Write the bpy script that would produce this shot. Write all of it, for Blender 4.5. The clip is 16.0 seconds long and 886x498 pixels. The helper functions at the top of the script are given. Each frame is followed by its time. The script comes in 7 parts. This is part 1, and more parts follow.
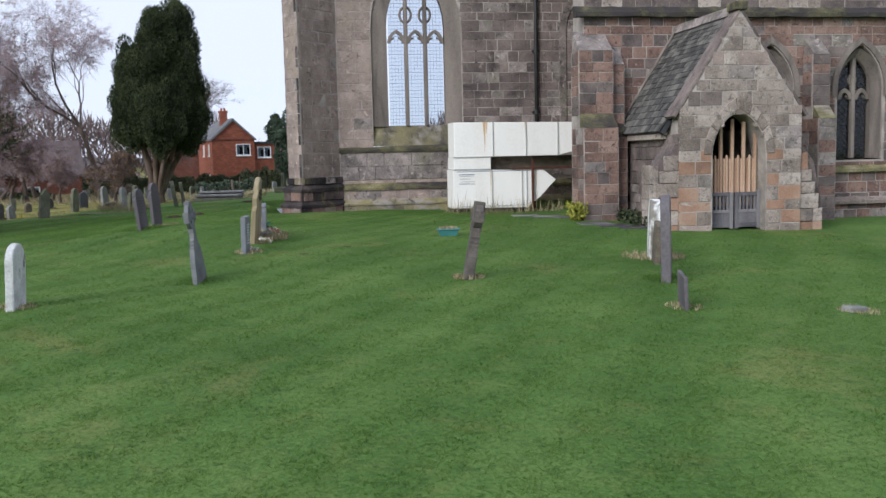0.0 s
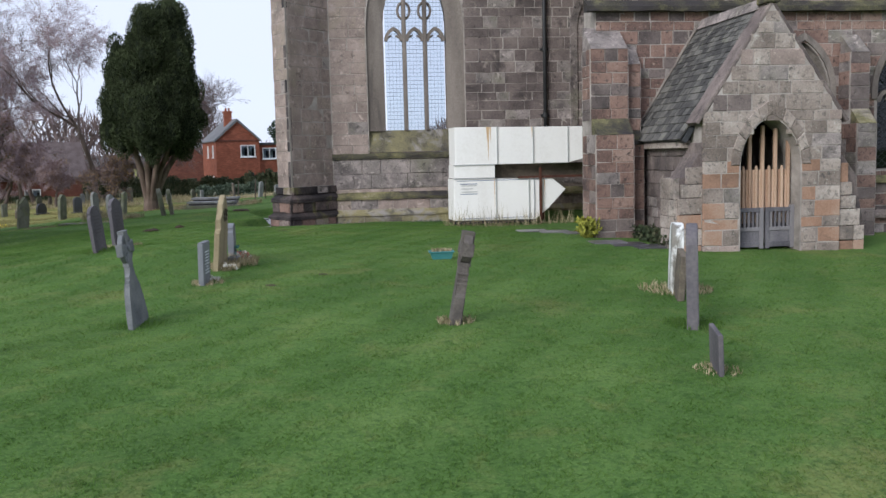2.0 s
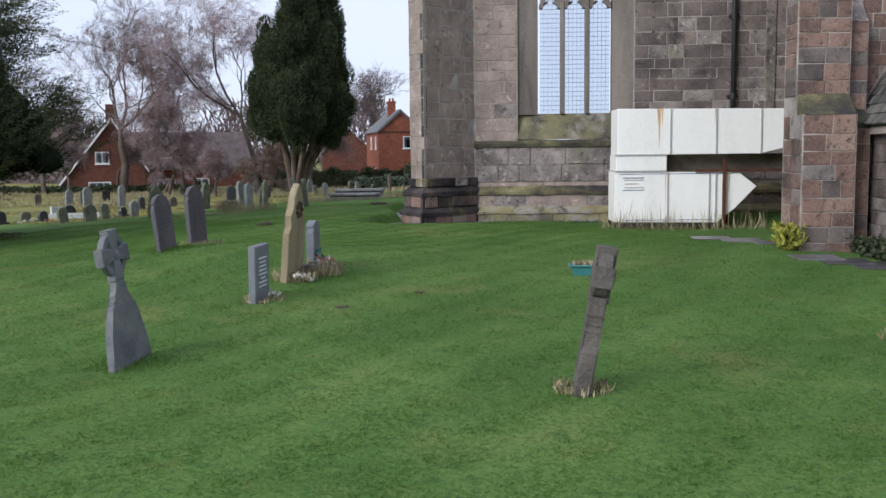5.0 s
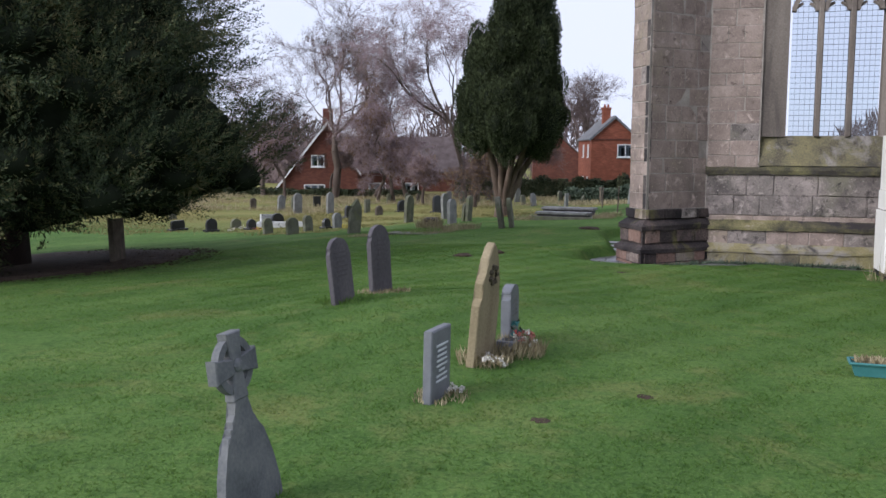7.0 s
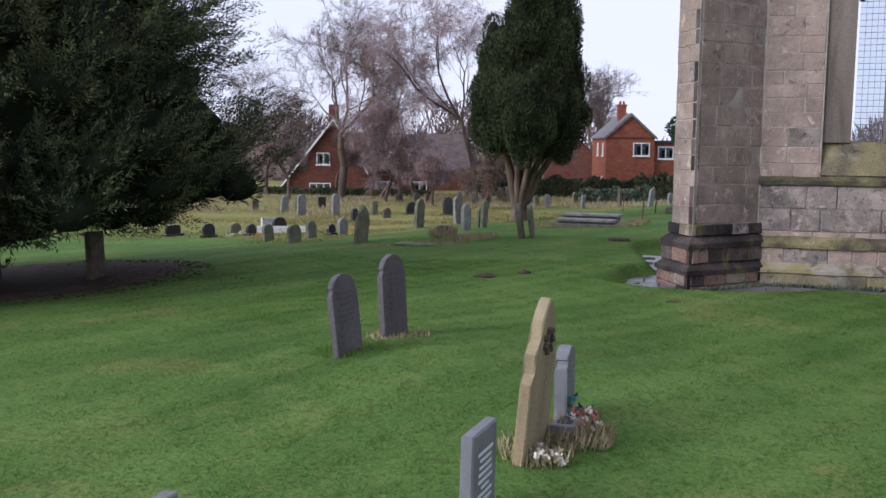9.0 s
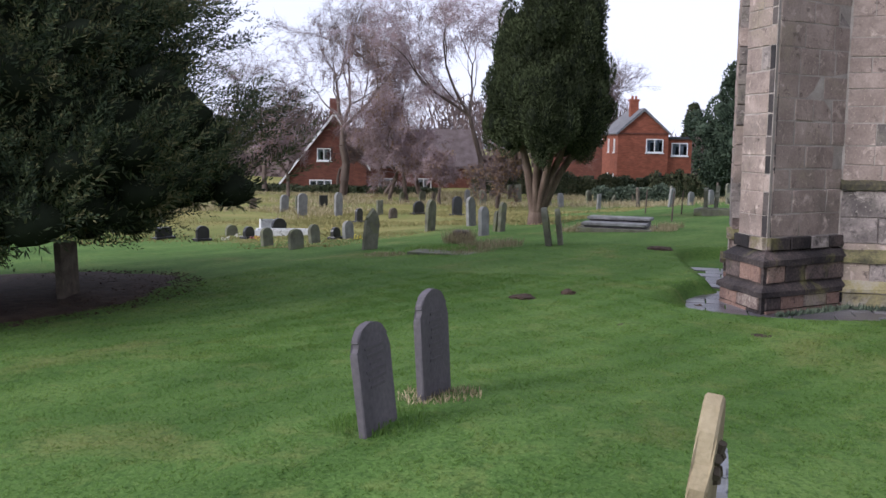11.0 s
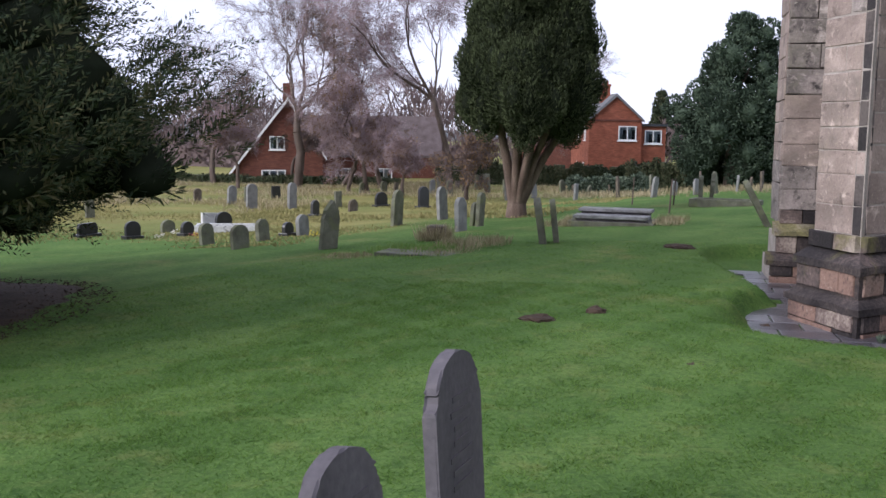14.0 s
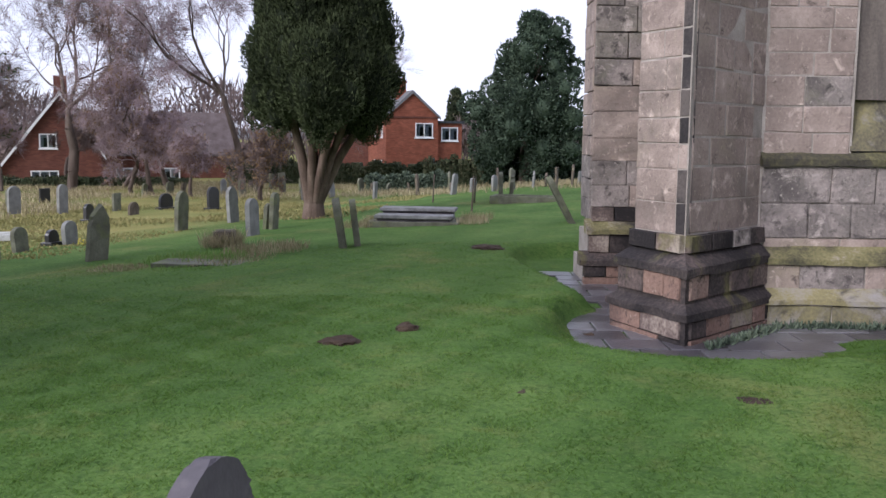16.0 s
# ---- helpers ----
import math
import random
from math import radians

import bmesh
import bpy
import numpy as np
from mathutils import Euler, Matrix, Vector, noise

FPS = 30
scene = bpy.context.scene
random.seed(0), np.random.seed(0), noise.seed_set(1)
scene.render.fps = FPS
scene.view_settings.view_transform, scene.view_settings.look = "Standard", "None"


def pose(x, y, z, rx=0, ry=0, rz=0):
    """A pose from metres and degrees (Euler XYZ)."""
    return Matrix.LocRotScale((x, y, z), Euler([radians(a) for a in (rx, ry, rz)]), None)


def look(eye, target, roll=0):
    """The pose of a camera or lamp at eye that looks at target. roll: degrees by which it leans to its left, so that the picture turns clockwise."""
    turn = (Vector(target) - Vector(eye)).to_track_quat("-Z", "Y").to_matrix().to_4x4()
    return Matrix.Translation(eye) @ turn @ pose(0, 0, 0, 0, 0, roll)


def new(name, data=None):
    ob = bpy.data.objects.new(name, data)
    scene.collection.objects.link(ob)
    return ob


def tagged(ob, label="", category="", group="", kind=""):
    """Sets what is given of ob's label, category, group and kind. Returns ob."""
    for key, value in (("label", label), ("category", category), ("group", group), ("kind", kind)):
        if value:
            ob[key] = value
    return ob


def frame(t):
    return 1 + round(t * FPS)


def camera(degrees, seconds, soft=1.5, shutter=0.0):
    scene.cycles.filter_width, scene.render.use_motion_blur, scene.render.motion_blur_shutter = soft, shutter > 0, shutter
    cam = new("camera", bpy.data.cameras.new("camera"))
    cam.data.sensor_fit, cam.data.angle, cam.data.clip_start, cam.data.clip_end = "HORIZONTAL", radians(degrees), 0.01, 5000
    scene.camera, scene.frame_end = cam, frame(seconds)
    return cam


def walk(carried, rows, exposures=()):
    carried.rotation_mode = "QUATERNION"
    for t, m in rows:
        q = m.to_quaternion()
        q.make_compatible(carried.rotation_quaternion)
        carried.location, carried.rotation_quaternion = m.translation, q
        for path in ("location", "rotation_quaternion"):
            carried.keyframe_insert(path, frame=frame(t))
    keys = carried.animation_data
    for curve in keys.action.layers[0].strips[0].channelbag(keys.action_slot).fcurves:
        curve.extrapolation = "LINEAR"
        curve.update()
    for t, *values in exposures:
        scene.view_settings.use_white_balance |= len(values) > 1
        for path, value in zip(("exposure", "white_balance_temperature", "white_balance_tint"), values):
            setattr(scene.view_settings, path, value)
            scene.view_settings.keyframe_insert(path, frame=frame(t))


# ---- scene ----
cam = camera(51.6, 16.0)
PATH = [
    (0, (-0.041, -0.074, 2.04), (-0.035, 1.916, 1.839), -1.3),
    (0.5, (0.04, 0.44, 2.144), (0.046, 2.43, 1.943), -1.4),
    (1, (0.148, 0.906, 2.247), (0.155, 2.895, 2.046), -1.4),
    (1.5, (0.244, 1.449, 2.301), (0.252, 3.438, 2.096), -1.4),
    (2, (0.347, 2.012, 2.29), (0.322, 4.002, 2.085), -1.4),
    (2.5, (0.477, 2.641, 2.273), (0.424, 4.63, 2.067), -1.3),
    (3, (0.558, 3.257, 2.301), (0.48, 5.245, 2.093), -1.3),
    (3.5, (0.579, 3.797, 2.356), (0.502, 5.785, 2.144), -1.4),
    (4, (0.611, 4.43, 2.344), (0.514, 6.416, 2.129), -1.3),
    (4.5, (0.645, 5.077, 2.254), (0.47, 7.058, 2.04), -1.1),
    (5, (0.656, 5.845, 2.088), (0.26, 7.795, 1.88), -0.7),
    (5.2, (0.664, 6.132, 2.052), (0.102, 8.04, 1.846), -0.7),
    (7.3, (-0.238, 8.485, 2.665), (-1.062, 10.295, 2.46), 0.4),
    (7.5, (-0.342, 8.683, 2.705), (-1.167, 10.493, 2.499), 0.4),
    (8, (-0.622, 9.155, 2.732), (-1.448, 10.965, 2.525), 0.4),
    (8.5, (-0.921, 9.66, 2.728), (-1.749, 11.469, 2.518), 0.5),
    (9, (-1.212, 10.122, 2.791), (-2.046, 11.927, 2.576), 0.6),
    (9.5, (-1.531, 10.634, 2.868), (-2.37, 12.436, 2.648), 0.8),
    (9.7, (-1.67, 10.837, 2.868), (-2.515, 12.637, 2.648), 0.8),
    (11.8, (-3.262, 13.01, 2.8), (-4.084, 14.818, 2.566), 0.7),
    (12, (-3.378, 13.236, 2.79), (-4.201, 15.044, 2.553), 0.7),
    (12.5, (-3.723, 13.874, 2.786), (-4.545, 15.682, 2.547), 0.8),
    (13, (-4.023, 14.357, 2.759), (-4.84, 16.167, 2.519), 0.8),
    (13.5, (-4.287, 14.839, 2.654), (-5.1, 16.65, 2.411), 0.8),
    (14, (-4.553, 15.39, 2.567), (-5.296, 17.231, 2.325), 0.7),
    (14.5, (-4.78, 15.878, 2.565), (-5.421, 17.757, 2.321), 0.6),
    (15, (-4.925, 16.282, 2.545), (-5.44, 18.199, 2.301), 0.6),
    (15.5, (-5.001, 16.625, 2.513), (-5.393, 18.571, 2.267), 0.5),
    (16, (-4.983, 16.85, 2.505), (-5.307, 18.808, 2.264), 0.6),
]
walk(cam, [(t, look(eye, target, roll)) for t, eye, target, roll in PATH],
     exposures=[(0, 0.24, 5950, 8), (5, 0.22, 5900, 8), (8, 0.22, 5980, 14), (12.5, 0.5, 5980, 15.5), (16, 0.47, 5980, 15)])


# ---- world, sun ----
world = bpy.data.worlds.new("overcast_sky")
scene.world = world
world.use_nodes = True
wn, wl = world.node_tree.nodes, world.node_tree.links
wn.clear()
w_out, w_bg = wn.new("ShaderNodeOutputWorld"), wn.new("ShaderNodeBackground")
w_sky = wn.new("ShaderNodeTexSky")
w_sky.sky_type, w_sky.sun_disc = "NISHITA", False
w_sky.sun_elevation, w_sky.sun_rotation = radians(24), radians(215)
w_scale = wn.new("ShaderNodeVectorMath")
w_scale.operation, w_scale.inputs[1].default_value = "SCALE", (0, 0, 0)
w_scale.inputs["Scale"].default_value = 0.16
w_tc, w_map = wn.new("ShaderNodeTexCoord"), wn.new("ShaderNodeMapping")
w_map.inputs["Scale"].default_value = (1.0, 1.0, 4.0)
w_noise, w_ramp, w_mix = wn.new("ShaderNodeTexNoise"), wn.new("ShaderNodeValToRGB"), wn.new("ShaderNodeMixRGB")
w_noise.inputs["Scale"].default_value, w_noise.inputs["Detail"].default_value = 1.6, 5.0
w_ramp.color_ramp.elements[0].position, w_ramp.color_ramp.elements[1].position = 0.33, 0.62
w_ramp.color_ramp.elements[0].color, w_ramp.color_ramp.elements[1].color = (0.78, 0.78, 0.78, 1), (1, 1, 1, 1)
w_mix.inputs[2].default_value = (0.83, 0.85, 0.98, 1)
wl.new(w_tc.outputs["Generated"], w_map.inputs["Vector"])
wl.new(w_map.outputs["Vector"], w_noise.inputs["Vector"])
wl.new(w_noise.outputs["Fac"], w_ramp.inputs["Fac"])
wl.new(w_sky.outputs["Color"], w_scale.inputs[0])
wl.new(w_ramp.outputs["Color"], w_mix.inputs[0])
wl.new(w_scale.outputs["Vector"], w_mix.inputs[1])
wl.new(w_mix.outputs["Color"], w_bg.inputs["Color"])
wl.new(w_bg.outputs["Background"], w_out.inputs["Surface"])
w_bg.inputs["Strength"].default_value = 0.92

sun = new("sun", bpy.data.lights.new("sun", "SUN"))
sun.data.energy, sun.data.angle, sun.data.color = 2.5, radians(30), (1.0, 0.96, 0.9)
sun.matrix_world = look((-30, -40, 25), (0, 0, 0))


# ---- materials ----
def material(name, colors, rough=0.9, scale=6.0, fine=60.0, bump=0.3, metal=0.0, by_object=False, by_island=False, streak=False, blotch=None, spec=0.3, vary=0.5, stripes=False):
    """Noise at two scales between the given colours; a colour per object or per island where asked; blotch: (colour, scale, low, high)."""
    m = bpy.data.materials.new(name)
    m.use_nodes = True
    n, l = m.node_tree.nodes, m.node_tree.links
    b = n["Principled BSDF"]
    b.inputs["Roughness"].default_value, b.inputs["Metallic"].default_value = rough, metal
    b.inputs["Specular IOR Level"].default_value = spec
    tc = n.new("ShaderNodeTexCoord")
    geo = n.new("ShaderNodeNewGeometry")
    vec = geo.outputs["Position"]
    if streak:
        mp = n.new("ShaderNodeMapping")
        mp.inputs["Scale"].default_value = (1.0, 1.0, 0.22)
        l.new(vec, mp.inputs["Vector"])
        vec = mp.outputs["Vector"]
    big, small, ramp = n.new("ShaderNodeTexNoise"), n.new("ShaderNodeTexNoise"), n.new("ShaderNodeValToRGB")
    big.inputs["Scale"].default_value, big.inputs["Detail"].default_value = scale, 6.0
    small.inputs["Scale"].default_value, small.inputs["Detail"].default_value = fine, 4.0
    l.new(vec, big.inputs["Vector"])
    l.new(geo.outputs["Position"], small.inputs["Vector"])
    fac = n.new("ShaderNodeMath")
    fac.operation = "MULTIPLY_ADD"
    l.new(small.outputs["Fac"], fac.inputs[0])
    fac.inputs[1].default_value = 0.45
    l.new(big.outputs["Fac"], fac.inputs[2])
    out = fac.outputs["Value"]
    if by_object or by_island:
        info = n.new("ShaderNodeObjectInfo") if by_object else geo
        rnd = info.outputs["Random"] if by_object else info.outputs["Random Per Island"]
        add = n.new("ShaderNodeMath")
        add.operation = "MULTIPLY_ADD"
        l.new(rnd, add.inputs[0])
        add.inputs[1].default_value = vary
        l.new(out, add.inputs[2])
        sub = n.new("ShaderNodeMath")
        sub.operation = "SUBTRACT"
        l.new(add.outputs["Value"], sub.inputs[0])
        sub.inputs[1].default_value = vary / 2
        out = sub.outputs["Value"]
    e = ramp.color_ramp.elements
    lo, hi = 0.42, 1.02
    for i, c in enumerate(colors):
        p = lo + (hi - lo) * i / max(1, len(colors) - 1)
        el = e[i] if i < 2 else e.new(min(p, 1.0))
        el.position, el.color = min(p, 1.0), (*c, 1)
    l.new(out, ramp.inputs["Fac"])
    col = ramp.outputs["Color"]
    for bl in blotch or ():
        bc, bs, b0, b1 = bl
        bn, br, mx = n.new("ShaderNodeTexNoise"), n.new("ShaderNodeValToRGB"), n.new("ShaderNodeMixRGB")
        bn.inputs["Scale"].default_value, bn.inputs["Detail"].default_value = bs, 9.0
        bn.inputs["Roughness"].default_value, bn.inputs["Distortion"].default_value = 0.66, 0.5
        l.new(vec, bn.inputs["Vector"])
        br.color_ramp.elements[0].position, br.color_ramp.elements[1].position = b0, b1
        l.new(bn.outputs["Fac"], br.inputs["Fac"])
        l.new(br.outputs["Color"], mx.inputs[0])
        l.new(col, mx.inputs[1])
        mx.inputs[2].default_value = (*bc, 1)
        col = mx.outputs["Color"]
    if stripes:
        mp, wv, wr, mx = n.new("ShaderNodeMapping"), n.new("ShaderNodeTexWave"), n.new("ShaderNodeValToRGB"), n.new("ShaderNodeMixRGB")
        mp.inputs["Rotation"].default_value = (0, 0, radians(14))
        wv.inputs["Scale"].default_value, wv.inputs["Distortion"].default_value, wv.inputs["Detail Scale"].default_value = 0.19, 1.6, 0.8
        l.new(geo.outputs["Position"], mp.inputs["Vector"])
        l.new(mp.outputs["Vector"], wv.inputs["Vector"])
        l.new(wv.outputs["Fac"], wr.inputs["Fac"])
        wr.color_ramp.elements[0].color, wr.color_ramp.elements[1].color = (0.92, 0.94, 0.92, 1), (1.07, 1.05, 1.06, 1)
        mx.blend_type, mx.inputs[0].default_value = "MULTIPLY", 1.0
        l.new(col, mx.inputs[1])
        l.new(wr.outputs["Color"], mx.inputs[2])
        col = mx.outputs["Color"]
    l.new(col, b.inputs["Base Color"])
    if bump:
        bp = n.new("ShaderNodeBump")
        bp.inputs["Strength"].default_value, bp.inputs["Distance"].default_value = bump, 0.03
        l.new(fac.outputs["Value"], bp.inputs["Height"])
        l.new(bp.outputs["Normal"], b.inputs["Normal"])
    return m


def brick_material(name, c1, c2, mortar, scale=1.0):
    m = material(name, [c1, c2], rough=0.9, scale=2.0, fine=30.0, bump=0.2)
    n, l = m.node_tree.nodes, m.node_tree.links
    b = n["Principled BSDF"]
    tex, mx, geo = n.new("ShaderNodeTexBrick"), n.new("ShaderNodeMixRGB"), n.new("ShaderNodeTexCoord")
    sep, add, comb = n.new("ShaderNodeSeparateXYZ"), n.new("ShaderNodeMath"), n.new("ShaderNodeCombineXYZ")
    l.new(geo.outputs["Object"], sep.inputs[0])
    l.new(sep.outputs[0], add.inputs[0])
    l.new(sep.outputs[1], add.inputs[1])
    l.new(add.outputs[0], comb.inputs[0])
    l.new(sep.outputs[2], comb.inputs[1])
    l.new(comb.outputs[0], tex.inputs["Vector"])
    tex.inputs["Scale"].default_value = scale
    tex.inputs["Brick Width"].default_value, tex.inputs["Row Height"].default_value = 0.23, 0.075
    tex.inputs["Mortar Size"].default_value = 0.008
    tex.inputs["Color1"].default_value, tex.inputs["Color2"].default_value = (0.75, 0.72, 0.7, 1), (1.15, 1.1, 1.1, 1)
    tex.inputs["Mortar"].default_value = (*mortar, 1)
    mx.blend_type, mx.inputs[0].default_value = "MULTIPLY", 1.0
    src = b.inputs["Base Color"].links[0].from_socket
    l.new(src, mx.inputs[1])
    l.new(tex.outputs["Color"], mx.inputs[2])
    l.new(mx.outputs[0], b.inputs["Base Color"])
    return m


def pane_material(name, tint, clear):
    m = bpy.data.materials.new(name)
    m.use_nodes = True
    n, l = m.node_tree.nodes, m.node_tree.links
    n.clear()
    o, mix, fr = n.new("ShaderNodeOutputMaterial"), n.new("ShaderNodeMixShader"), n.new("ShaderNodeFresnel")
    gl, tr = n.new("ShaderNodeBsdfGlossy"), n.new("ShaderNodeBsdfTransparent")
    fr.inputs["IOR"].default_value = 1.5
    gl.inputs["Roughness"].default_value = 0.04
    tr.inputs["Color"].default_value = (*[c * clear for c in tint], 1)
    l.new(fr.outputs[0], mix.inputs[0])
    l.new(tr.outputs[0], mix.inputs[1])
    l.new(gl.outputs[0], mix.inputs[2])
    l.new(mix.outputs[0], o.inputs["Surface"])
    return m


M_GROUND = material("lawn_soil", [(0.056, 0.107, 0.025), (0.083, 0.152, 0.036), (0.128, 0.199, 0.054)], rough=1.0, scale=0.55, fine=34.0, bump=1.0, spec=0.1, stripes=True,
                    blotch=[((0.235, 0.2, 0.08), 0.42, 0.55, 0.84), ((0.16, 0.188, 0.058), 2.4, 0.54, 0.82), ((0.036, 0.08, 0.02), 5.5, 0.54, 0.76), ((0.034, 0.074, 0.018), 19.0, 0.48, 0.7), ((0.15, 0.222, 0.07), 43.0, 0.55, 0.69)])


def yellowed_beyond(m, colour, x_edge, y_edge, soft):
    """Dry sward in the lower churchyard, past two edges of the plan, fading in over a soft border."""
    n, l = m.node_tree.nodes, m.node_tree.links
    b = n["Principled BSDF"]
    sep, nz, mul, mx = n.new("ShaderNodeSeparateXYZ"), n.new("ShaderNodeTexNoise"), n.new("ShaderNodeMath"), n.new("ShaderNodeMixRGB")
    nz.inputs["Scale"].default_value = 0.35
    pos = n.new("ShaderNodeNewGeometry").outputs["Position"]
    l.new(pos, sep.inputs[0])
    l.new(pos, nz.inputs["Vector"])
    for k, (axis, edge, sign) in enumerate((("X", x_edge, -1), ("Y", y_edge, 1))):
        mr = n.new("ShaderNodeMapRange")
        mr.interpolation_type = "SMOOTHSTEP"
        mr.inputs["From Min"].default_value, mr.inputs["From Max"].default_value = edge, edge + sign * soft
        l.new(sep.outputs[axis], mr.inputs["Value"])
        l.new(mr.outputs["Result"], mul.inputs[k])
    mul.operation = "MULTIPLY"
    both = n.new("ShaderNodeMath")
    both.operation = "MULTIPLY"
    l.new(mul.outputs[0], both.inputs[0])
    l.new(nz.outputs["Fac"], both.inputs[1])
    l.new(both.outputs[0], mx.inputs[0])
    l.new(b.inputs["Base Color"].links[0].from_socket, mx.inputs[1])
    mx.inputs[2].default_value = (*colour, 1)
    l.new(mx.outputs[0], b.inputs["Base Color"])


yellowed_beyond(M_GROUND, (0.3, 0.23, 0.09), -13.0, 34.0, 6.0)
M_GRASS = material("grass_blades", [(0.118, 0.214, 0.049), (0.143, 0.248, 0.058), (0.2, 0.302, 0.081)], rough=0.8, scale=0.55, fine=9.0, bump=0, by_island=True, spec=0.1, vary=0.3, stripes=True,
                   blotch=[((0.34, 0.285, 0.125), 0.42, 0.58, 0.86), ((0.235, 0.265, 0.088), 2.4, 0.54, 0.82), ((0.08, 0.17, 0.04), 5.5, 0.54, 0.76)])


def let_light_through(m, share):
    """Thin leaves: part of the light that falls on one side leaves on the other."""
    n, l = m.node_tree.nodes, m.node_tree.links
    mix, tl, b = n.new("ShaderNodeMixShader"), n.new("ShaderNodeBsdfTranslucent"), n["Principled BSDF"]
    l.new(b.inputs["Base Color"].links[0].from_socket, tl.inputs["Color"])
    mix.inputs[0].default_value = share
    l.new(b.outputs[0], mix.inputs[1])
    l.new(tl.outputs[0], mix.inputs[2])
    l.new(mix.outputs[0], n["Material Output"].inputs["Surface"])


let_light_through(M_GRASS, 0.65)
M_YELLOWMOSS = material("yellow_mossy_stone", [(0.085, 0.0748, 0.06), (0.17, 0.15, 0.09), (0.255, 0.22, 0.11), (0.306, 0.273, 0.22)], scale=2.0, fine=30, bump=0.6, by_object=True, vary=0.3,
                        blotch=[((0.289, 0.264, 0.25), 1.5, 0.52, 0.66), ((0.051, 0.0458, 0.045), 2.6, 0.56, 0.7)])
M_STRAW = material("dead_grass", [(0.16, 0.135, 0.07), (0.29, 0.24, 0.14), (0.42, 0.36, 0.23)], scale=3, fine=20, bump=0, by_island=True)
M_DRYGRASS = material("yellowed_grass", [(0.15, 0.15, 0.055), (0.23, 0.21, 0.08), (0.31, 0.265, 0.12)], scale=0.5, fine=12, bump=0, by_island=True)
M_SOIL = material("soil", [(0.02, 0.012, 0.008), (0.05, 0.032, 0.022), (0.085, 0.06, 0.04)], scale=5, fine=50, bump=1.0)
M_PAVE = material("wet_stone_paving", [(0.048, 0.044, 0.0492), (0.096, 0.088, 0.0984), (0.16, 0.152, 0.164)], rough=0.3, scale=2, fine=30, bump=0.4, by_object=True, spec=0.5)
M_MORTAR = material("mortar", [(0.22, 0.19, 0.167), (0.33, 0.29, 0.26), (0.45, 0.4, 0.36)], scale=3, fine=40, bump=0.5, blotch=[((0.16, 0.138, 0.122), 0.8, 0.54, 0.74)])
M_DUSK = material("dark_purplish_sandstone", [(0.068, 0.054, 0.052), (0.122, 0.097, 0.09), (0.178, 0.142, 0.13), (0.25, 0.2, 0.182)], scale=1.4, fine=30, bump=0.8, by_object=True, vary=0.2,
                  blotch=[((0.046, 0.038, 0.038), 1.1, 0.52, 0.7), ((0.3, 0.25, 0.215), 3.4, 0.6, 0.72), ((0.05, 0.042, 0.04), 7.0, 0.56, 0.72), ((0.27, 0.235, 0.2), 16.0, 0.6, 0.74)])
M_STONE_OLD = material("old_grey_brown_stone", [(0.06, 0.052, 0.047), (0.1, 0.086, 0.077), (0.15, 0.132, 0.112)], scale=5, fine=40, bump=0.7, blotch=[((0.17, 0.165, 0.12), 4.0, 0.62, 0.76)])
M_WHITENED = material("white_lichen_crust", [(0.11, 0.1, 0.085), (0.18, 0.165, 0.14), (0.25, 0.23, 0.2)], scale=4, fine=40, bump=0.7, streak=True, blotch=[((0.68, 0.68, 0.66), 3.2, 0.45, 0.53)])
M_TOWER = material("tower_sandstone", [(0.126, 0.108, 0.103), (0.201, 0.173, 0.159), (0.282, 0.239, 0.222), (0.372, 0.312, 0.29)], scale=2.2, fine=30, bump=0.8, by_object=True, vary=0.16,
                   blotch=[((0.0755, 0.0639, 0.0618), 1.5, 0.47, 0.68), ((0.201, 0.189, 0.134), 0.7, 0.52, 0.74), ((0.503, 0.431, 0.396), 3.6, 0.57, 0.7), ((0.0453, 0.0378, 0.0381), 5.5, 0.56, 0.7), ((0.06, 0.053, 0.049), 11.0, 0.55, 0.74), ((0.46, 0.41, 0.36), 17.0, 0.6, 0.72)])
M_PINK = material("pale_pink_sandstone", [(0.205, 0.158, 0.138), (0.305, 0.238, 0.208), (0.415, 0.328, 0.288)], scale=2.4, fine=30, bump=0.7, by_object=True, vary=0.16,
                  blotch=[((0.15, 0.128, 0.112), 0.5, 0.5, 0.66), ((0.162, 0.125, 0.111), 1.3, 0.5, 0.72), ((0.314, 0.263, 0.194), 0.8, 0.52, 0.76), ((0.584, 0.465, 0.407), 4.0, 0.58, 0.72), ((0.0811, 0.0608, 0.0552), 5.5, 0.59, 0.72), ((0.156, 0.12, 0.103), 11.0, 0.58, 0.76), ((0.541, 0.441, 0.375), 17.0, 0.6, 0.72)])
M_SLAB = material("pale_ledger_stone", [(0.12, 0.118, 0.118), (0.21, 0.208, 0.208), (0.32, 0.318, 0.312)], scale=4, fine=40, bump=0.4, blotch=[((0.09, 0.09, 0.075), 2.5, 0.52, 0.7)])
M_STAIN = material("rust_stain", [(0.5, 0.33, 0.17), (0.62, 0.44, 0.27)], rough=0.6, scale=4, fine=30, bump=0)
M_BLUE = material("dull_blue_paint", [(0.08, 0.11, 0.2), (0.14, 0.18, 0.3)], rough=0.5, scale=4, fine=30, bump=0)
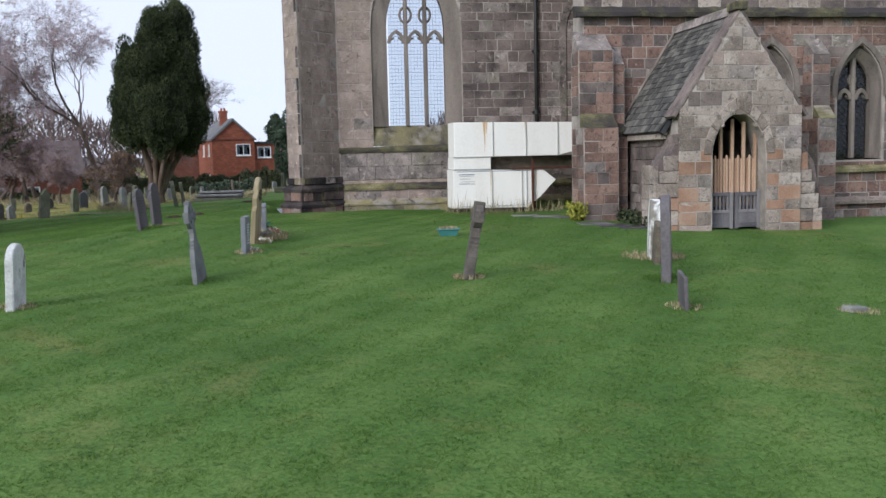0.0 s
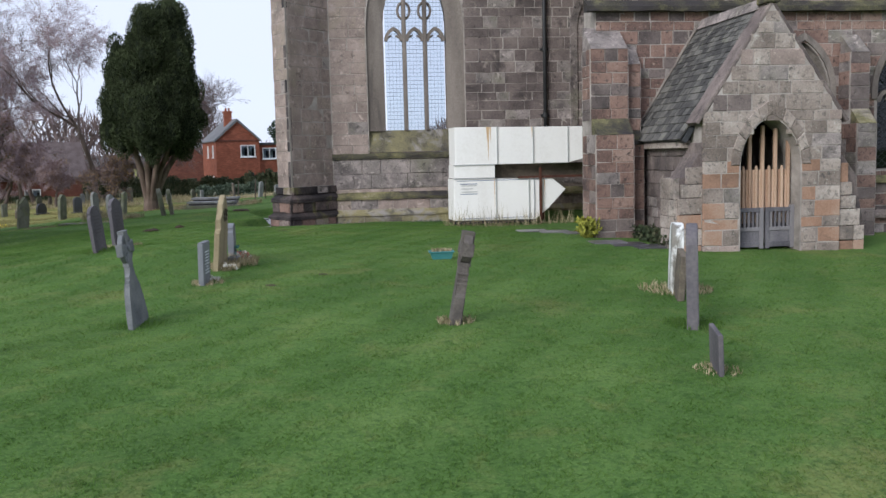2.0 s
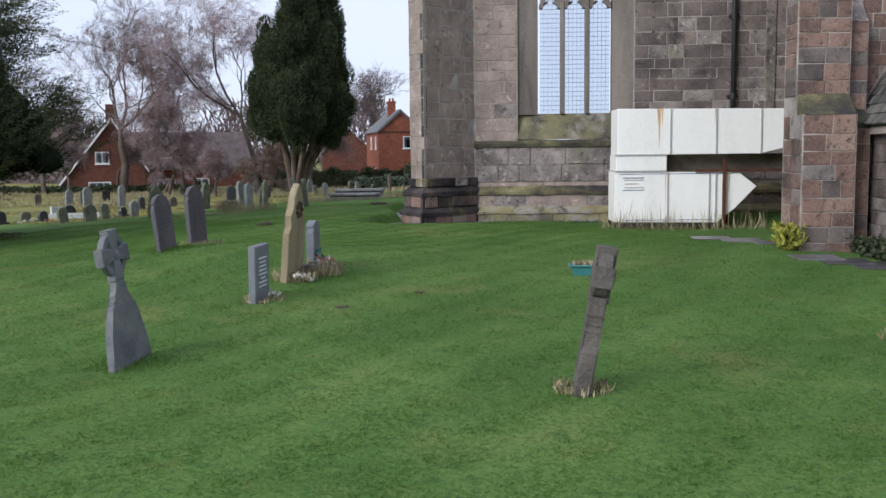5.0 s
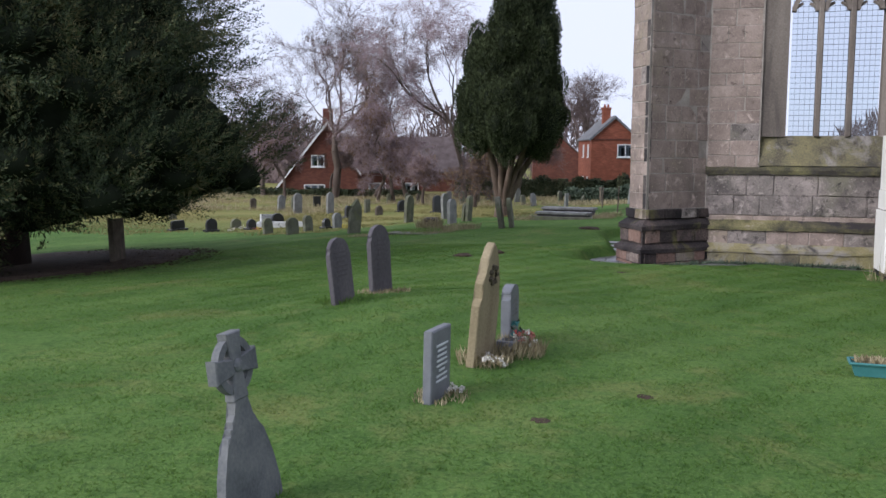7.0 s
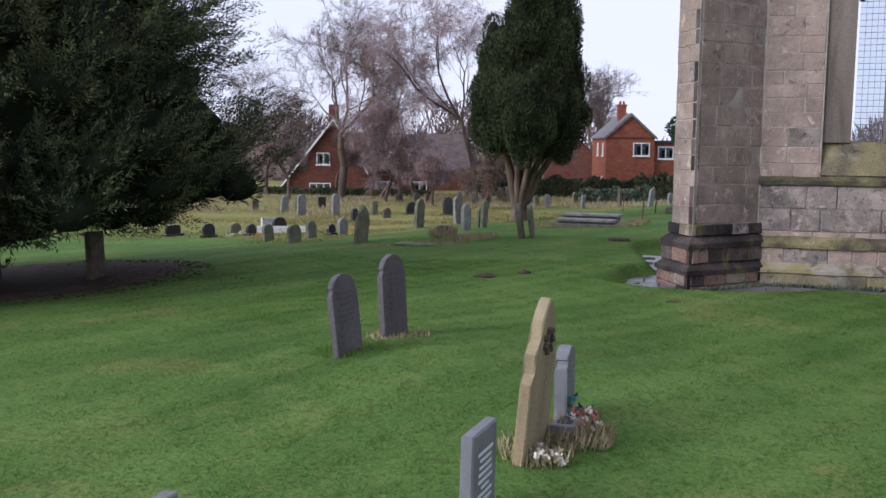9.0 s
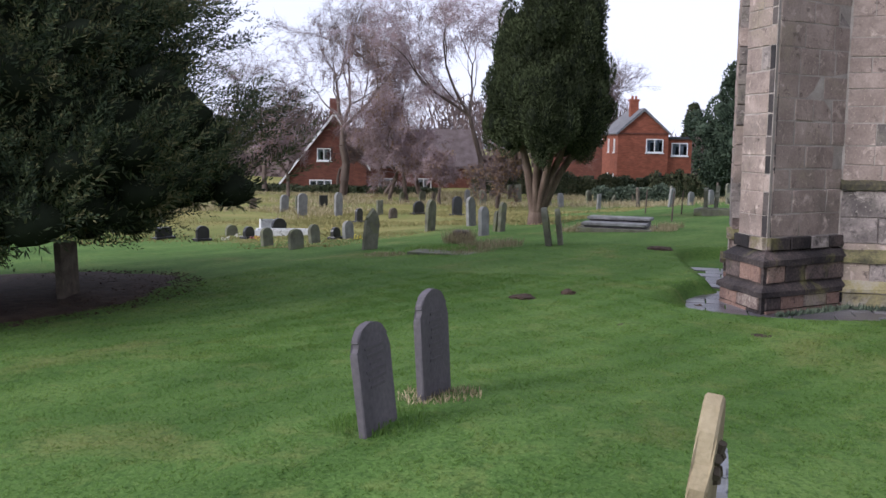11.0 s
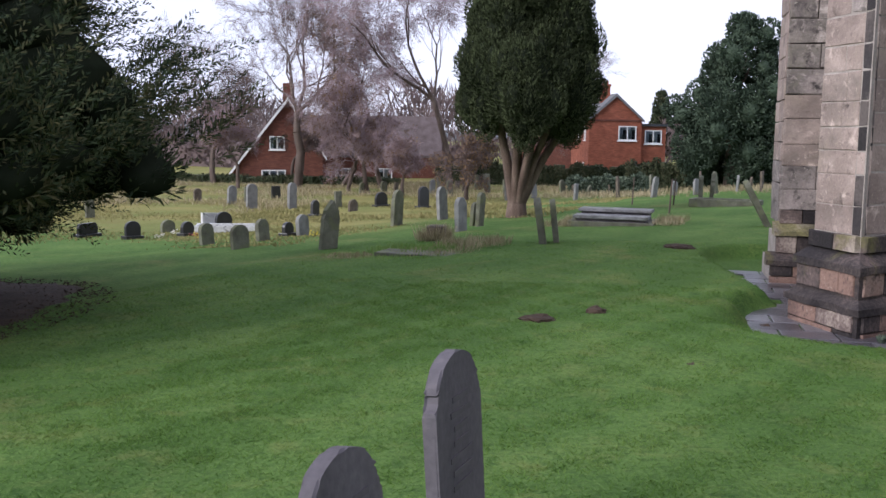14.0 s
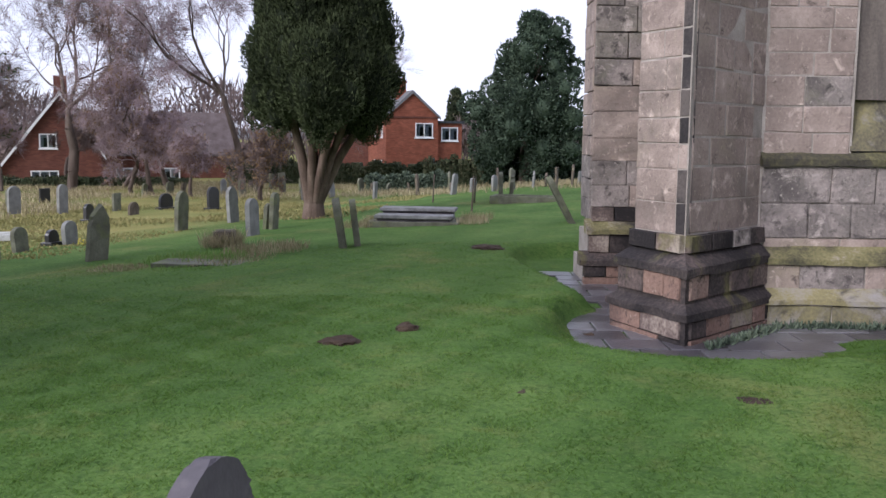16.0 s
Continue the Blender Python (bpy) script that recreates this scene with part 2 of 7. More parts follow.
M_RED = material("red_sandstone", [(0.09, 0.06, 0.053), (0.17, 0.106, 0.087), (0.245, 0.155, 0.124), (0.31, 0.22, 0.18)], scale=1.2, fine=28, bump=0.9, by_object=True, vary=0.3,
                 blotch=[((0.0591, 0.0408, 0.0391), 0.8, 0.56, 0.72), ((0.394, 0.3, 0.251), 4.0, 0.62, 0.74), ((0.0493, 0.0362, 0.0345), 4.5, 0.64, 0.76), ((0.055, 0.042, 0.038), 11.0, 0.53, 0.68), ((0.38, 0.29, 0.23), 17.0, 0.6, 0.72)])
M_PORCH = material("grey_porch_stone", [(0.15, 0.119, 0.1), (0.285, 0.233, 0.2), (0.43, 0.365, 0.318)], scale=1.6, fine=30, bump=0.9, by_object=True, vary=0.4,
                   blotch=[((0.112, 0.097, 0.0876), 1.0, 0.58, 0.76), ((0.47, 0.441, 0.394), 3.2, 0.6, 0.74), ((0.0784, 0.0666, 0.0602), 5.0, 0.64, 0.76), ((0.085, 0.076, 0.068), 11.0, 0.53, 0.68), ((0.46, 0.42, 0.37), 17.0, 0.6, 0.72)])
M_ORANGE = material("orange_porch_stone", [(0.19, 0.115, 0.08), (0.31, 0.185, 0.126), (0.37, 0.265, 0.2)], scale=1.6, fine=30, bump=0.9, by_object=True, blotch=[((0.147, 0.095, 0.072), 3.0, 0.6, 0.75)])
M_PLINTH = material("dark_plinth_stone", [(0.0207, 0.0176, 0.0187), (0.0575, 0.0462, 0.044), (0.149, 0.11, 0.099), (0.345, 0.286, 0.242)], scale=1.7, fine=26, bump=0.8, by_object=True,
                    blotch=[((0.196, 0.182, 0.066), 0.9, 0.56, 0.72)])
M_SOOT = material("blackened_sandstone", [(0.022, 0.02, 0.021), (0.05, 0.043, 0.043), (0.12, 0.1, 0.092)], scale=2.2, fine=28, bump=0.6, by_object=True)
M_MOSS = material("mossy_stone", [(0.0364, 0.032, 0.027), (0.104, 0.0959, 0.052), (0.208, 0.185, 0.0884), (0.312, 0.27, 0.208)], scale=2.5, fine=30, bump=0.8, by_object=True,
                  blotch=[((0.0416, 0.0359, 0.0364), 1.2, 0.46, 0.62)])
M_TRACERY = material("window_stone", [(0.1, 0.083, 0.074), (0.185, 0.155, 0.135), (0.28, 0.24, 0.208)], scale=2, fine=30, bump=0.5, streak=True, blotch=[((0.07, 0.06, 0.056), 1.6, 0.5, 0.7)])
M_SLATE = material("roof_slate", [(0.04, 0.038, 0.037), (0.09, 0.085, 0.08), (0.165, 0.155, 0.138)], rough=0.7, scale=3, fine=30, bump=0.5, by_object=True,
                   blotch=[((0.23, 0.223, 0.162), 3.0, 0.6, 0.72)])
M_LEAD = material("lead", [(0.03, 0.032, 0.036), (0.06, 0.062, 0.066)], rough=0.6, scale=4, fine=30, bump=0.1)
M_PANE = pane_material("clear_leaded_glass", (0.93, 0.97, 1.0), 0.9)
M_DARKPANE = pane_material("dim_glass", (0.6, 0.65, 0.7), 0.5)
M_WHITE = material("white_painted_metal", [(0.74, 0.7, 0.66), (0.83, 0.8, 0.77), (0.86, 0.83, 0.8)], rough=0.5, scale=1.2, fine=14, bump=0.05, streak=True,
                   blotch=[((0.48, 0.33, 0.19), 0.9, 0.64, 0.8)])
M_RUST = material("rusty_steel", [(0.035, 0.014, 0.0099), (0.08, 0.03, 0.0193), (0.12, 0.05, 0.0303)], scale=5, fine=40, bump=0.4)
M_SEAM = material("grey_flashing", [(0.3, 0.3, 0.3), (0.45, 0.45, 0.44)], rough=0.5, scale=3, fine=20, bump=0.1)
# Iron, and also the black put in for shade in porch and slit.
M_BLACK = material("black_iron_and_shade", [(0.012, 0.012, 0.013), (0.03, 0.03, 0.03)], rough=0.5, scale=5, fine=30, bump=0.1)
M_OAK = material("new_oak", [(0.29, 0.18, 0.12), (0.42, 0.28, 0.195), (0.52, 0.37, 0.27)], rough=0.7, scale=3, fine=26, bump=0.2, by_object=True, streak=True)
M_GATE = material("weathered_grey_wood", [(0.07, 0.066, 0.075), (0.135, 0.125, 0.135), (0.2, 0.185, 0.19)], rough=0.8, scale=3, fine=26, bump=0.3, by_object=True, streak=True)
M_STONE_SLATE = material("slate_headstone", [(0.0562, 0.0508, 0.0572), (0.106, 0.0953, 0.104), (0.175, 0.156, 0.156)], rough=0.75, scale=2.2, fine=24, bump=0.35, streak=True,
                         blotch=[((0.2, 0.165, 0.13), 3.0, 0.62, 0.8)])
M_STONE_GREY = material("grey_granite", [(0.1, 0.105, 0.115), (0.155, 0.16, 0.175), (0.2, 0.205, 0.22)], rough=0.55, scale=6, fine=120, bump=0.1)
M_STONE_CELTIC = material("blue_grey_stone", [(0.075, 0.08, 0.085), (0.135, 0.14, 0.145), (0.2, 0.2, 0.195)], rough=0.8, scale=4, fine=40, bump=0.4)
M_STONE_TAN = material("tan_sandstone", [(0.16, 0.125, 0.075), (0.27, 0.22, 0.135), (0.35, 0.29, 0.19)], scale=4, fine=40, bump=0.5, streak=True,
                       blotch=[((0.11, 0.095, 0.055), 2.5, 0.58, 0.76)])
M_STONE_BROWN = material("brown_lichen_stone", [(0.055, 0.045, 0.036), (0.11, 0.09, 0.07), (0.18, 0.15, 0.11)], scale=5, fine=40, bump=0.6,
                         blotch=[((0.2, 0.19, 0.12), 4.0, 0.6, 0.74)])
M_STONE_LICHEN = material("green_lichen_stone", [(0.07, 0.068, 0.05), (0.13, 0.13, 0.095), (0.2, 0.2, 0.15)], scale=4, fine=40, bump=0.6,
                          blotch=[((0.15, 0.165, 0.075), 2.5, 0.52, 0.72)])
M_STONE_WHITE = material("white_marble_weathered", [(0.297, 0.297, 0.289), (0.51, 0.51, 0.501), (0.637, 0.637, 0.629)], scale=5, fine=40, bump=0.4,
                         blotch=[((0.111, 0.111, 0.102), 5.0, 0.56, 0.66)])
M_STONE_BLACK = material("black_granite", [(0.01, 0.01, 0.011), (0.022, 0.022, 0.025)], rough=0.3, scale=6, fine=80, bump=0.05, spec=0.5)
M_STONE_LIGHT = material("pale_grey_stone", [(0.125, 0.125, 0.118), (0.195, 0.195, 0.186), (0.265, 0.265, 0.251)], scale=4, fine=40, bump=0.4)
M_INSCR = material("white_lettering", [(0.5, 0.52, 0.55), (0.62, 0.64, 0.66)], scale=4, fine=20, bump=0)
M_FAINT = material("faint_carving", [(0.07, 0.064, 0.068), (0.11, 0.1, 0.104)], scale=4, fine=20, bump=0)
M_CUT = material("dark_carving", [(0.06, 0.05, 0.035), (0.1, 0.08, 0.055)], scale=4, fine=20, bump=0)
M_YEW = material("yew_foliage", [(0.021, 0.031, 0.02), (0.042, 0.058, 0.032), (0.073, 0.09, 0.044), (0.125, 0.115, 0.056)], rough=0.8, scale=0.9, fine=5, bump=0, by_island=True, spec=0.05)
# Near-black colour puts the shade inside dense crowns onto solid cores.
M_INNER = material("inner_crown_shade", [(0.014, 0.017, 0.011), (0.026, 0.032, 0.02)], rough=1.0, scale=2, fine=9, bump=0, spec=0.0)
M_CYPRESS = material("cypress_foliage", [(0.027, 0.034, 0.018), (0.047, 0.059, 0.029), (0.074, 0.089, 0.043)], rough=0.9, scale=1.1, fine=5, bump=0, by_island=True, spec=0.05)
M_HOLLY = material("dark_evergreen_leaves", [(0.023, 0.036, 0.024), (0.045, 0.066, 0.043), (0.083, 0.111, 0.074)], rough=0.75, scale=1.0, fine=5, bump=0, by_island=True, spec=0.12)
M_HEDGE = material("hedge_leaves", [(0.02, 0.03, 0.014), (0.042, 0.055, 0.025), (0.075, 0.075, 0.04)], scale=1.0, fine=5, bump=0, by_island=True)
M_SHRUB = material("grey_green_shrub", [(0.035, 0.05, 0.035), (0.07, 0.095, 0.065), (0.13, 0.16, 0.11)], scale=1.0, fine=5, bump=0, by_island=True)
M_BARK = material("bark", [(0.05, 0.035, 0.028), (0.1, 0.075, 0.062), (0.16, 0.125, 0.105)], scale=4, fine=30, bump=0.8, streak=True)
M_CYPBARK = material("cypress_bark", [(0.0462, 0.031, 0.024), (0.112, 0.0775, 0.06), (0.198, 0.146, 0.117)], scale=5, fine=30, bump=0.8, streak=True)
M_TWIG = material("bare_twigs", [(0.085, 0.06, 0.055), (0.135, 0.1, 0.096), (0.185, 0.143, 0.14)], scale=0.6, fine=6, bump=0)
M_PINKTWIG = material("pinkish_twigs", [(0.2, 0.145, 0.15), (0.3, 0.225, 0.238), (0.39, 0.305, 0.325)], scale=0.6, fine=6, bump=0)
M_DRYLEAF = material("last_brown_leaves", [(0.1, 0.055, 0.03), (0.17, 0.1, 0.05), (0.22, 0.15, 0.08)], scale=0.6, fine=6, bump=0, by_island=True)
M_BRICK = brick_material("red_brick", (0.2, 0.062, 0.036), (0.31, 0.11, 0.066), (0.8, 0.85, 0.9))
M_COTTAGE = brick_material("dark_red_brick", (0.105, 0.04, 0.029), (0.165, 0.067, 0.047), (0.8, 0.85, 0.9))
M_TILE = material("house_slates", [(0.1, 0.1, 0.105), (0.15, 0.15, 0.155), (0.2, 0.195, 0.2)], scale=2, fine=12, bump=0.4)
M_DARKTILE = material("brown_roof_tiles", [(0.07, 0.052, 0.05), (0.11, 0.085, 0.082), (0.15, 0.12, 0.12)], scale=2, fine=12, bump=0.4)
M_UPVC = material("white_window_frame", [(0.72, 0.72, 0.72), (0.8, 0.8, 0.8)], rough=0.4, scale=3, fine=20, bump=0)
# Dark colour that stands for unlit rooms behind the house windows.
M_ROOM = material("room_shade", [(0.03, 0.032, 0.036), (0.07, 0.07, 0.075)], scale=2, fine=8, bump=0)
M_YEWBARK = material("dark_yew_bark", [(0.02, 0.014, 0.011), (0.045, 0.03, 0.025)], scale=4, fine=30, bump=0.8, streak=True)
M_CURTAIN = material("net_curtain", [(0.4, 0.41, 0.43), (0.55, 0.56, 0.58)], scale=3, fine=20, bump=0)
# The bluish grey holds the distance haze as well as the woods.
M_HILL = material("hills_with_haze", [(0.1, 0.115, 0.12), (0.14, 0.155, 0.165), (0.19, 0.2, 0.21)], scale=0.03, fine=0.3, bump=0)
M_BASKET = material("teal_plastic", [(0.04, 0.16, 0.16), (0.07, 0.22, 0.22)], rough=0.5, scale=4, fine=20, bump=0.1)
M_PETAL_W = material("white_petals", [(0.55, 0.52, 0.45), (0.75, 0.72, 0.66)], scale=9, fine=40, bump=0, by_island=True)
M_PETAL_R = material("red_petals", [(0.3, 0.05, 0.05), (0.45, 0.14, 0.12), (0.55, 0.4, 0.35)], scale=9, fine=40, bump=0, by_island=True)
M_PETAL_Y = material("yellow_petals", [(0.5, 0.4, 0.05), (0.65, 0.55, 0.12)], scale=9, fine=40, bump=0, by_island=True)
M_INTERIOR = material("plastered_interior", [(0.2, 0.18, 0.16), (0.3, 0.28, 0.25)], scale=1, fine=12, bump=0.2)


# ---- helpers for building ----
def finish(name, bm, mat, smooth=False):
    me = bpy.data.meshes.new(name)
    bmesh.ops.recalc_face_normals(bm, faces=bm.faces)
    bm.to_mesh(me)
    bm.free()
    me.materials.append(mat)
    if smooth:
        me.shade_smooth()
    return new(name, me)


def part(name, bm, mat, parent, label="", smooth=False):
    ob = finish(name, bm, mat, smooth)
    ob.parent = parent
    return tagged(ob, label)


def thing(name, m, label, category, group=""):
    ob = new(name)
    ob.empty_display_size = 0.2
    ob.matrix_world = m
    return tagged(ob, label, category, group)


def box(bm, x0, x1, y0, y1, z0, z1, bevel=0.0):
    r = bmesh.ops.create_cube(bm, size=1.0)
    for v in r["verts"]:
        v.co = Vector(((x0 + x1) / 2 + v.co.x * (x1 - x0), (y0 + y1) / 2 + v.co.y * (y1 - y0), (z0 + z1) / 2 + v.co.z * (z1 - z0)))
    if bevel:
        es = list({e for v in r["verts"] for e in v.link_edges})
        bmesh.ops.bevel(bm, geom=es, offset=bevel, segments=2, affect="EDGES", profile=0.6)
    return bm


def prism(bm, outline, y0, y1, bevel=0.0):
    """A flat outline of (x, z) made thick from y0 to y1."""
    a = [bm.verts.new((x, y0, z)) for x, z in outline]
    b = [bm.verts.new((x, y1, z)) for x, z in outline]
    fs = [bm.faces.new(a), bm.faces.new(b[::-1])]
    n = len(a)
    fs += [bm.faces.new((a[i], b[i], b[(i + 1) % n], a[(i + 1) % n])) for i in range(n)]
    if bevel:
        es = list({e for f in fs[:2] for e in f.edges})
        bmesh.ops.bevel(bm, geom=es, offset=bevel, segments=1, affect="EDGES")
    return bm


def plan_prism(bm, outline, z0, z1):
    """A ground outline of (x, y) raised from z0 to z1."""
    a = [bm.verts.new((x, y, z0)) for x, y in outline]
    b = [bm.verts.new((x, y, z1)) for x, y in outline]
    bm.faces.new(a[::-1]), bm.faces.new(b)
    n = len(a)
    for i in range(n):
        bm.faces.new((a[i], a[(i + 1) % n], b[(i + 1) % n], b[i]))
    return bm


def rod(bm, p, q, r0, r1=None, sides=6):
    p, q, r1 = Vector(p), Vector(q), r0 if r1 is None else r1
    t = (q - p).to_track_quat("Z", "Y").to_matrix()
    a = [bm.verts.new(p + t @ Vector((r0 * math.cos(i * math.tau / sides), r0 * math.sin(i * math.tau / sides), 0))) for i in range(sides)]
    b = [bm.verts.new(q + t @ Vector((r1 * math.cos(i * math.tau / sides), r1 * math.sin(i * math.tau / sides), 0))) for i in range(sides)]
    for i in range(sides):
        bm.faces.new((a[i], a[(i + 1) % sides], b[(i + 1) % sides], b[i]))
    bm.faces.new(a[::-1]), bm.faces.new(b)
    return bm


def mesh_of(name, verts, faces, mat, smooth=False):
    """One mesh from arrays of places and of corners, all faces with the same number of corners."""
    verts, faces = np.asarray(verts, np.float32), np.asarray(faces, np.int32)
    me = bpy.data.meshes.new(name)
    k = faces.shape[1]
    me.vertices.add(len(verts)), me.loops.add(faces.size), me.polygons.add(len(faces))
    me.vertices.foreach_set("co", verts.ravel())
    me.loops.foreach_set("vertex_index", faces.ravel())
    me.polygons.foreach_set("loop_start", np.arange(0, faces.size, k, dtype=np.int32))
    me.update(calc_edges=True)
    me.materials.append(mat)
    if smooth:
        me.shade_smooth()
    return new(name, me)


def quadratic(x, y):
    return 0.0475 - 0.0353 * x + 0.0312 * y - 0.00234 * x * x + 0.00116 * x * y - 0.00036 * y * y


THETA = radians(9)
CU, CV = np.array([math.cos(THETA), math.sin(THETA)]), np.array([-math.sin(THETA), math.cos(THETA)])
CORNER = np.array([-3.05, 28.25])
CHURCH = pose(CORNER[0], CORNER[1], 0, 0, 0, 9)


def to_church(x, y):
    dx, dy = x - CORNER[0], y - CORNER[1]
    return dx * CU[0] + dy * CU[1], dx * CV[0] + dy * CV[1]


def seg_far(u, v, a, b):
    """Distance of (u, v) from the stretch a to b."""
    ax, ay, bx, by = *a, *b
    t = np.clip(((u - ax) * (bx - ax) + (v - ay) * (by - ay)) / ((bx - ax) ** 2 + (by - ay) ** 2), 0, 1)
    return np.hypot(u - ax - t * (bx - ax), v - ay - t * (by - ay))


def lawn(x, y):
    """Height of the ground: a gentle rise that levels out far off, a bank by the aisle, a swell under the row of graves, and the paved gutter round the tower."""
    x, y = np.asarray(x, float), np.asarray(y, float)
    q = quadratic(np.clip(x, -60, 40), np.clip(y, -30, 90))
    h = -0.35 + 0.15 * np.logaddexp(0, (q + 0.35) / 0.15)
    h = h + 0.5 * np.exp(-(((x - 12.2) / 2.2) ** 2 + ((y - 20.3) / 2.2) ** 2))
    h = h + 0.26 * np.exp(-(((x + 5.0) / 2.6) ** 2 + ((y - 18.1) / 2.4) ** 2)) - 0.2 * np.exp(-(((x - 1.6) / 3.0) ** 2 + ((y - 26.0) / 2.4) ** 2)) - 0.07 * np.exp(-(((x + 3.4) / 1.6) ** 2 + ((y - 12.5) / 1.3) ** 2))
    h = h + 0.06 * np.sin(x * 0.9 + 0.6 * np.sin(y * 0.5)) * np.sin(y * 0.7 + 1.0) * np.clip((y - 2) / 8, 0, 1) * 0.3
    u, v = to_church(x, y)
    d = np.minimum(seg_far(u, v, (-0.95, -0.75), (-0.2, 0.2)) - 0.35, np.minimum(seg_far(u, v, (0.0, 0.2), (3.4, 0.2)) - 0.2, seg_far(u, v, (-0.6, 0.2), (-1.3, 4.6)) - 0.15))
    wide = 1.0 + 0.12 * np.clip(u / 1.2, 0, 1)
    k = np.clip((d - wide) / (0.28 + 0.75 * np.clip((-v - 0.9) / 0.7, 0, 1)), 0, 1)
    k = k * k * (3 - 2 * k)
    return 0.34 * (1 - k) + h * k


def on_lawn(x, y):
    return float(lawn(x, y))


# ---- ground ----
def stretch(parts):
    out = []
    for a, b, n in parts:
        out += list(np.linspace(a, b, n, endpoint=False))
    return np.array(out + [parts[-1][1]])


def build_ground():
    xs = stretch([(-900, -120, 8), (-120, -40, 14), (-40, -16, 30), (-16, -7, 30), (-7, 1, 80), (1, 14, 40), (14, 40, 14), (40, 900, 10)])
    ys = stretch([(-300, -20, 6), (-20, 1, 14), (1, 24, 70), (24, 35, 100), (35, 60, 50), (60, 120, 24), (120, 1500, 12)])
    gx, gy = np.meshgrid(xs, ys)
    gz = lawn(gx, gy) + 0.012 * np.sin(gx * 7.3 + gy * 2.1) * np.sin(gy * 6.1 - gx * 1.7) * (np.hypot(gx, gy - 20) < 40)
    nx, ny = len(xs), len(ys)
    i = np.arange(nx * ny).reshape(ny, nx)
    faces = np.stack([i[:-1, :-1], i[:-1, 1:], i[1:, 1:], i[1:, :-1]], -1).reshape(-1, 4)
    ob = mesh_of("ground", np.stack([gx, gy, gz], -1).reshape(-1, 3), faces, M_GROUND, True)
    tagged(ob, "mown churchyard lawn, green with yellowed patches", "ground", kind="structure")


build_ground()


def build_grass():
    """Short blades over the lawn that the camera passes, thinner further off."""
    rng = np.random.default_rng(5)
    spots = []
    for x0, x1, y0, y1, n in ((-5.5, 6.5, 3, 12, 130000), (-8, 8, 12, 20, 120000), (-10, 2, 20, 28, 125000), (-14, -3, 28, 34, 24000), (-14, -8, 16, 28, 60000), (2, 8.5, 20, 25, 14000)):
        spots.append(np.stack([rng.uniform(x0, x1, n), rng.uniform(y0, y1, n)], 1))
    p = np.concatenate(spots)
    u, v = to_church(p[:, 0], p[:, 1])
    d = np.minimum(seg_far(u, v, (-0.95, -0.75), (-0.2, 0.2)) - 0.35, np.minimum(seg_far(u, v, (0.0, 0.2), (3.4, 0.2)) - 0.2, seg_far(u, v, (-0.6, 0.2), (-1.3, 4.6)) - 0.15))
    wide = 1.0 + 0.12 * np.clip(u / 1.2, 0, 1)
    p = p[(d > wide + 0.08) & ((v < -0.3) | (u < -1.0)) & ((u < 5.2) | (v < -8.2))]
    n = len(p)
    z = lawn(p[:, 0], p[:, 1])
    a = rng.uniform(0, math.tau, n)
    h = rng.uniform(0.01, 0.03, n)
    w = rng.uniform(0.004, 0.008, n)
    lean = rng.uniform(0.8, 2.6, n) * h
    la = rng.uniform(0, math.tau, n)
    base = np.column_stack([p, z - 0.004])
    side = np.column_stack([np.cos(a) * w, np.sin(a) * w, np.zeros(n)])
    tip = base + np.column_stack([np.cos(la) * lean, np.sin(la) * lean, h])
    verts = np.stack([base - side, base + side, tip], 1).reshape(-1, 3)
    ob = mesh_of("grass", verts, np.arange(3 * n).reshape(-1, 3), M_GRASS)
    tagged(ob, "short mown green grass blades on the lawn", "grass", kind="stuff")


build_grass()


def build_hills():
    rng = np.random.default_rng(2)
    n = 160
    x = np.linspace(-1100, 900, n)
    top = 11 + 6 * np.sin(x * 0.006) + 3 * np.sin(x * 0.017 + 1) + rng.uniform(0, 1.8, n)
    verts, faces = [], []
    for i in range(n):
        verts += [(x[i], 780 + 40 * math.sin(x[i] * 0.004), -8), (x[i], 860 + 40 * math.sin(x[i] * 0.004), top[i]), (x[i], 1200, -8)]
    for i in range(n - 1):
        a = 3 * i
        faces += [(a, a + 3, a + 4, a + 1), (a + 1, a + 4, a + 5, a + 2)]
    tagged(mesh_of("backdrop", verts, faces, M_HILL, True), "wooded hills far beyond the churchyard with haze in their colour", "hills", kind="structure")


build_hills()

# ---- church masonry ----
BLOCKS = {}


def block_mesh(mat):
    """Six rough ashlar blocks of unit size, centred, whose face lies at y = -0.5."""
    if mat.name not in BLOCKS:
        rng, made = random.Random(7), []
        for k in range(6):
            bm = bmesh.new()
            bmesh.ops.create_cube(bm, size=1.0)
            front = [f for f in bm.faces if f.normal.y < -0.5]
            bmesh.ops.inset_region(bm, faces=front, thickness=0.045, depth=0.0)
            for v in bm.verts:
                if v.co.y < -0.4 and max(abs(v.co.x), abs(v.co.z)) > 0.49:
                    v.co.y += 0.05 + rng.uniform(0, 0.07)
                elif v.co.y < -0.4:
                    v.co.y += rng.uniform(-0.04, 0.03)
                v.co.x += rng.uniform(-0.012, 0.012)
                v.co.z += rng.uniform(-0.03, 0.03)
            me = bpy.data.meshes.new("stone")
            bmesh.ops.recalc_face_normals(bm, faces=bm.faces)
            bm.to_mesh(me)
            bm.free()
            me.materials.append(mat)
            made.append(me)
        BLOCKS[mat.name] = made
    return BLOCKS[mat.name]


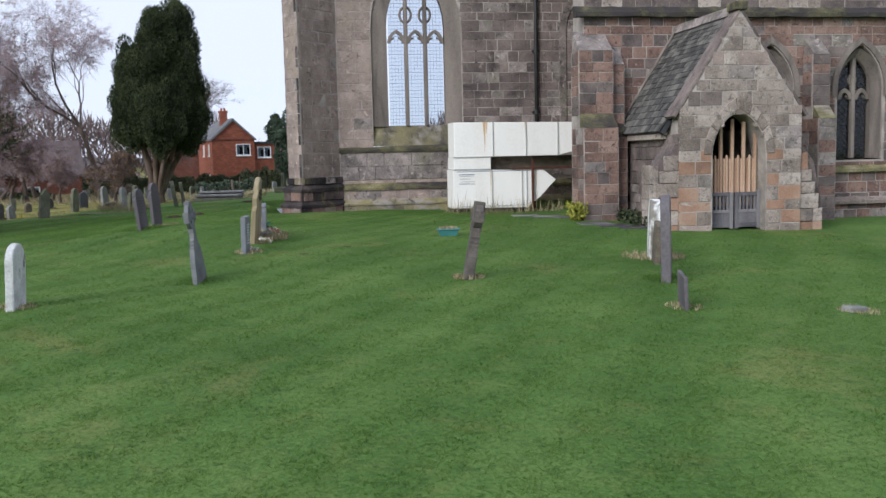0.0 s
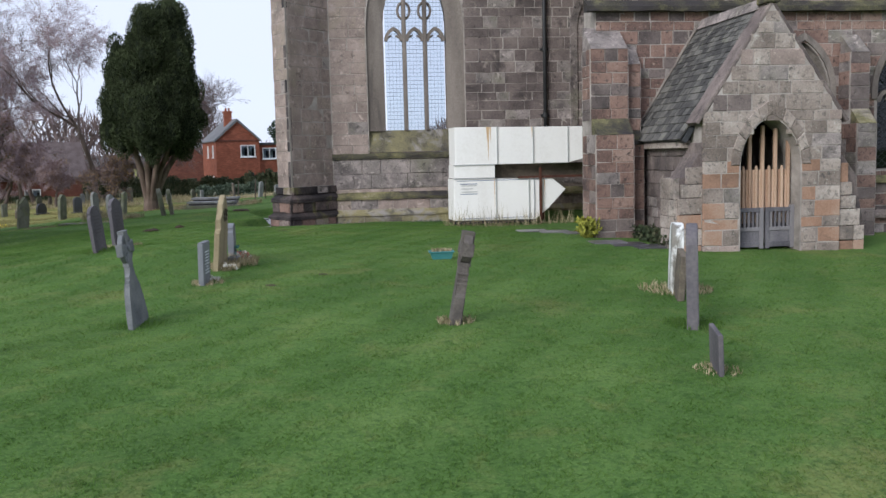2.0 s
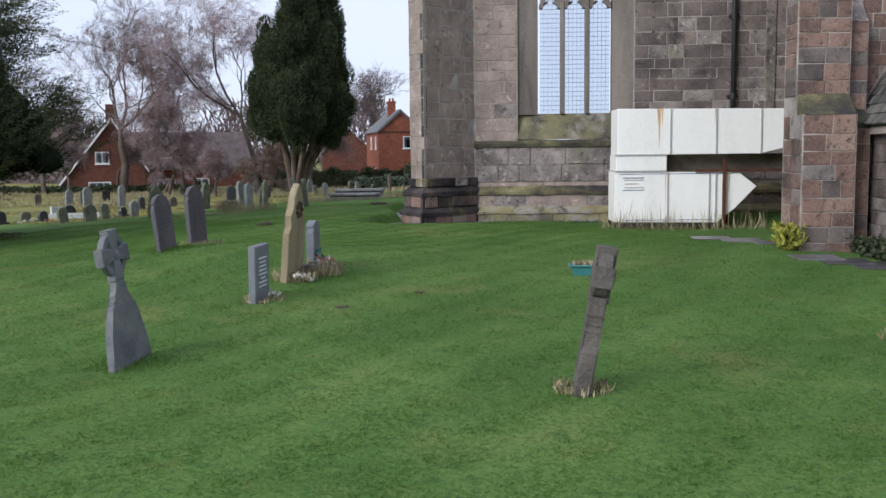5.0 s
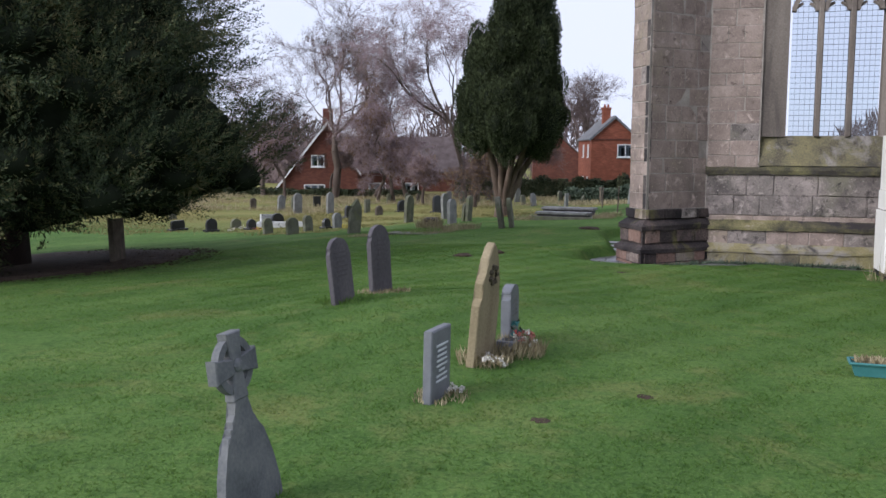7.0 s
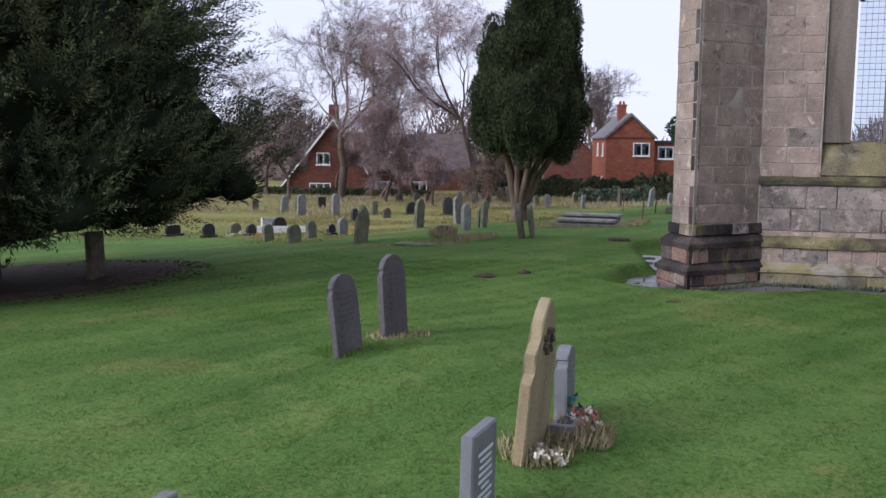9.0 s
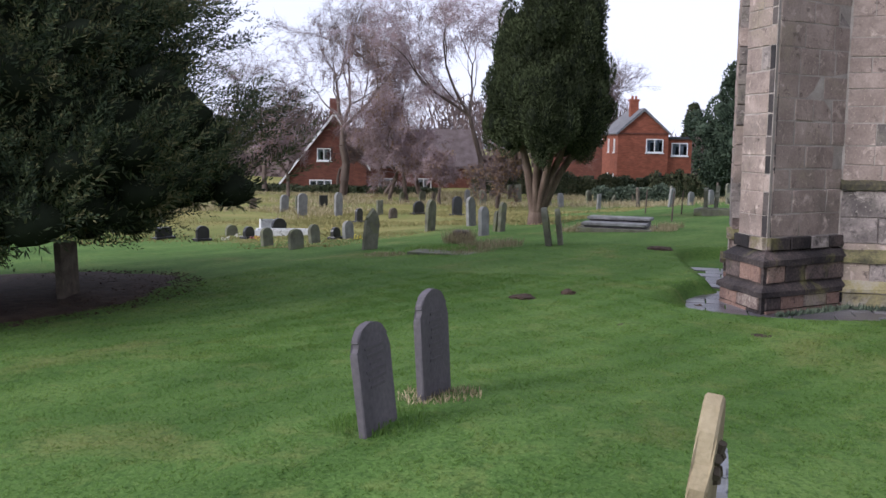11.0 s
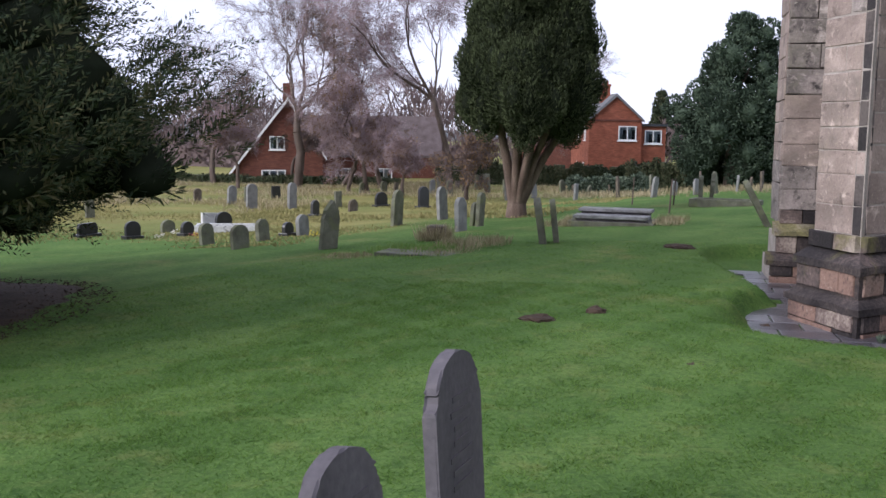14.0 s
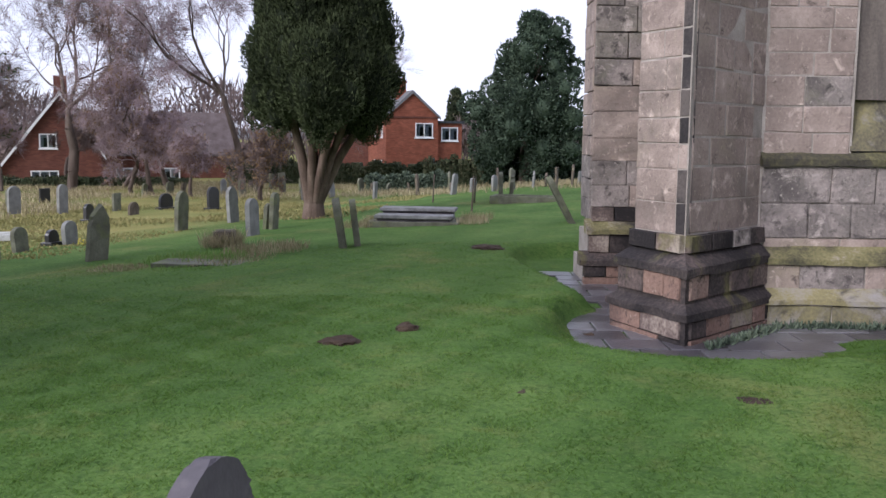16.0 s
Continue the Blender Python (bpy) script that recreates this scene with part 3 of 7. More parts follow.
def ashlar(parent, m, x0, x1, z0, z1, mats, seed, course=(0.24, 0.36), length=(0.35, 0.85), gaps=None, limits=None, thick=0.1, joint=0.014, last=None):
    """Courses of blocks on the face of m (x along, z up, -y outward). gaps(z) gives (a, b) that stay open; limits(z) the ends of a course; mats(x, z, rng) a material."""
    rng = random.Random(seed)
    z = z0
    while z < z1 - 0.05:
        h = min(rng.uniform(*course), z1 - z)
        if z1 - z - h < 0.12:
            h = z1 - z
        a, b = limits(z + h / 2) if limits else (x0, x1)
        runs = [(a, b)]
        for ga, gb in (gaps(z + h / 2) if gaps else ()):
            runs = [r for s, e in runs for r in ((s, min(e, ga)), (max(s, gb), e)) if r[1] - r[0] > 0.04]
        for s, e in runs:
            x = s
            while x < e - 0.02:
                w = rng.uniform(*length)
                stop = e - last[0] if last and x < e - last[0] - 0.02 else e
                if stop - x - w < 0.22:
                    w = stop - x
                mat = last[1](rng) if last and stop == e else mats(x + w / 2, z + h / 2, rng)
                ob = new("stone", rng.choice(block_mesh(mat)))
                ob.parent = parent
                t = thick * rng.uniform(0.94, 1.06)
                ob.matrix_basis = m @ Matrix.LocRotScale((x + w / 2, 0.03 - t / 2 + 0.02, z + h / 2), None, (w - joint, t, h - joint))
                x += w
        z += h


def face(a, b):
    """The frame of a wall face that runs from a to b in the church's plan, seen from the right-hand side of that way."""
    d = Vector((b[0] - a[0], b[1] - a[1], 0))
    return Matrix.Translation((a[0], a[1], 0)) @ pose(0, 0, 0, 0, 0, math.degrees(math.atan2(d.y, d.x))), d.length


def structure(name, bm, mat, label, category):
    ob = finish(name, bm, mat)
    ob.matrix_world = CHURCH
    return tagged(ob, label, category, kind="structure")


def pointed(c, half, spring, z, rise=1.25):
    """Half-width of a pointed opening at height z."""
    if z <= spring:
        return half
    r = half * 2 * rise
    k = r * r - (z - spring) ** 2
    return max(0.0, math.sqrt(k) - (r - half)) if k > 0 else 0.0


def arch_line(c, half, spring, rise=1.25, n=8):
    """The outline of a pointed head from its left springing to its right one."""
    r = half * 2 * rise
    top = math.sqrt(r * r - (r - half) ** 2)
    zs = [top * math.sin(i / n * math.pi / 2) for i in range(n + 1)]
    left = [(c - pointed(c, half, spring, spring + z, rise), spring + z) for z in zs]
    return left + [(2 * c - x, z) for x, z in left[-2::-1]]


def wall_with_opening(bm, x0, x1, z0, z1, y0, y1, c, half, sill, spring, rise=1.25):
    """A wall with one pointed opening, in one bmesh."""
    box(bm, x0, c - half, y0, y1, z0, z1)
    box(bm, c + half, x1, y0, y1, z0, z1)
    box(bm, c - half, c + half, y0, y1, z0, sill)
    line = arch_line(c, half, spring, rise)
    top = [(c + half, z1), (c - half, z1)]
    prism(bm, line + top, y0, y1)


def ring(c, half, spring, sill, rise, wide, n=8):
    """Outline pairs for a jamb and arch moulding of that width round an opening."""
    inner = [(c - half, sill)] + arch_line(c, half, spring, rise, n) + [(c + half, sill)]
    outer = [(c - half - wide, sill)] + arch_line(c, half + wide, spring, rise * half / (half + wide) + 0.5 * wide / (half + wide), n) + [(c + half + wide, sill)]
    return inner, outer


def moulding(bm, inner, outer, y0, y1, slant=0.0):
    k = len(inner)
    a = [bm.verts.new((x, y0 + slant, z)) for x, z in inner]
    b = [bm.verts.new((x, y0, z)) for x, z in outer]
    c = [bm.verts.new((x, y1, z)) for x, z in outer]
    d = [bm.verts.new((x, y1, z)) for x, z in inner]
    for i in range(k - 1):
        for p, q in ((a, b), (b, c), (c, d), (d, a)):
            bm.faces.new((p[i], p[i + 1], q[i + 1], q[i]))
    return bm


TOWER_TOP, WIN_C, WIN_H, WIN_SILL, WIN_SPRING = 13.0, 2.44, 0.9, 3.0, 6.05

# tower: south wall with its tall window, the west return and the north side with the window that lets the sky through
bm = bmesh.new()
wall_with_opening(bm, -0.3, 9.0, -0.4, TOWER_TOP, -0.042, 0.9, WIN_C, WIN_H + 0.5, 2.36, WIN_SPRING - 0.1, 1.15)
tower = structure("wall_tower_south", bm, M_MORTAR, "weathered grey-brown sandstone tower wall with coursed blocks", "wall")
bm = bmesh.new()
box(bm, -0.3, 0.6, 0.9, 8.0, -0.4, TOWER_TOP)
structure("wall_tower_west", bm, M_MORTAR, "weathered sandstone west wall of the tower", "wall")
bm = bmesh.new()
wall_with_opening(bm, -0.3, 9.0, -0.4, TOWER_TOP, 7.2, 8.0, 4.2, 2.9, 2.4, 7.0, 1.0)
structure("wall_tower_north", bm, M_INTERIOR, "plain stone north wall of the tower with a tall window", "wall")
bm = bmesh.new()
box(bm, 8.4, 9.0, 0.9, 7.2, -0.4, TOWER_TOP)
structure("wall_tower_east", bm, M_INTERIOR, "plain inner east wall of the tower", "wall")
bm = bmesh.new()
box(bm, -0.3, 9.0, 0.06, 8.0, TOWER_TOP, TOWER_TOP + 0.3)
structure("ceiling_tower", bm, M_INTERIOR, "flat tower roof above the window chamber", "ceiling")


def tower_mats(x, z, rng):
    if x < 1.0 and z > 2.3:
        return M_PINK if rng.random() < 0.97 else M_TOWER
    if x > 3.8:
        return M_DUSK if rng.random() < 0.8 else M_TOWER
    return M_TOWER if rng.random() < 0.66 else M_PINK


def tower_gaps(z):
    if z < WIN_SILL - 0.75:
        return ()
    hw = pointed(WIN_C, WIN_H + 0.52, WIN_SPRING, z, 1.15)
    return ((WIN_C - hw, WIN_C + hw),) if hw > 0.05 else ()


ashlar(tower, Matrix.Identity(4), 0.0, 9.0, 2.34, 9.4, tower_mats, 3, course=(0.24, 0.35), length=(0.3, 0.8), gaps=tower_gaps)
ashlar(tower, Matrix.Identity(4), 0.0, 9.0, 1.36, 2.2, lambda x, z, r: M_TOWER if r.random() < 0.85 else M_PLINTH, 4, course=(0.4, 0.46), length=(0.5, 1.2), thick=0.12)

# diagonal buttress at the tower's corner
B_EC, B_EL = (-1.17, -1.17), (-1.52, -0.46)
B_JR, B_JL = (0.02, 0.06), (-0.35, 0.75)


def grown(k):
    """The buttress's plan, grown outward by k."""
    ec, el = Vector(B_EC), Vector(B_EL)
    side = (Vector(B_JR) - ec).normalized()
    end = (el - ec).normalized()
    return [tuple(Vector(B_JR) - end * k * 1.1), tuple(ec - side * k - end * k), tuple(el - side * k + end * k), tuple(Vector(B_JL) + end * k)]


bm = bmesh.new()
plan_prism(bm, grown(0.035), -0.4, 7.6)
buttress = structure("wall_buttress", bm, M_MORTAR, "stepped diagonal sandstone buttress on a moulded plinth", "buttress")


def butt_mats(x, z, rng):
    return M_PINK if rng.random() < 0.62 else M_TOWER


def end_mats(x, z, rng):
    """Pale stones with sooty ones along the outer edge."""
    return M_PINK if rng.random() < 0.95 else M_TOWER


def side_mats(x, z, rng):
    return M_TOWER if rng.random() < 0.04 else M_PINK


jr, ec, el, jl = grown(0.0)
f_side, n_side = face(ec, jr)
f_end, n_end = face(el, ec)
f_back, n_back = face(jl, el)
for f, n, s in ((f_side, n_side, 11), (f_back, n_back, 13)):
    ashlar(buttress, f, 0.0, n, 1.5, 7.4, side_mats if s == 11 else tower_mats, s, course=(0.3, 0.42), length=(0.38, 0.9), thick=0.09)
ashlar(buttress, f_end, -0.034, n_end + 0.034, 1.5, 7.4, end_mats, 12, course=(0.27, 0.4), length=(0.3, 0.62), thick=0.09, last=(0.15, lambda r: M_SOOT if r.random() < 0.5 else M_PINK))


def plinth_course(parent, grow, z0, z1, seed, mats, length=(0.3, 0.6), wall_v=None):
    """One course of the plinth round the buttress and along the wall."""
    jr, ec, el, jl = grown(grow)
    for a, b, s in ((ec, (jr[0], jr[1]), 1), (el, ec, 2), (jl, el, 3)):
        f, n = face(a, b)
        ashlar(parent, f, -0.02, n + 0.02, z0, z1, mats, seed * 10 + s, course=(z1 - z0, z1 - z0), length=length, thick=0.14)


dark = lambda x, z, r: M_PLINTH if r.random() < 0.8 else M_TOWER
reddish = lambda x, z, r: M_RED if r.random() < 0.55 else M_PLINTH
bm = bmesh.new()
plan_prism(bm, grown(0.185), -0.4, 1.14)
plan_prism(bm, grown(0.255), -0.4, 0.66)
plinth = structure("plinth_buttress", bm, M_PLINTH, "dark weathered stone plinth with moss on its ledges", "plinth")
plinth_course(plinth, 0.19, 0.2, 0.42, 31, reddish)
plinth_course(plinth, 0.19, 0.42, 0.62, 32, reddish)
plinth_course(plinth, 0.12, 0.82, 1.08, 33, reddish)
plinth_course(plinth, 0.02, 1.3, 1.5, 34, dark)


def ledge(bm, grow0, grow1, z0, z1, z2):
    """A sloping drip course: proud edge from z0 to z1, weathered back up to z2."""
    lo, hi, back = grown(grow0), grown(grow0), grown(grow1)
    r0 = [bm.verts.new((*p, z0)) for p in lo]
    r1 = [bm.verts.new((*p, z1)) for p in hi]
    r2 = [bm.verts.new((*p, z2)) for p in back]
    for i in range(3):
        bm.faces.new((r0[i], r0[i + 1], r1[i + 1], r1[i]))
        bm.faces.new((r1[i], r1[i + 1], r2[i + 1], r2[i]))
    bm.faces.new(r0)
    bm.faces.new(r2[::-1])


def worn(bm, by):
    """Uneven, chipped edges."""
    for v in bm.verts:
        v.co += noise.noise_vector(v.co * 4.3) * by + noise.noise_vector(v.co * 13.0) * by * 0.4


bm = bmesh.new()
ledge(bm, 0.3, 0.12, 0.62, 0.7, 0.84)
bmesh.ops.subdivide_edges(bm, edges=bm.edges, cuts=5, use_grid_fill=True)
worn(bm, 0.022)
part("ledge", bm, M_PLINTH, plinth, "blackened lower drip ledge")
bm = bmesh.new()
ledge(bm, 0.24, 0.0, 1.08, 1.17, 1.34)
bmesh.ops.subdivide_edges(bm, edges=bm.edges, cuts=5, use_grid_fill=True)
worn(bm, 0.022)
part("ledge", bm, M_PLINTH, plinth, "dark upper drip ledge with moss")

# plinth and string courses of the tower wall
bm = bmesh.new()
box(bm, 0.0, 9.0, -0.185, 0.06, -0.4, 1.12)
box(bm, 0.0, 9.0, -0.305, -0.185, -0.4, 0.64)
plinth_wall = structure("plinth_tower", bm, M_MORTAR, "mossy sandstone plinth along the tower wall", "plinth")
I4 = Matrix.Identity(4)
ashlar(plinth_wall, pose(0, -0.27, 0), 0.05, 9.0, 0.2, 0.6, lambda x, z, r: M_YELLOWMOSS if r.random() < 0.75 else M_PINK, 41, course=(0.38, 0.42), length=(0.6, 1.3))
ashlar(plinth_wall, pose(0, -0.15, 0), 0.05, 9.0, 0.76, 1.06, lambda x, z, r: r.choice((M_TOWER, M_PINK, M_PINK, M_YELLOWMOSS)), 42, course=(0.3, 0.32), length=(0.4, 0.9))
ashlar(plinth_wall, pose(0, 0.0, 0), 0.05, 9.0, 1.2, 1.36, lambda x, z, r: M_PINK, 43, course=(0.2, 0.2), length=(0.5, 1.1))


def wall_ledge(parent, x0, x1, y_out, y_in, z0, z1, z2, mat, label):
    bm = bmesh.new()
    prism_pts = [(y_out, z0), (y_out, z1), (y_in, z2), (y_in + 0.05, z2), (y_in + 0.05, z0)]
    k = max(2, int((x1 - x0) / 0.16))
    rows = [[bm.verts.new((x0 + (x1 - x0) * j / k, y, z)) for y, z in prism_pts] for j in range(k + 1)]
    bm.faces.new(rows[0]), bm.faces.new(rows[-1][::-1])
    for a, b in zip(rows[:-1], rows[1:]):
        for i in range(5):
            bm.faces.new((a[i], a[(i + 1) % 5], b[(i + 1) % 5], b[i]))
    worn(bm, 0.02)
    return part("ledge", bm, mat, parent, label)


wall_ledge(plinth_wall, 0.0, 9.0, -0.36, -0.2, 0.6, 0.66, 0.78, M_YELLOWMOSS, "yellow mossy lower ledge")
wall_ledge(plinth_wall, 0.0, 9.0, -0.26, -0.06, 1.06, 1.13, 1.26, M_MOSS, "mossy upper ledge")
wall_ledge(tower, -0.02, 9.0, -0.13, -0.04, 2.22, 2.3, 2.38, M_MOSS, "moss-topped string course")
# sloping sill below the tower window
bm = bmesh.new()
for i, (z0, z1) in enumerate(((2.4, 2.6), (2.6, 2.8), (2.8, 3.02))):
    y0, y1 = -0.06 + 0.062 * i, -0.06 + 0.062 * (i + 1)
    prism_pts = [(y0, z0), (y1, z1), (0.5, z1), (0.5, z0)]
    a = [bm.verts.new((WIN_C - 1.42, y, z)) for y, z in prism_pts]
    b = [bm.verts.new((WIN_C + 1.42, y, z)) for y, z in prism_pts]
    bm.faces.new(a), bm.faces.new(b[::-1])
    for j in range(4):
        bm.faces.new((a[j], a[(j + 1) % 4], b[(j + 1) % 4], b[j]))
box(bm, WIN_C - 1.4, WIN_C + 1.4, 0.13, 0.6, 2.7, 3.015)
part("window_sill", bm, M_YELLOWMOSS, tower, "sloping mossy window sill")


def gothic_window(name, m, c, half, sill, spring, lights, rise, glass, label, bars, depth=0.3, frame_w=0.45, see=True):
    """A pointed window of several lights: jamb moulding, mullions, cusped heads, panes and lead."""
    ob = new(name)
    ob.matrix_world = m
    tagged(ob, label, "window", kind="structure")
    inner, outer = ring(c, half, spring, sill, rise, frame_w)
    part("window_frame", moulding(bmesh.new(), inner, outer, 0.0, depth + 0.25, depth * 0.75), M_TRACERY, ob, "chamfered stone jamb and arch")
    step = 2 * half / lights
    for i in range(1, lights):
        x = c - half + i * step
        top = spring + math.sqrt(max(0.0, (half * 2 * rise) ** 2 - (half * 2 * rise - half + abs(x - c)) ** 2))
        bm = bmesh.new()
        prism(bm, [(x - 0.055, sill), (x - 0.055, top), (x + 0.055, top), (x + 0.055, sill)], depth - 0.08, depth + 0.14, 0.02)
        part("mullion", bm, M_TRACERY, ob)
    for i in range(lights):
        x = c - half + (i + 0.5) * step
        hw = step / 2 - 0.05
        ci, co = ring(x, hw - 0.07, spring - 0.55 * (half / 1.0), spring - 0.56 * (half / 1.0), 0.9, 0.09, 6)
        part("tracery", moulding(bmesh.new(), ci, co, depth - 0.06, depth + 0.1), M_TRACERY, ob)
        bm = bmesh.new()
        for s in (-1, 1):
            rod(bm, (x + s * hw, depth + 0.02, spring - 0.5 * half), (x + s * hw * 0.25, depth + 0.02, spring - 0.38 * half), 0.05, 0.03, 6)
        part("cusp", bm, M_TRACERY, ob)
    for i in range(lights - 1):
        x = c - half + (i + 1) * step
        for dz, rr in ((0.25 * half + 0.12, 0.2 * half), ):
            bm = bmesh.new()
            k = 10
            for j in range(k):
                a0, a1 = math.tau * j / k, math.tau * (j + 1) / k
                rod(bm, (x + rr * math.cos(a0), depth + 0.02, spring + dz + 1.35 * rr * math.sin(a0)), (x + rr * math.cos(a1), depth + 0.02, spring + dz + 1.35 * rr * math.sin(a1)), 0.04, 0.04, 5)
            part("tracery", bm, M_TRACERY, ob)
    for i in range(lights):
        x0, x1 = c - half + i * step + 0.05, c - half + (i + 1) * step - 0.05
        top = spring + math.sqrt(max(0.0, (half * 2 * rise) ** 2 - (half * 2 * rise - half + min(abs(x0 - c), abs(x1 - c)) * 0.9) ** 2))
        bm = bmesh.new()
        box(bm, x0, x1, depth + 0.03, depth + 0.036, sill, top)
        pane = part("pane", bm, glass, ob)
        pane.visible_shadow = False
        bm = bmesh.new()
        if bars == "grid":
            z = sill
            while z < top:
                box(bm, x0, x1, depth + 0.018, depth + 0.026, z - 0.0035, z + 0.0035)
                z += 0.11
            for k in range(1, 5):
                x = x0 + (x1 - x0) * k / 5
                box(bm, x - 0.0022, x + 0.0022, depth + 0.02, depth + 0.026, sill, top)
        else:
            z, w = sill, x1 - x0
            while z < top:
                for a, b in ((0, 1), (0.5, 1.0), (1, 0), (0.5, 0.0)):
                    za, zb = z, z + 0.16 * abs(b - a) * 2
                    rod(bm, (x0 + a * w, depth + 0.02, za), (x0 + b * w, depth + 0.02, min(zb, top)), 0.007, 0.007, 4)
                z += 0.16
        part("lead_came", bm, M_LEAD, pane)
    return ob


gothic_window("window_1", CHURCH, WIN_C, WIN_H, WIN_SILL, WIN_SPRING, 3, 1.15, M_PANE, "tall pointed window of three lights with clear leaded glass", "grid", depth=0.12, frame_w=0.5)

# second buttress behind, on the tower's west side
bm = bmesh.new()
box(bm, -1.52, 0.0, 2.85, 3.7, -0.4, 9.0)
box(bm, -1.6, 0.0, 2.72, 3.78, -0.4, 1.12)
box(bm, -1.67, 0.0, 2.6, 3.85, -0.4, 0.7)
butt2 = structure("wall_buttress_west", bm, M_MORTAR, "dark weathered sandstone buttress with a mossy plinth", "buttress")
ashlar(butt2, pose(0, 2.8, 0), -1.585, 0.0, 1.5, 8.2, lambda x, z, r: M_TOWER if r.random() < 0.8 else M_PINK, 51, course=(0.3, 0.4), length=(0.35, 0.8))
ashlar(butt2, pose(0, 2.7, 0), -1.62, 0.0, 0.82, 1.1, dark, 52, course=(0.28, 0.28), length=(0.3, 0.6))
ashlar(butt2, pose(0, 2.58, 0), -1.7, 0.0, 0.3, 0.64, reddish, 53, course=(0.17, 0.17), length=(0.3, 0.6))
ashlar(butt2, pose(0, 2.78, 0), -1.57, 0.0, 1.28, 1.5, lambda x, z, r: M_PLINTH, 54, course=(0.2, 0.2), length=(0.3, 0.6))
f, n = face((-1.55, 3.7), (-1.55, 2.8))
ashlar(butt2, f, 0, n, 1.3, 8.2, tower_mats, 55, course=(0.3, 0.4), length=(0.4, 0.9))
wall_ledge(butt2, -1.76, 0.0, 2.5, 2.7, 0.64, 0.72, 0.84, M_PLINTH, "blackened lower ledge")
wall_ledge(butt2, -1.66, 0.0, 2.6, 2.8, 1.1, 1.17, 1.32, M_MOSS, "mossy upper ledge")

# aisle: red sandstone, further out than the tower
AISLE, AISLE_U, AISLE_W = -7.2, 5.45, 8.05
N1, N2 = 12.62, 10.2
bm = bmesh.new()
wall_with_opening(bm, 11.2, 26.0, -0.4, 9.0, AISLE - 0.042, AISLE + 0.8, N1, 0.62, 1.72, 3.5, 1.0)
wall_with_opening(bm, AISLE_U, 11.2, -0.4, 9.0, AISLE - 0.042, AISLE + 0.8, N2, 0.62, 1.72, 3.5, 1.0)
aisle = structure("wall_aisle_south", bm, M_MORTAR, "red sandstone aisle wall of coursed blocks", "wall")
bm = bmesh.new()
box(bm, AISLE_W, AISLE_W + 0.8, AISLE + 0.8, 0.06, -0.4, 9.0)
aisle_w = structure("wall_aisle_west", bm, M_MORTAR, "shadowed sandstone west wall of the aisle", "wall")
f, n = face((AISLE_W, 0.0), (AISLE_W, AISLE + 0.8))
ashlar(aisle_w, f, 0, n, 0.2, 8.0, lambda x, z, r: M_RED if r.random() < 0.5 else M_TOWER, 61, course=(0.28, 0.36), length=(0.5, 0.9))
bm = bmesh.new()
box(bm, AISLE_U, 26, AISLE + 0.06, 0.06, 9.0, 9.3)
structure("ceiling_aisle", bm, M_INTERIOR, "aisle roof deck", "ceiling")
bm = bmesh.new()
box(bm, AISLE_W + 0.8, 26, -3.5, -3.3, -0.4, 9.0)
structure("wall_aisle_inside", bm, M_INTERIOR, "dim inner wall behind the aisle windows", "wall")


def aisle_gaps(z):
    out = []
    for c in (N1, N2):
        if z > 1.7:
            hw = pointed(c, 0.68, 3.5, z, 1.0)
            if hw > 0.04:
                out.append((c - hw, c + hw))
    return out


def aisle_mats(x, z, rng):
    if z > 5.4:
        return M_PORCH if rng.random() < 0.55 else M_DUSK
    return M_RED if rng.random() < 0.62 else (M_DUSK if rng.random() < 0.72 else M_TOWER)


ashlar(aisle, pose(0, AISLE, 0), AISLE_U, 15.5, 0.2, 5.25, aisle_mats, 62, course=(0.19, 0.29), length=(0.26, 0.6), gaps=aisle_gaps)
ashlar(aisle, pose(0, AISLE, 0), AISLE_U, 15.5, 5.42, 7.4, aisle_mats, 63, course=(0.22, 0.28), length=(0.3, 0.8))
wall_ledge(aisle, AISLE_U - 0.25, 26.0, AISLE - 0.26, AISLE - 0.04, 5.22, 5.32, 5.48, M_MOSS, "moss-topped string course")
wall_ledge(aisle, 11.3, 16.0, AISLE - 0.16, AISLE - 0.02, 1.42, 1.5, 1.62, M_MOSS, "sloping sill course")
wall_ledge(aisle, 11.3, 16.0, AISLE - 0.2, AISLE - 0.02, 0.62, 0.7, 0.82, M_PORCH, "plinth ledge")
for i, c in enumerate((N1, N2)):
    gothic_window("window_%d" % (i + 2), CHURCH @ pose(0, AISLE, 0), c, 0.46, 1.76, 3.5, 2, 1.0, M_DARKPANE, "small pointed two-light window with diamond leading", "diamond", depth=0.3, frame_w=0.17)
    inner, outer = ring(c, 0.64, 3.5, 3.3, 1.0, 0.14)
    part("hood_mould", moulding(bmesh.new(), inner, outer, AISLE - 0.09, AISLE + 0.05), M_TRACERY, aisle, "pointed hood mould")


def weathered(bm, x0, x1, y0, y1, z0, z1):
    """A buttress's sloping set-off."""
    a = [bm.verts.new(p) for p in ((x0, y0, z0), (x1, y0, z0), (x1, y1, z0), (x0, y1, z0), (x0, y1, z1), (x1, y1, z1))]
    for q in ((0, 1, 2, 3), (0, 1, 5, 4), (2, 3, 4, 5), (0, 3, 4), (1, 2, 5)):
        bm.faces.new([a[i] for i in q])


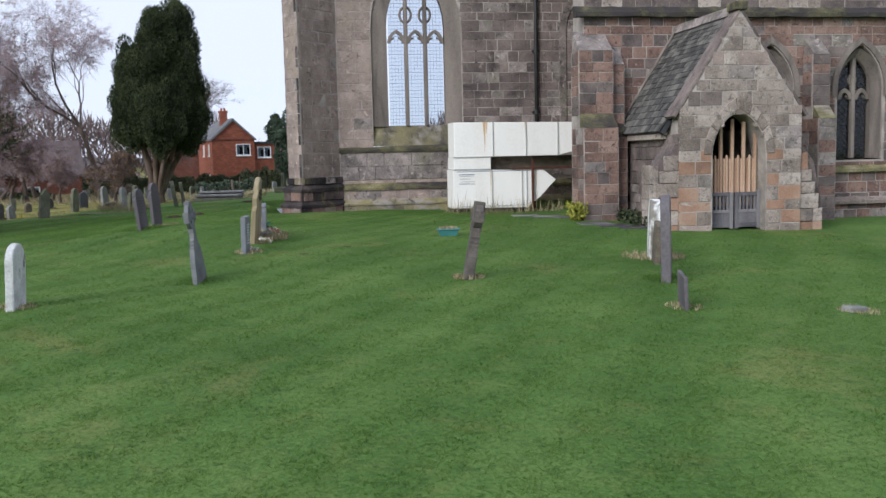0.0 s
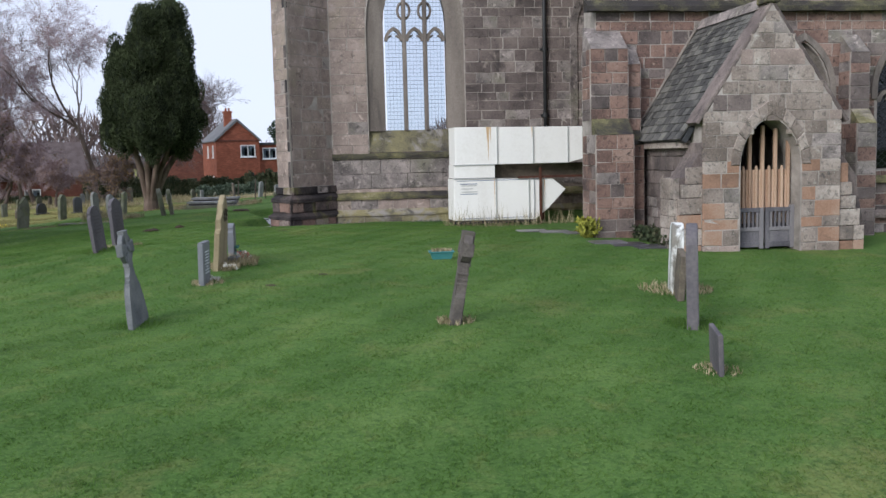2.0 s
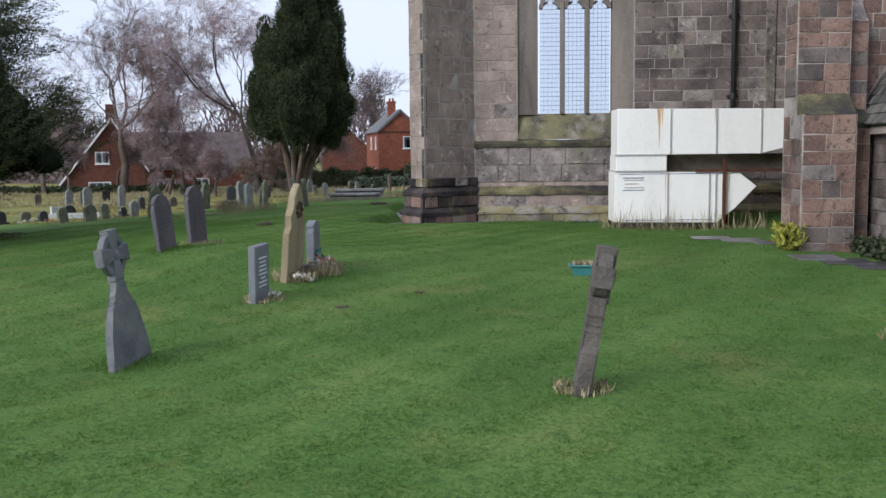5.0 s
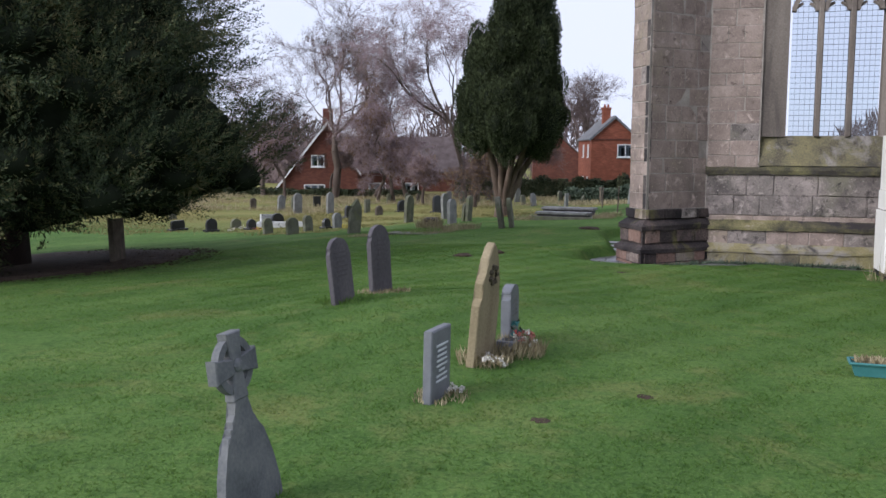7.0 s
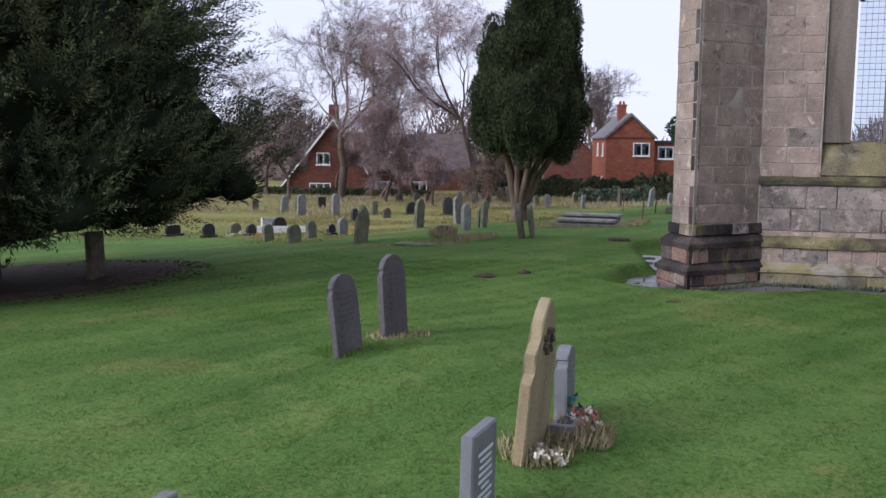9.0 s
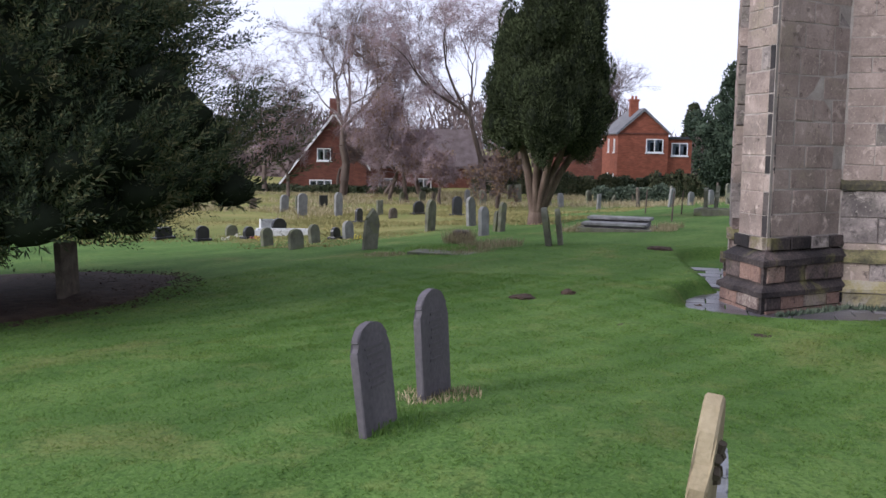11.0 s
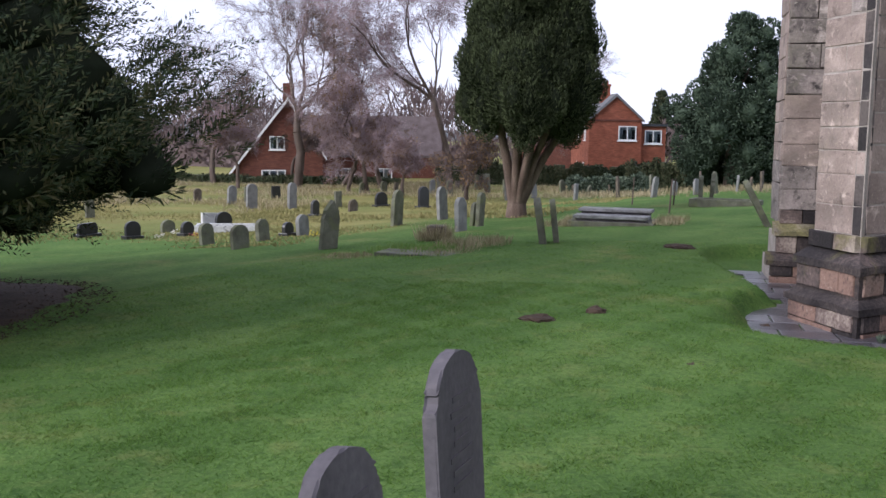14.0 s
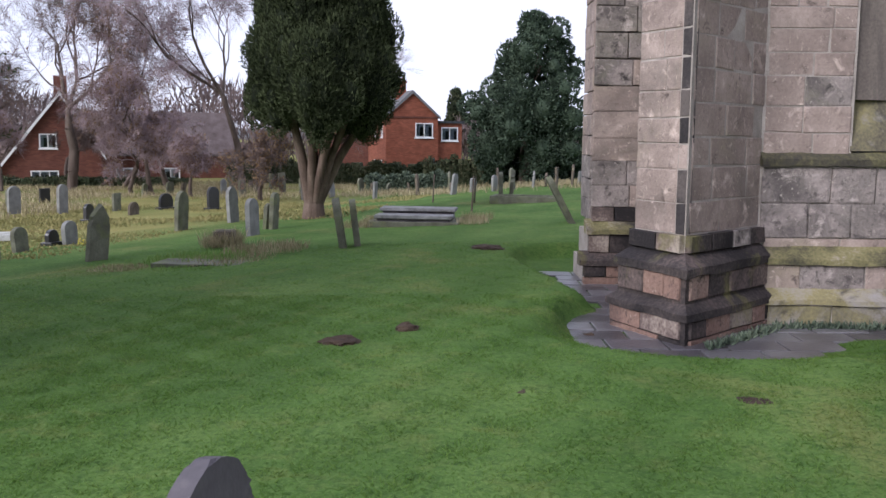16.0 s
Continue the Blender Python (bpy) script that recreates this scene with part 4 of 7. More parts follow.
def aisle_buttress(name, u0, u1, deep, zs, seed, label):
    """A stepped buttress on the aisle wall; zs: heights of its two stages."""
    bm = bmesh.new()
    box(bm, u0 - 0.038, u1 + 0.038, AISLE - deep - 0.038, AISLE + 0.05, -0.4, zs[0])
    box(bm, u0 - 0.038, u1 + 0.038, AISLE - deep * 0.6 - 0.038, AISLE + 0.05, zs[0], zs[1])
    ob = structure(name, bm, M_MORTAR, label, "buttress")
    for d, z0, z1 in ((deep, 0.1, zs[0]), (deep * 0.6, zs[0] + 0.3, zs[1])):
        ashlar(ob, pose(0, AISLE - d, 0), u0 - 0.034, u1 + 0.034, z0, z1, aisle_mats, seed, course=(0.2, 0.32), length=(0.26, 0.55))
        f, n = face((u0, AISLE), (u0, AISLE - d))
        ashlar(ob, f, 0, n, z0, z1, aisle_mats, seed + 1, course=(0.2, 0.32), length=(0.24, 0.5))
        f, n = face((u1, AISLE - d), (u1, AISLE))
        ashlar(ob, f, 0, n, z0, z1, aisle_mats, seed + 2, course=(0.26, 0.36), length=(0.3, 0.6))
    bm = bmesh.new()
    weathered(bm, u0 - 0.02, u1 + 0.02, AISLE - deep - 0.06, AISLE - deep * 0.6 + 0.04, zs[0], zs[0] + 0.42)
    part("set_off", bm, M_MOSS, ob, "sloping mossy set-off")
    bm = bmesh.new()
    weathered(bm, u0 - 0.02, u1 + 0.02, AISLE - deep * 0.6 - 0.06, AISLE + 0.04, zs[1], zs[1] + 0.5)
    part("set_off", bm, M_TOWER, ob, "sloping stone cap")
    return ob


aisle_buttress("buttress_corner", 5.2, 5.95, 0.85, (2.62, 4.4), 71, "red and grey sandstone corner buttress")
aisle_buttress("buttress_inner", 5.98, 6.3, 0.5, (2.4, 4.1), 81, "narrow sandstone buttress beside the porch")
aisle_buttress("buttress_aisle", 11.1, 11.48, 0.75, (2.75, 4.3), 91, "dark red sandstone aisle buttress")


# ---- porch ----
PF, PB, PC = -10.3, -7.2, 7.82
P_L, P_R, P_EAVE, P_APEX = 6.52, 9.2, 2.88, 4.9


def porch_limits(z):
    if z < P_EAVE:
        return P_L - 0.034, P_R + 0.034
    k = (P_APEX - z) / (P_APEX - P_EAVE)
    return PC - (PC - P_L) * k, PC + (P_R - PC) * k


def door_half(z):
    return pointed(PC, 0.6, 1.95, z, 0.82)


bm = bmesh.new()
line = arch_line(PC, 0.6, 1.95, 0.82)
prism(bm, [(P_L, -0.3), (PC - 0.6, -0.3)] + line + [(PC + 0.6, -0.3), (P_R, -0.3), (P_R, P_EAVE), (PC, P_APEX), (P_L, P_EAVE)], PF - 0.042, PF + 0.6)
box(bm, P_L, P_L + 0.45, PF + 0.6, PB, -0.3, 2.5)
box(bm, P_R - 0.45, P_R, PF + 0.6, PB, -0.3, 2.5)
porch = structure("wall_porch", bm, M_MORTAR, "gabled stone porch of grey and orange blocks", "porch")


def porch_mats(x, z, rng):
    if z < 1.95 and rng.random() < 0.42:
        return M_ORANGE
    k = rng.random()
    return M_PORCH if k < 0.8 else (M_TOWER if k < 0.9 else (M_PINK if k < 0.96 else M_DUSK))


ashlar(porch, pose(0, PF, 0), P_L, P_R, 0.2, P_APEX - 0.12, porch_mats, 101, course=(0.19, 0.32), length=(0.24, 0.58), limits=porch_limits,
       gaps=lambda z: ((PC - door_half(z) - 0.02, PC + door_half(z) + 0.02),) if door_half(z) > 0.02 else ())
f, n = face((P_L, PB), (P_L, PF))
ashlar(porch, f, 0, n, 0.1, 2.4, lambda x, z, r: M_DUSK if r.random() < 0.7 else M_TOWER, 102, course=(0.2, 0.3), length=(0.22, 0.45))
f, n = face((P_R, PF), (P_R, PB))
ashlar(porch, f, 0, n, 0.1, 2.4, porch_mats, 103, course=(0.22, 0.34), length=(0.3, 0.6))
# door arch: voussoirs
inner = arch_line(PC, 0.62, 1.95, 0.82, 6)
outer = arch_line(PC, 0.8, 1.95, 0.82, 6)
for i in range(len(inner) - 1):
    bm = bmesh.new()
    q = [inner[i], inner[i + 1], outer[i + 1], outer[i]]
    mx, mz = sum(p[0] for p in q) / 4, sum(p[1] for p in q) / 4
    prism(bm, [(mx + (x - mx) * 0.96, mz + (z - mz) * 0.97) for x, z in q], PF - 0.07, PF + 0.1, 0.012)
    part("voussoir", bm, M_PORCH, porch)
# corner piers, splayed feet
for u0, u1, mirrored in ((6.02, 6.54, False), (9.2, 9.78, True)):
    bm = bmesh.new()
    a, b = (u0, u1) if not mirrored else (u1, u0)
    prism(bm, [(a, -0.2), (b, -0.2), (b, 2.3), (b + (a - b) * 0.25, 2.1), (b + (a - b) * 0.7, 1.75), (a, 0.9 if mirrored else 1.75)], PF + 0.1, PF + 0.75)
    part("pier", bm, M_DUSK, porch, "splayed corner pier")
    lo = min(u0, u1)
    hi = max(u0, u1)
    ashlar(porch, pose(0, PF + 0.06, 0), lo, hi, 0.15, 1.95, lambda x, z, r: M_PORCH if r.random() < 0.75 else M_ORANGE, 110 + mirrored, course=(0.24, 0.34), length=(0.3, 0.5),
           limits=(lambda z: (lo + max(0, (z - 1.3)) * 0.35, hi)) if not mirrored else (lambda z: (lo, hi - max(0, z - 0.6) * 0.3)))
    f, n = face((lo, PF + 0.75), (lo, PF + 0.06))
    ashlar(porch, f, 0, n, 0.15, 1.75, lambda x, z, r: M_PORCH, 115 + mirrored, course=(0.24, 0.34), length=(0.3, 0.5))
# coping and kneelers along the gable
for s, ue in ((-1, P_L - 0.12), (1, P_R + 0.12)):
    bm = bmesh.new()
    ze = P_EAVE - 0.16
    d = Vector((ue - PC, ze - P_APEX)).normalized()
    nrm = Vector((-d.y, d.x)) * (1 if s > 0 else -1)
    p0, p1 = Vector((PC, P_APEX - 0.02)), Vector((ue, ze))
    prism(bm, [tuple(p0), tuple(p1), tuple(p1 + nrm * 0.08), tuple(p0 + Vector((0, 0.12)))], PF - 0.05, PF + 0.42, 0.015)
    part("coping", bm, M_DUSK, porch, "weathered stone gable coping")
bm = bmesh.new()
box(bm, PC - 0.13, PC + 0.13, PF - 0.1, PF + 0.35, P_APEX + 0.02, P_APEX + 0.2, 0.03)
part("apex_stone", bm, M_MOSS, porch)

# roof deck and slates
RUN = PC - (P_L - 0.25)
RISE = P_APEX - 2.45


def roof_pose(side):
    a = math.atan2(RISE, RUN)
    base = (P_L - 0.25, PB, 2.45) if side < 0 else (2 * PC - P_L + 0.25, PB, 2.45)
    return base, a


roof = new("roof_porch")
roof.matrix_world = CHURCH
tagged(roof, "steep porch roof of mossy grey stone slates", "roof", kind="structure")
SLOPE = math.hypot(RUN, RISE)
for side in (-1, 1):
    base, a = roof_pose(side)
    x_in = Vector((math.cos(a) * -side, 0, math.sin(a)))
    up = Vector((math.sin(a) * side, 0, math.cos(a)))
    bm = bmesh.new()
    v = []
    for y in (PB, PF + 0.42):
        for k in (0.0, SLOPE):
            for t in (-0.1, 0.0):
                v.append(bm.verts.new(Vector((base[0], y, base[2])) + x_in * k + up * t))
    for q in ((0, 1, 3, 2), (4, 5, 7, 6), (0, 1, 5, 4), (2, 3, 7, 6), (1, 3, 7, 5), (0, 2, 6, 4)):
        bm.faces.new([v[i] for i in q])
    part("deck", bm, M_LEAD, roof)
    rows = 17 if side < 0 else 0
    rng = random.Random(9)
    slate = []
    for k in range(4):
        bm = bmesh.new()
        box(bm, -0.5, 0.5, -0.5, 0.5, -0.5, 0.5)
        for w in bm.verts:
            w.co.x += rng.uniform(-0.03, 0.03)
            w.co.z += rng.uniform(-0.05, 0.05)
        me = bpy.data.meshes.new("slate")
        bm.to_mesh(me)
        bm.free()
        me.materials.append(M_SLATE)
        slate.append(me)
    k = 0.0
    row = 0
    while k < SLOPE - 0.05 and rows:
        h = 0.19 - 0.09 * k / SLOPE
        y = PF + 0.4
        y += 0
        x = 0.0
        L = PB - (PF + 0.42)
        while x < L - 0.02:
            w = min(rng.uniform(0.12, 0.27), L - x)
            ob = new("slate", rng.choice(slate))
            ob.parent = roof
            yc = PF + 0.42 + x + w / 2
            c = Vector((base[0], yc, base[2])) + x_in * (k + h * 0.55) + up * (0.035 + rng.uniform(0, 0.01))
            rot = Matrix((x_in, Vector((0, 1, 0)), up)).transposed().to_4x4()
            tilt = pose(0, 0, 0, 0, 5 + rng.uniform(-1, 1), 0)
            ob.matrix_basis = Matrix.Translation(c) @ rot @ tilt @ Matrix.Diagonal((h * 1.25, w - 0.012, 0.03, 1))
            x += w
        k += h
        row += 1
    bm = bmesh.new()
    rod(bm, Vector((base[0], PB - 0.02, base[2])) + up * 0.08, Vector((base[0], PB - 0.02, base[2])) + x_in * SLOPE + up * 0.08, 0.05, 0.05, 6)
    part("flashing", bm, M_TRACERY, roof, "pale mortar fillet against the aisle wall")
bm = bmesh.new()
prism(bm, [(PC - 0.14, P_APEX - 0.06), (PC + 0.14, P_APEX - 0.06), (PC, P_APEX + 0.16)], PF + 0.3, PB, 0.02)
part("ridge", bm, M_TOWER, roof, "stone ridge")
bm = bmesh.new()
box(bm, P_L - 0.2, P_L + 0.1, PF + 0.6, PB, 2.3, 2.44, 0.02)
part("eaves_course", bm, M_PORCH, roof, "stone eaves course")

# porch doors: oak slats above, weathered gate below
door = new("door_1")
door.matrix_world = CHURCH @ pose(PC, PF + 0.2, 0.34)
tagged(door, "pale oak slatted doors above a grey wooden gate, closed", "door", kind="structure")
for i in range(9):
    x = -0.52 + i * 0.13
    tall = i % 2 == 0
    top = 1.6 + (0.0 if not tall else max(0.0, min(0.95, math.sqrt(max(0, 0.95 - (x / 0.6) ** 2 * 0.95)))))
    bm = bmesh.new()
    box(bm, x - 0.058, x + 0.058, 0.1, 0.13, 0.5, 1.52, 0.006)
    part("board", bm, M_OAK, door)
    bm = bmesh.new()
    prism(bm, [(x - 0.022, 0.5), (x + 0.022, 0.5), (x + 0.022, 1.56), (x, 1.6), (x - 0.022, 1.56)], 0.055, 0.1, 0.005)
    part("batten", bm, M_OAK, door)
    if tall:
        bm = bmesh.new()
        box(bm, x - 0.032, x + 0.032, 0.06, 0.13, 1.5, min(2.35, 1.55 + (door_half(2.3) + 0.4 - abs(x) * 0.75)), 0.01)
        part("slat", bm, M_OAK, door)
for s in (-1, 1):
    leaf = new("gate_leaf")
    leaf.parent = door
    x0, x1 = (-0.6, -0.02) if s < 0 else (0.02, 0.6)
    for zz, hh in ((0.05, 0.1), (0.36, 0.07), (0.72, 0.08)):
        bm = bmesh.new()
        box(bm, x0, x1, -0.03, 0.03, zz, zz + hh, 0.006)
        part("rail", bm, M_GATE, leaf)
    for xa in (x0, x1 - 0.08):
        bm = bmesh.new()
        box(bm, xa, xa + 0.08, -0.035, 0.035, 0.02, 0.84 if abs(xa) > 0.4 or abs(xa + 0.08) > 0.4 else 0.8, 0.008)
        part("stile", bm, M_GATE, leaf)
    for k in range(5):
        xa = x0 + 0.1 + k * 0.085
        bm = bmesh.new()
        box(bm, xa, xa + 0.04, -0.02, 0.02, 0.43, 0.72, 0.004)
        part("baluster", bm, M_GATE, leaf)
    bm = bmesh.new()
    box(bm, x0 + 0.08, x1 - 0.08, -0.012, 0.012, 0.15, 0.36)
    part("panel", bm, M_GATE, leaf)
    leaf.name = "gate_leaf"
# Black sheet added behind the doors as the porch's inner shade.
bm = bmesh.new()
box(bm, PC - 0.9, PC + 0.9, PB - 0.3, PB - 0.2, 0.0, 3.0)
structure("porch_shade_sheet", bm, M_BLACK, "black sheet standing for the shade inside the porch", "wall")

# drainpipe, slit and blind arch of the tower wall
pipe = thing("drainpipe", CHURCH @ pose(6.2, -0.14, 2.0), "black cast-iron drainpipe on the tower wall", "drainpipe")
bm = bmesh.new()
rod(bm, (0, 0, -1.6), (0, 0, 8.5), 0.06, 0.06, 10)
part("tube", bm, M_BLACK, pipe, smooth=True)
for z in (-0.6, 1.3, 3.2, 5.1):
    bm = bmesh.new()
    rod(bm, (0, 0, z), (0, 0, z + 0.14), 0.08, 0.08, 10)
    box(bm, -0.12, 0.12, 0.02, 0.12, z + 0.03, z + 0.1)
    part("collar", bm, M_BLACK, pipe)
# No opening here: a black strip gives the slit its shade.
bm = bmesh.new()
box(bm, 4.27, 4.34, -0.045, 0.0, 4.9, 5.75)
part("slit", bm, M_BLACK, tower, "black strip standing for the shade of a narrow slit")
inner, outer = ring(7.75, 0.55, 5.9, 2.6, 1.1, 0.22)
part("blind_arch", moulding(bmesh.new(), inner, outer, -0.14, 0.05, 0.05), M_TOWER, tower, "pointed stone arch moulding")

# ---- white ventilation duct ----
duct = thing("ventilation_duct", CHURCH @ pose(3.0, -2.9, 0), "large white sheet-metal ventilation duct with rust streaks", "duct")


def duct_piece(name, pts, y0, y1, label=""):
    bm = bmesh.new()
    prism(bm, pts, y0, y1, 0.012)
    return part(name, bm, M_WHITE, duct, label)


duct_piece("upper_duct", [(0.05, 2.0), (3.08, 2.0), (3.75, 2.18), (4.9, 2.2), (4.9, 2.93), (0.05, 2.98)], 0.0, 1.0)
duct_piece("elbow", [(0.03, 1.66), (1.1, 1.66), (1.1, 1.995), (0.03, 1.995)], 0.004, 1.0)
duct_piece("lower_duct", [(0.0, 0.56), (2.17, 0.54), (2.55, 0.85), (3.0, 1.31), (2.64, 1.6), (0.0, 1.64)], 0.0, 1.0)
for x, z0, z1 in ((1.17, 2.0, 2.97), (2.13, 2.0, 2.96), (3.07, 2.0, 2.95), (1.12, 0.55, 1.63), (2.14, 0.54, 1.62), (2.0, 0.54, 1.62)):
    bm = bmesh.new()
    box(bm, x - 0.014, x + 0.014, -0.022, 0.01, z0, z1)
    part("seam", bm, M_SEAM, duct)
for z in (1.65, 2.0):
    bm = bmesh.new()
    box(bm, 0.0, 1.1, -0.02, 0.01, z - 0.014, z + 0.014)
    part("seam", bm, M_SEAM, duct)
bm = bmesh.new()
box(bm, 0.0, 2.2, -0.012, 0.99, 0.47, 0.54)
part("base_frame", bm, M_BLACK, duct, "dark blue-black base frame")
for x, y in ((2.3, -0.06), (0.1, 0.9), (2.6, 0.8)):
    bm = bmesh.new()
    box(bm, x - 0.03, x + 0.03, y - 0.03, y + 0.03, 0.2, 1.9)
    part("post", bm, M_RUST, duct, "rusty steel post")
bm = bmesh.new()
box(bm, 1.7, 4.4, -0.05, 0.0, 1.62, 1.68)
part("rail", bm, M_RUST, duct, "rusty steel rail")
bm = bmesh.new()
box(bm, 1.12, 4.4, 0.5, 0.56, 1.64, 2.0)
part("back_panel", bm, M_STONE_BROWN, duct, "brown panel between the ducts")
for i, (z, w) in enumerate(((1.46, 0.4), (1.3, 0.42), (1.38, 0.3))):
    bm = bmesh.new()
    box(bm, 0.2, 0.2 + w, -0.016, -0.01, z, z + 0.014)
    part("notice_line", bm, M_SEAM, duct)
for x, z0, z1, w in ((0.93, 2.1, 2.975, 0.035), (0.99, 2.55, 2.975, 0.02), (0.9, 2.62, 2.975, 0.018), (2.1, 2.6, 2.955, 0.014), (1.08, 0.75, 1.62, 0.012), (2.42, 1.1, 1.58, 0.014)):
    bm = bmesh.new()
    prism(bm, [(x - w, z1), (x + w, z1), (x + w * 0.5, (z0 + z1) / 2), (x, z0), (x - w * 0.4, (z0 + z1) / 2)], -0.003, 0.005)
    part("rust_streak", bm, M_STAIN, duct, "orange-brown rust streak")
for x0, x1, z0, z1 in ((0.1, 2.5, 1.585, 1.6), (0.17, 0.62, 1.5, 1.52), (0.17, 0.62, 1.24, 1.255), (0.2, 2.1, 0.6, 0.612)):
    bm = bmesh.new()
    box(bm, x0, x1, -0.006, 0.004, z0, z1)
    part("edge_line", bm, M_BLUE, duct, "thin dull blue line")


# ---- gravestones ----
STONE_RZ = 99


def outline_arch(w, h, n=10):
    r = w / 2
    return [(-r, -0.25), (r, -0.25), (r, h - r * 0.8)] + [(r * math.cos(a), h - r * 0.8 + r * 0.8 * math.sin(a)) for a in np.linspace(0.12, math.pi - 0.12, n)] + [(-r, h - r * 0.8)]


def outline_shoulder(w, h, n=17):
    """Straight sides, a coved notch at each shoulder and a slightly pointed arch."""
    r, s = w / 2, h * 0.74
    cove = [(r, s), (r * 0.99, s + 0.018), (r * 0.92, s + 0.028), (r * 0.86, s + 0.05), (r * 0.84, s + 0.078), (r * 0.88, s + 0.088)]
    z = s + 0.09
    arch = [(r * 0.87 * math.cos(a), z + (h - z) * (0.85 * math.sin(a) + 0.15 * (1 - abs(math.cos(a)) ** 0.7))) for a in np.linspace(0.02, math.pi - 0.02, n)]
    return [(-r, -0.25), (r, -0.25)] + cove + arch + [(-p, q) for p, q in cove[::-1]]


def outline_square(w, h, n=0):
    r = w / 2
    return [(-r, -0.25), (r, -0.25), (r, h), (-r, h)]


def outline_pointed(w, h, n=0):
    r = w / 2
    return [(-r, -0.25), (r, -0.25), (r, h * 0.62), (r * 0.75, h * 0.72), (r * 0.85, h * 0.78), (r * 0.3, h * 0.9), (0, h), (-r * 0.3, h * 0.9), (-r * 0.85, h * 0.78), (-r * 0.75, h * 0.72), (-r, h * 0.62)]


def outline_ogee(w, h, n=0):
    r = w / 2
    return [(-r, -0.25), (r, -0.25), (r, h * 0.5), (r * 0.82, h * 0.56), (r * 0.86, h * 0.68), (r * 0.62, h * 0.76), (r * 0.5, h * 0.88), (r * 0.2, h * 0.97), (0, h),
            (-r * 0.2, h * 0.97), (-r * 0.5, h * 0.88), (-r * 0.62, h * 0.76), (-r * 0.86, h * 0.68), (-r * 0.82, h * 0.56), (-r, h * 0.5)]


SHAPES = {"arch": outline_arch, "shoulder": outline_shoulder, "square": outline_square, "pointed": outline_pointed, "ogee": outline_ogee}


def headstone(x, y, w, h, thick, shape, mat, label, lean=(0, 0), rz=STONE_RZ, lines=0, ink=None, base=False, group="", name="headstone"):
    """One upright stone on the lawn; lean: degrees along its width and along its thickness."""
    ob = thing(name, pose(x, y, on_lawn(x, y) - 0.01, lean[1], lean[0], rz), label, "gravestone", group)
    bm = bmesh.new()
    prism(bm, SHAPES[shape](w, h), -thick / 2, thick / 2, min(0.012, thick * 0.15))
    part("slab", bm, mat, ob)
    rng = random.Random(int(x * 100) + int(y * 10))
    for i in range(lines):
        lw = w * rng.uniform(0.3, 0.62)
        z = h * (0.76 - 0.07 * i)
        bm = bmesh.new()
        box(bm, -lw / 2, lw / 2, -thick / 2 - 0.006, -thick / 2 - 0.001, z, z + h * 0.028)
        part("inscription", bm, ink or M_INSCR, ob)
    if base:
        bm = bmesh.new()
        box(bm, -w * 0.62, w * 0.62, -thick * 1.3, thick * 1.3, -0.1, 0.09, 0.015)
        part("base", bm, mat, ob)
    return ob


headstone(-5.95, 19.1, 0.55, 0.93, 0.065, "shoulder", M_STONE_SLATE, "tall dark slate headstone with a shouldered arched top", lean=(1, -4), rz=90, lines=7, ink=M_FAINT)
headstone(-5.88, 17.98, 0.46, 0.82, 0.065, "shoulder", M_STONE_SLATE, "dark slate headstone with a shouldered arched top, leaning", lean=(-2, -6), rz=88, lines=6, ink=M_FAINT)
headstone(-3.28, 15.13, 0.43, 0.62, 0.085, "square", M_STONE_GREY, "blue-grey granite headstone with white lettering", lines=8, lean=(0, 1), rz=93)
tan = headstone(-3.36, 16.32, 0.54, 1.17, 0.09, "ogee", M_STONE_TAN, "tall tan sandstone headstone with curved shoulders and a carved flower", lean=(0, 5), rz=91)
bm = bmesh.new()
for k in range(7):
    a = k * math.tau / 7
    rod(bm, (0.06 * math.cos(a), -0.047, 0.86 + 0.06 * math.sin(a)), (0.1 * math.cos(a), -0.06, 0.86 + 0.1 * math.sin(a)), 0.03, 0.02, 6)
part("carved_flower", bm, M_CUT, tan)
headstone(-3.33, 17.06, 0.46, 0.62, 0.1, "shoulder", M_STONE_GREY, "small dark grey headstone with a shaped top", lines=5, ink=M_STONE_LIGHT)
headstone(-4.97, 10.45, 0.5, 0.76, 0.09, "arch", M_STONE_WHITE, "white marble headstone with an arched top, weathered", lean=(2, 2), lines=0)
headstone(3.38, 14.6, 0.6, 0.95, 0.16, "arch", M_WHITENED, "grey headstone crusted with white lichen, rounded top", lean=(0, 2), rz=80)
headstone(3.3, 14.05, 0.55, 0.62, 0.09, "square", M_STONE_BROWN, "low grey-brown headstone leaning against the row", lean=(-6, 4), rz=82)
headstone(3.05, 12.35, 0.62, 1.17, 0.13, "arch", M_STONE_SLATE, "tall narrow dark headstone seen along the row", lean=(0, -1), rz=75)
headstone(2.72, 10.25, 0.42, 0.4, 0.045, "square", M_STONE_SLATE, "small sunken slate stub of a headstone", lean=(-5, -3), rz=86)
headstone(11.6, 18.1, 0.7, 0.95, 0.12, "square", M_STONE_BROWN, "brown headstone on the grassy bank by the aisle")
headstone(-14.75, 23.35, 0.7, 0.95, 0.12, "square", M_STONE_BROWN, "brown-stained headstone standing under the yew", lean=(3, -3), rz=115)


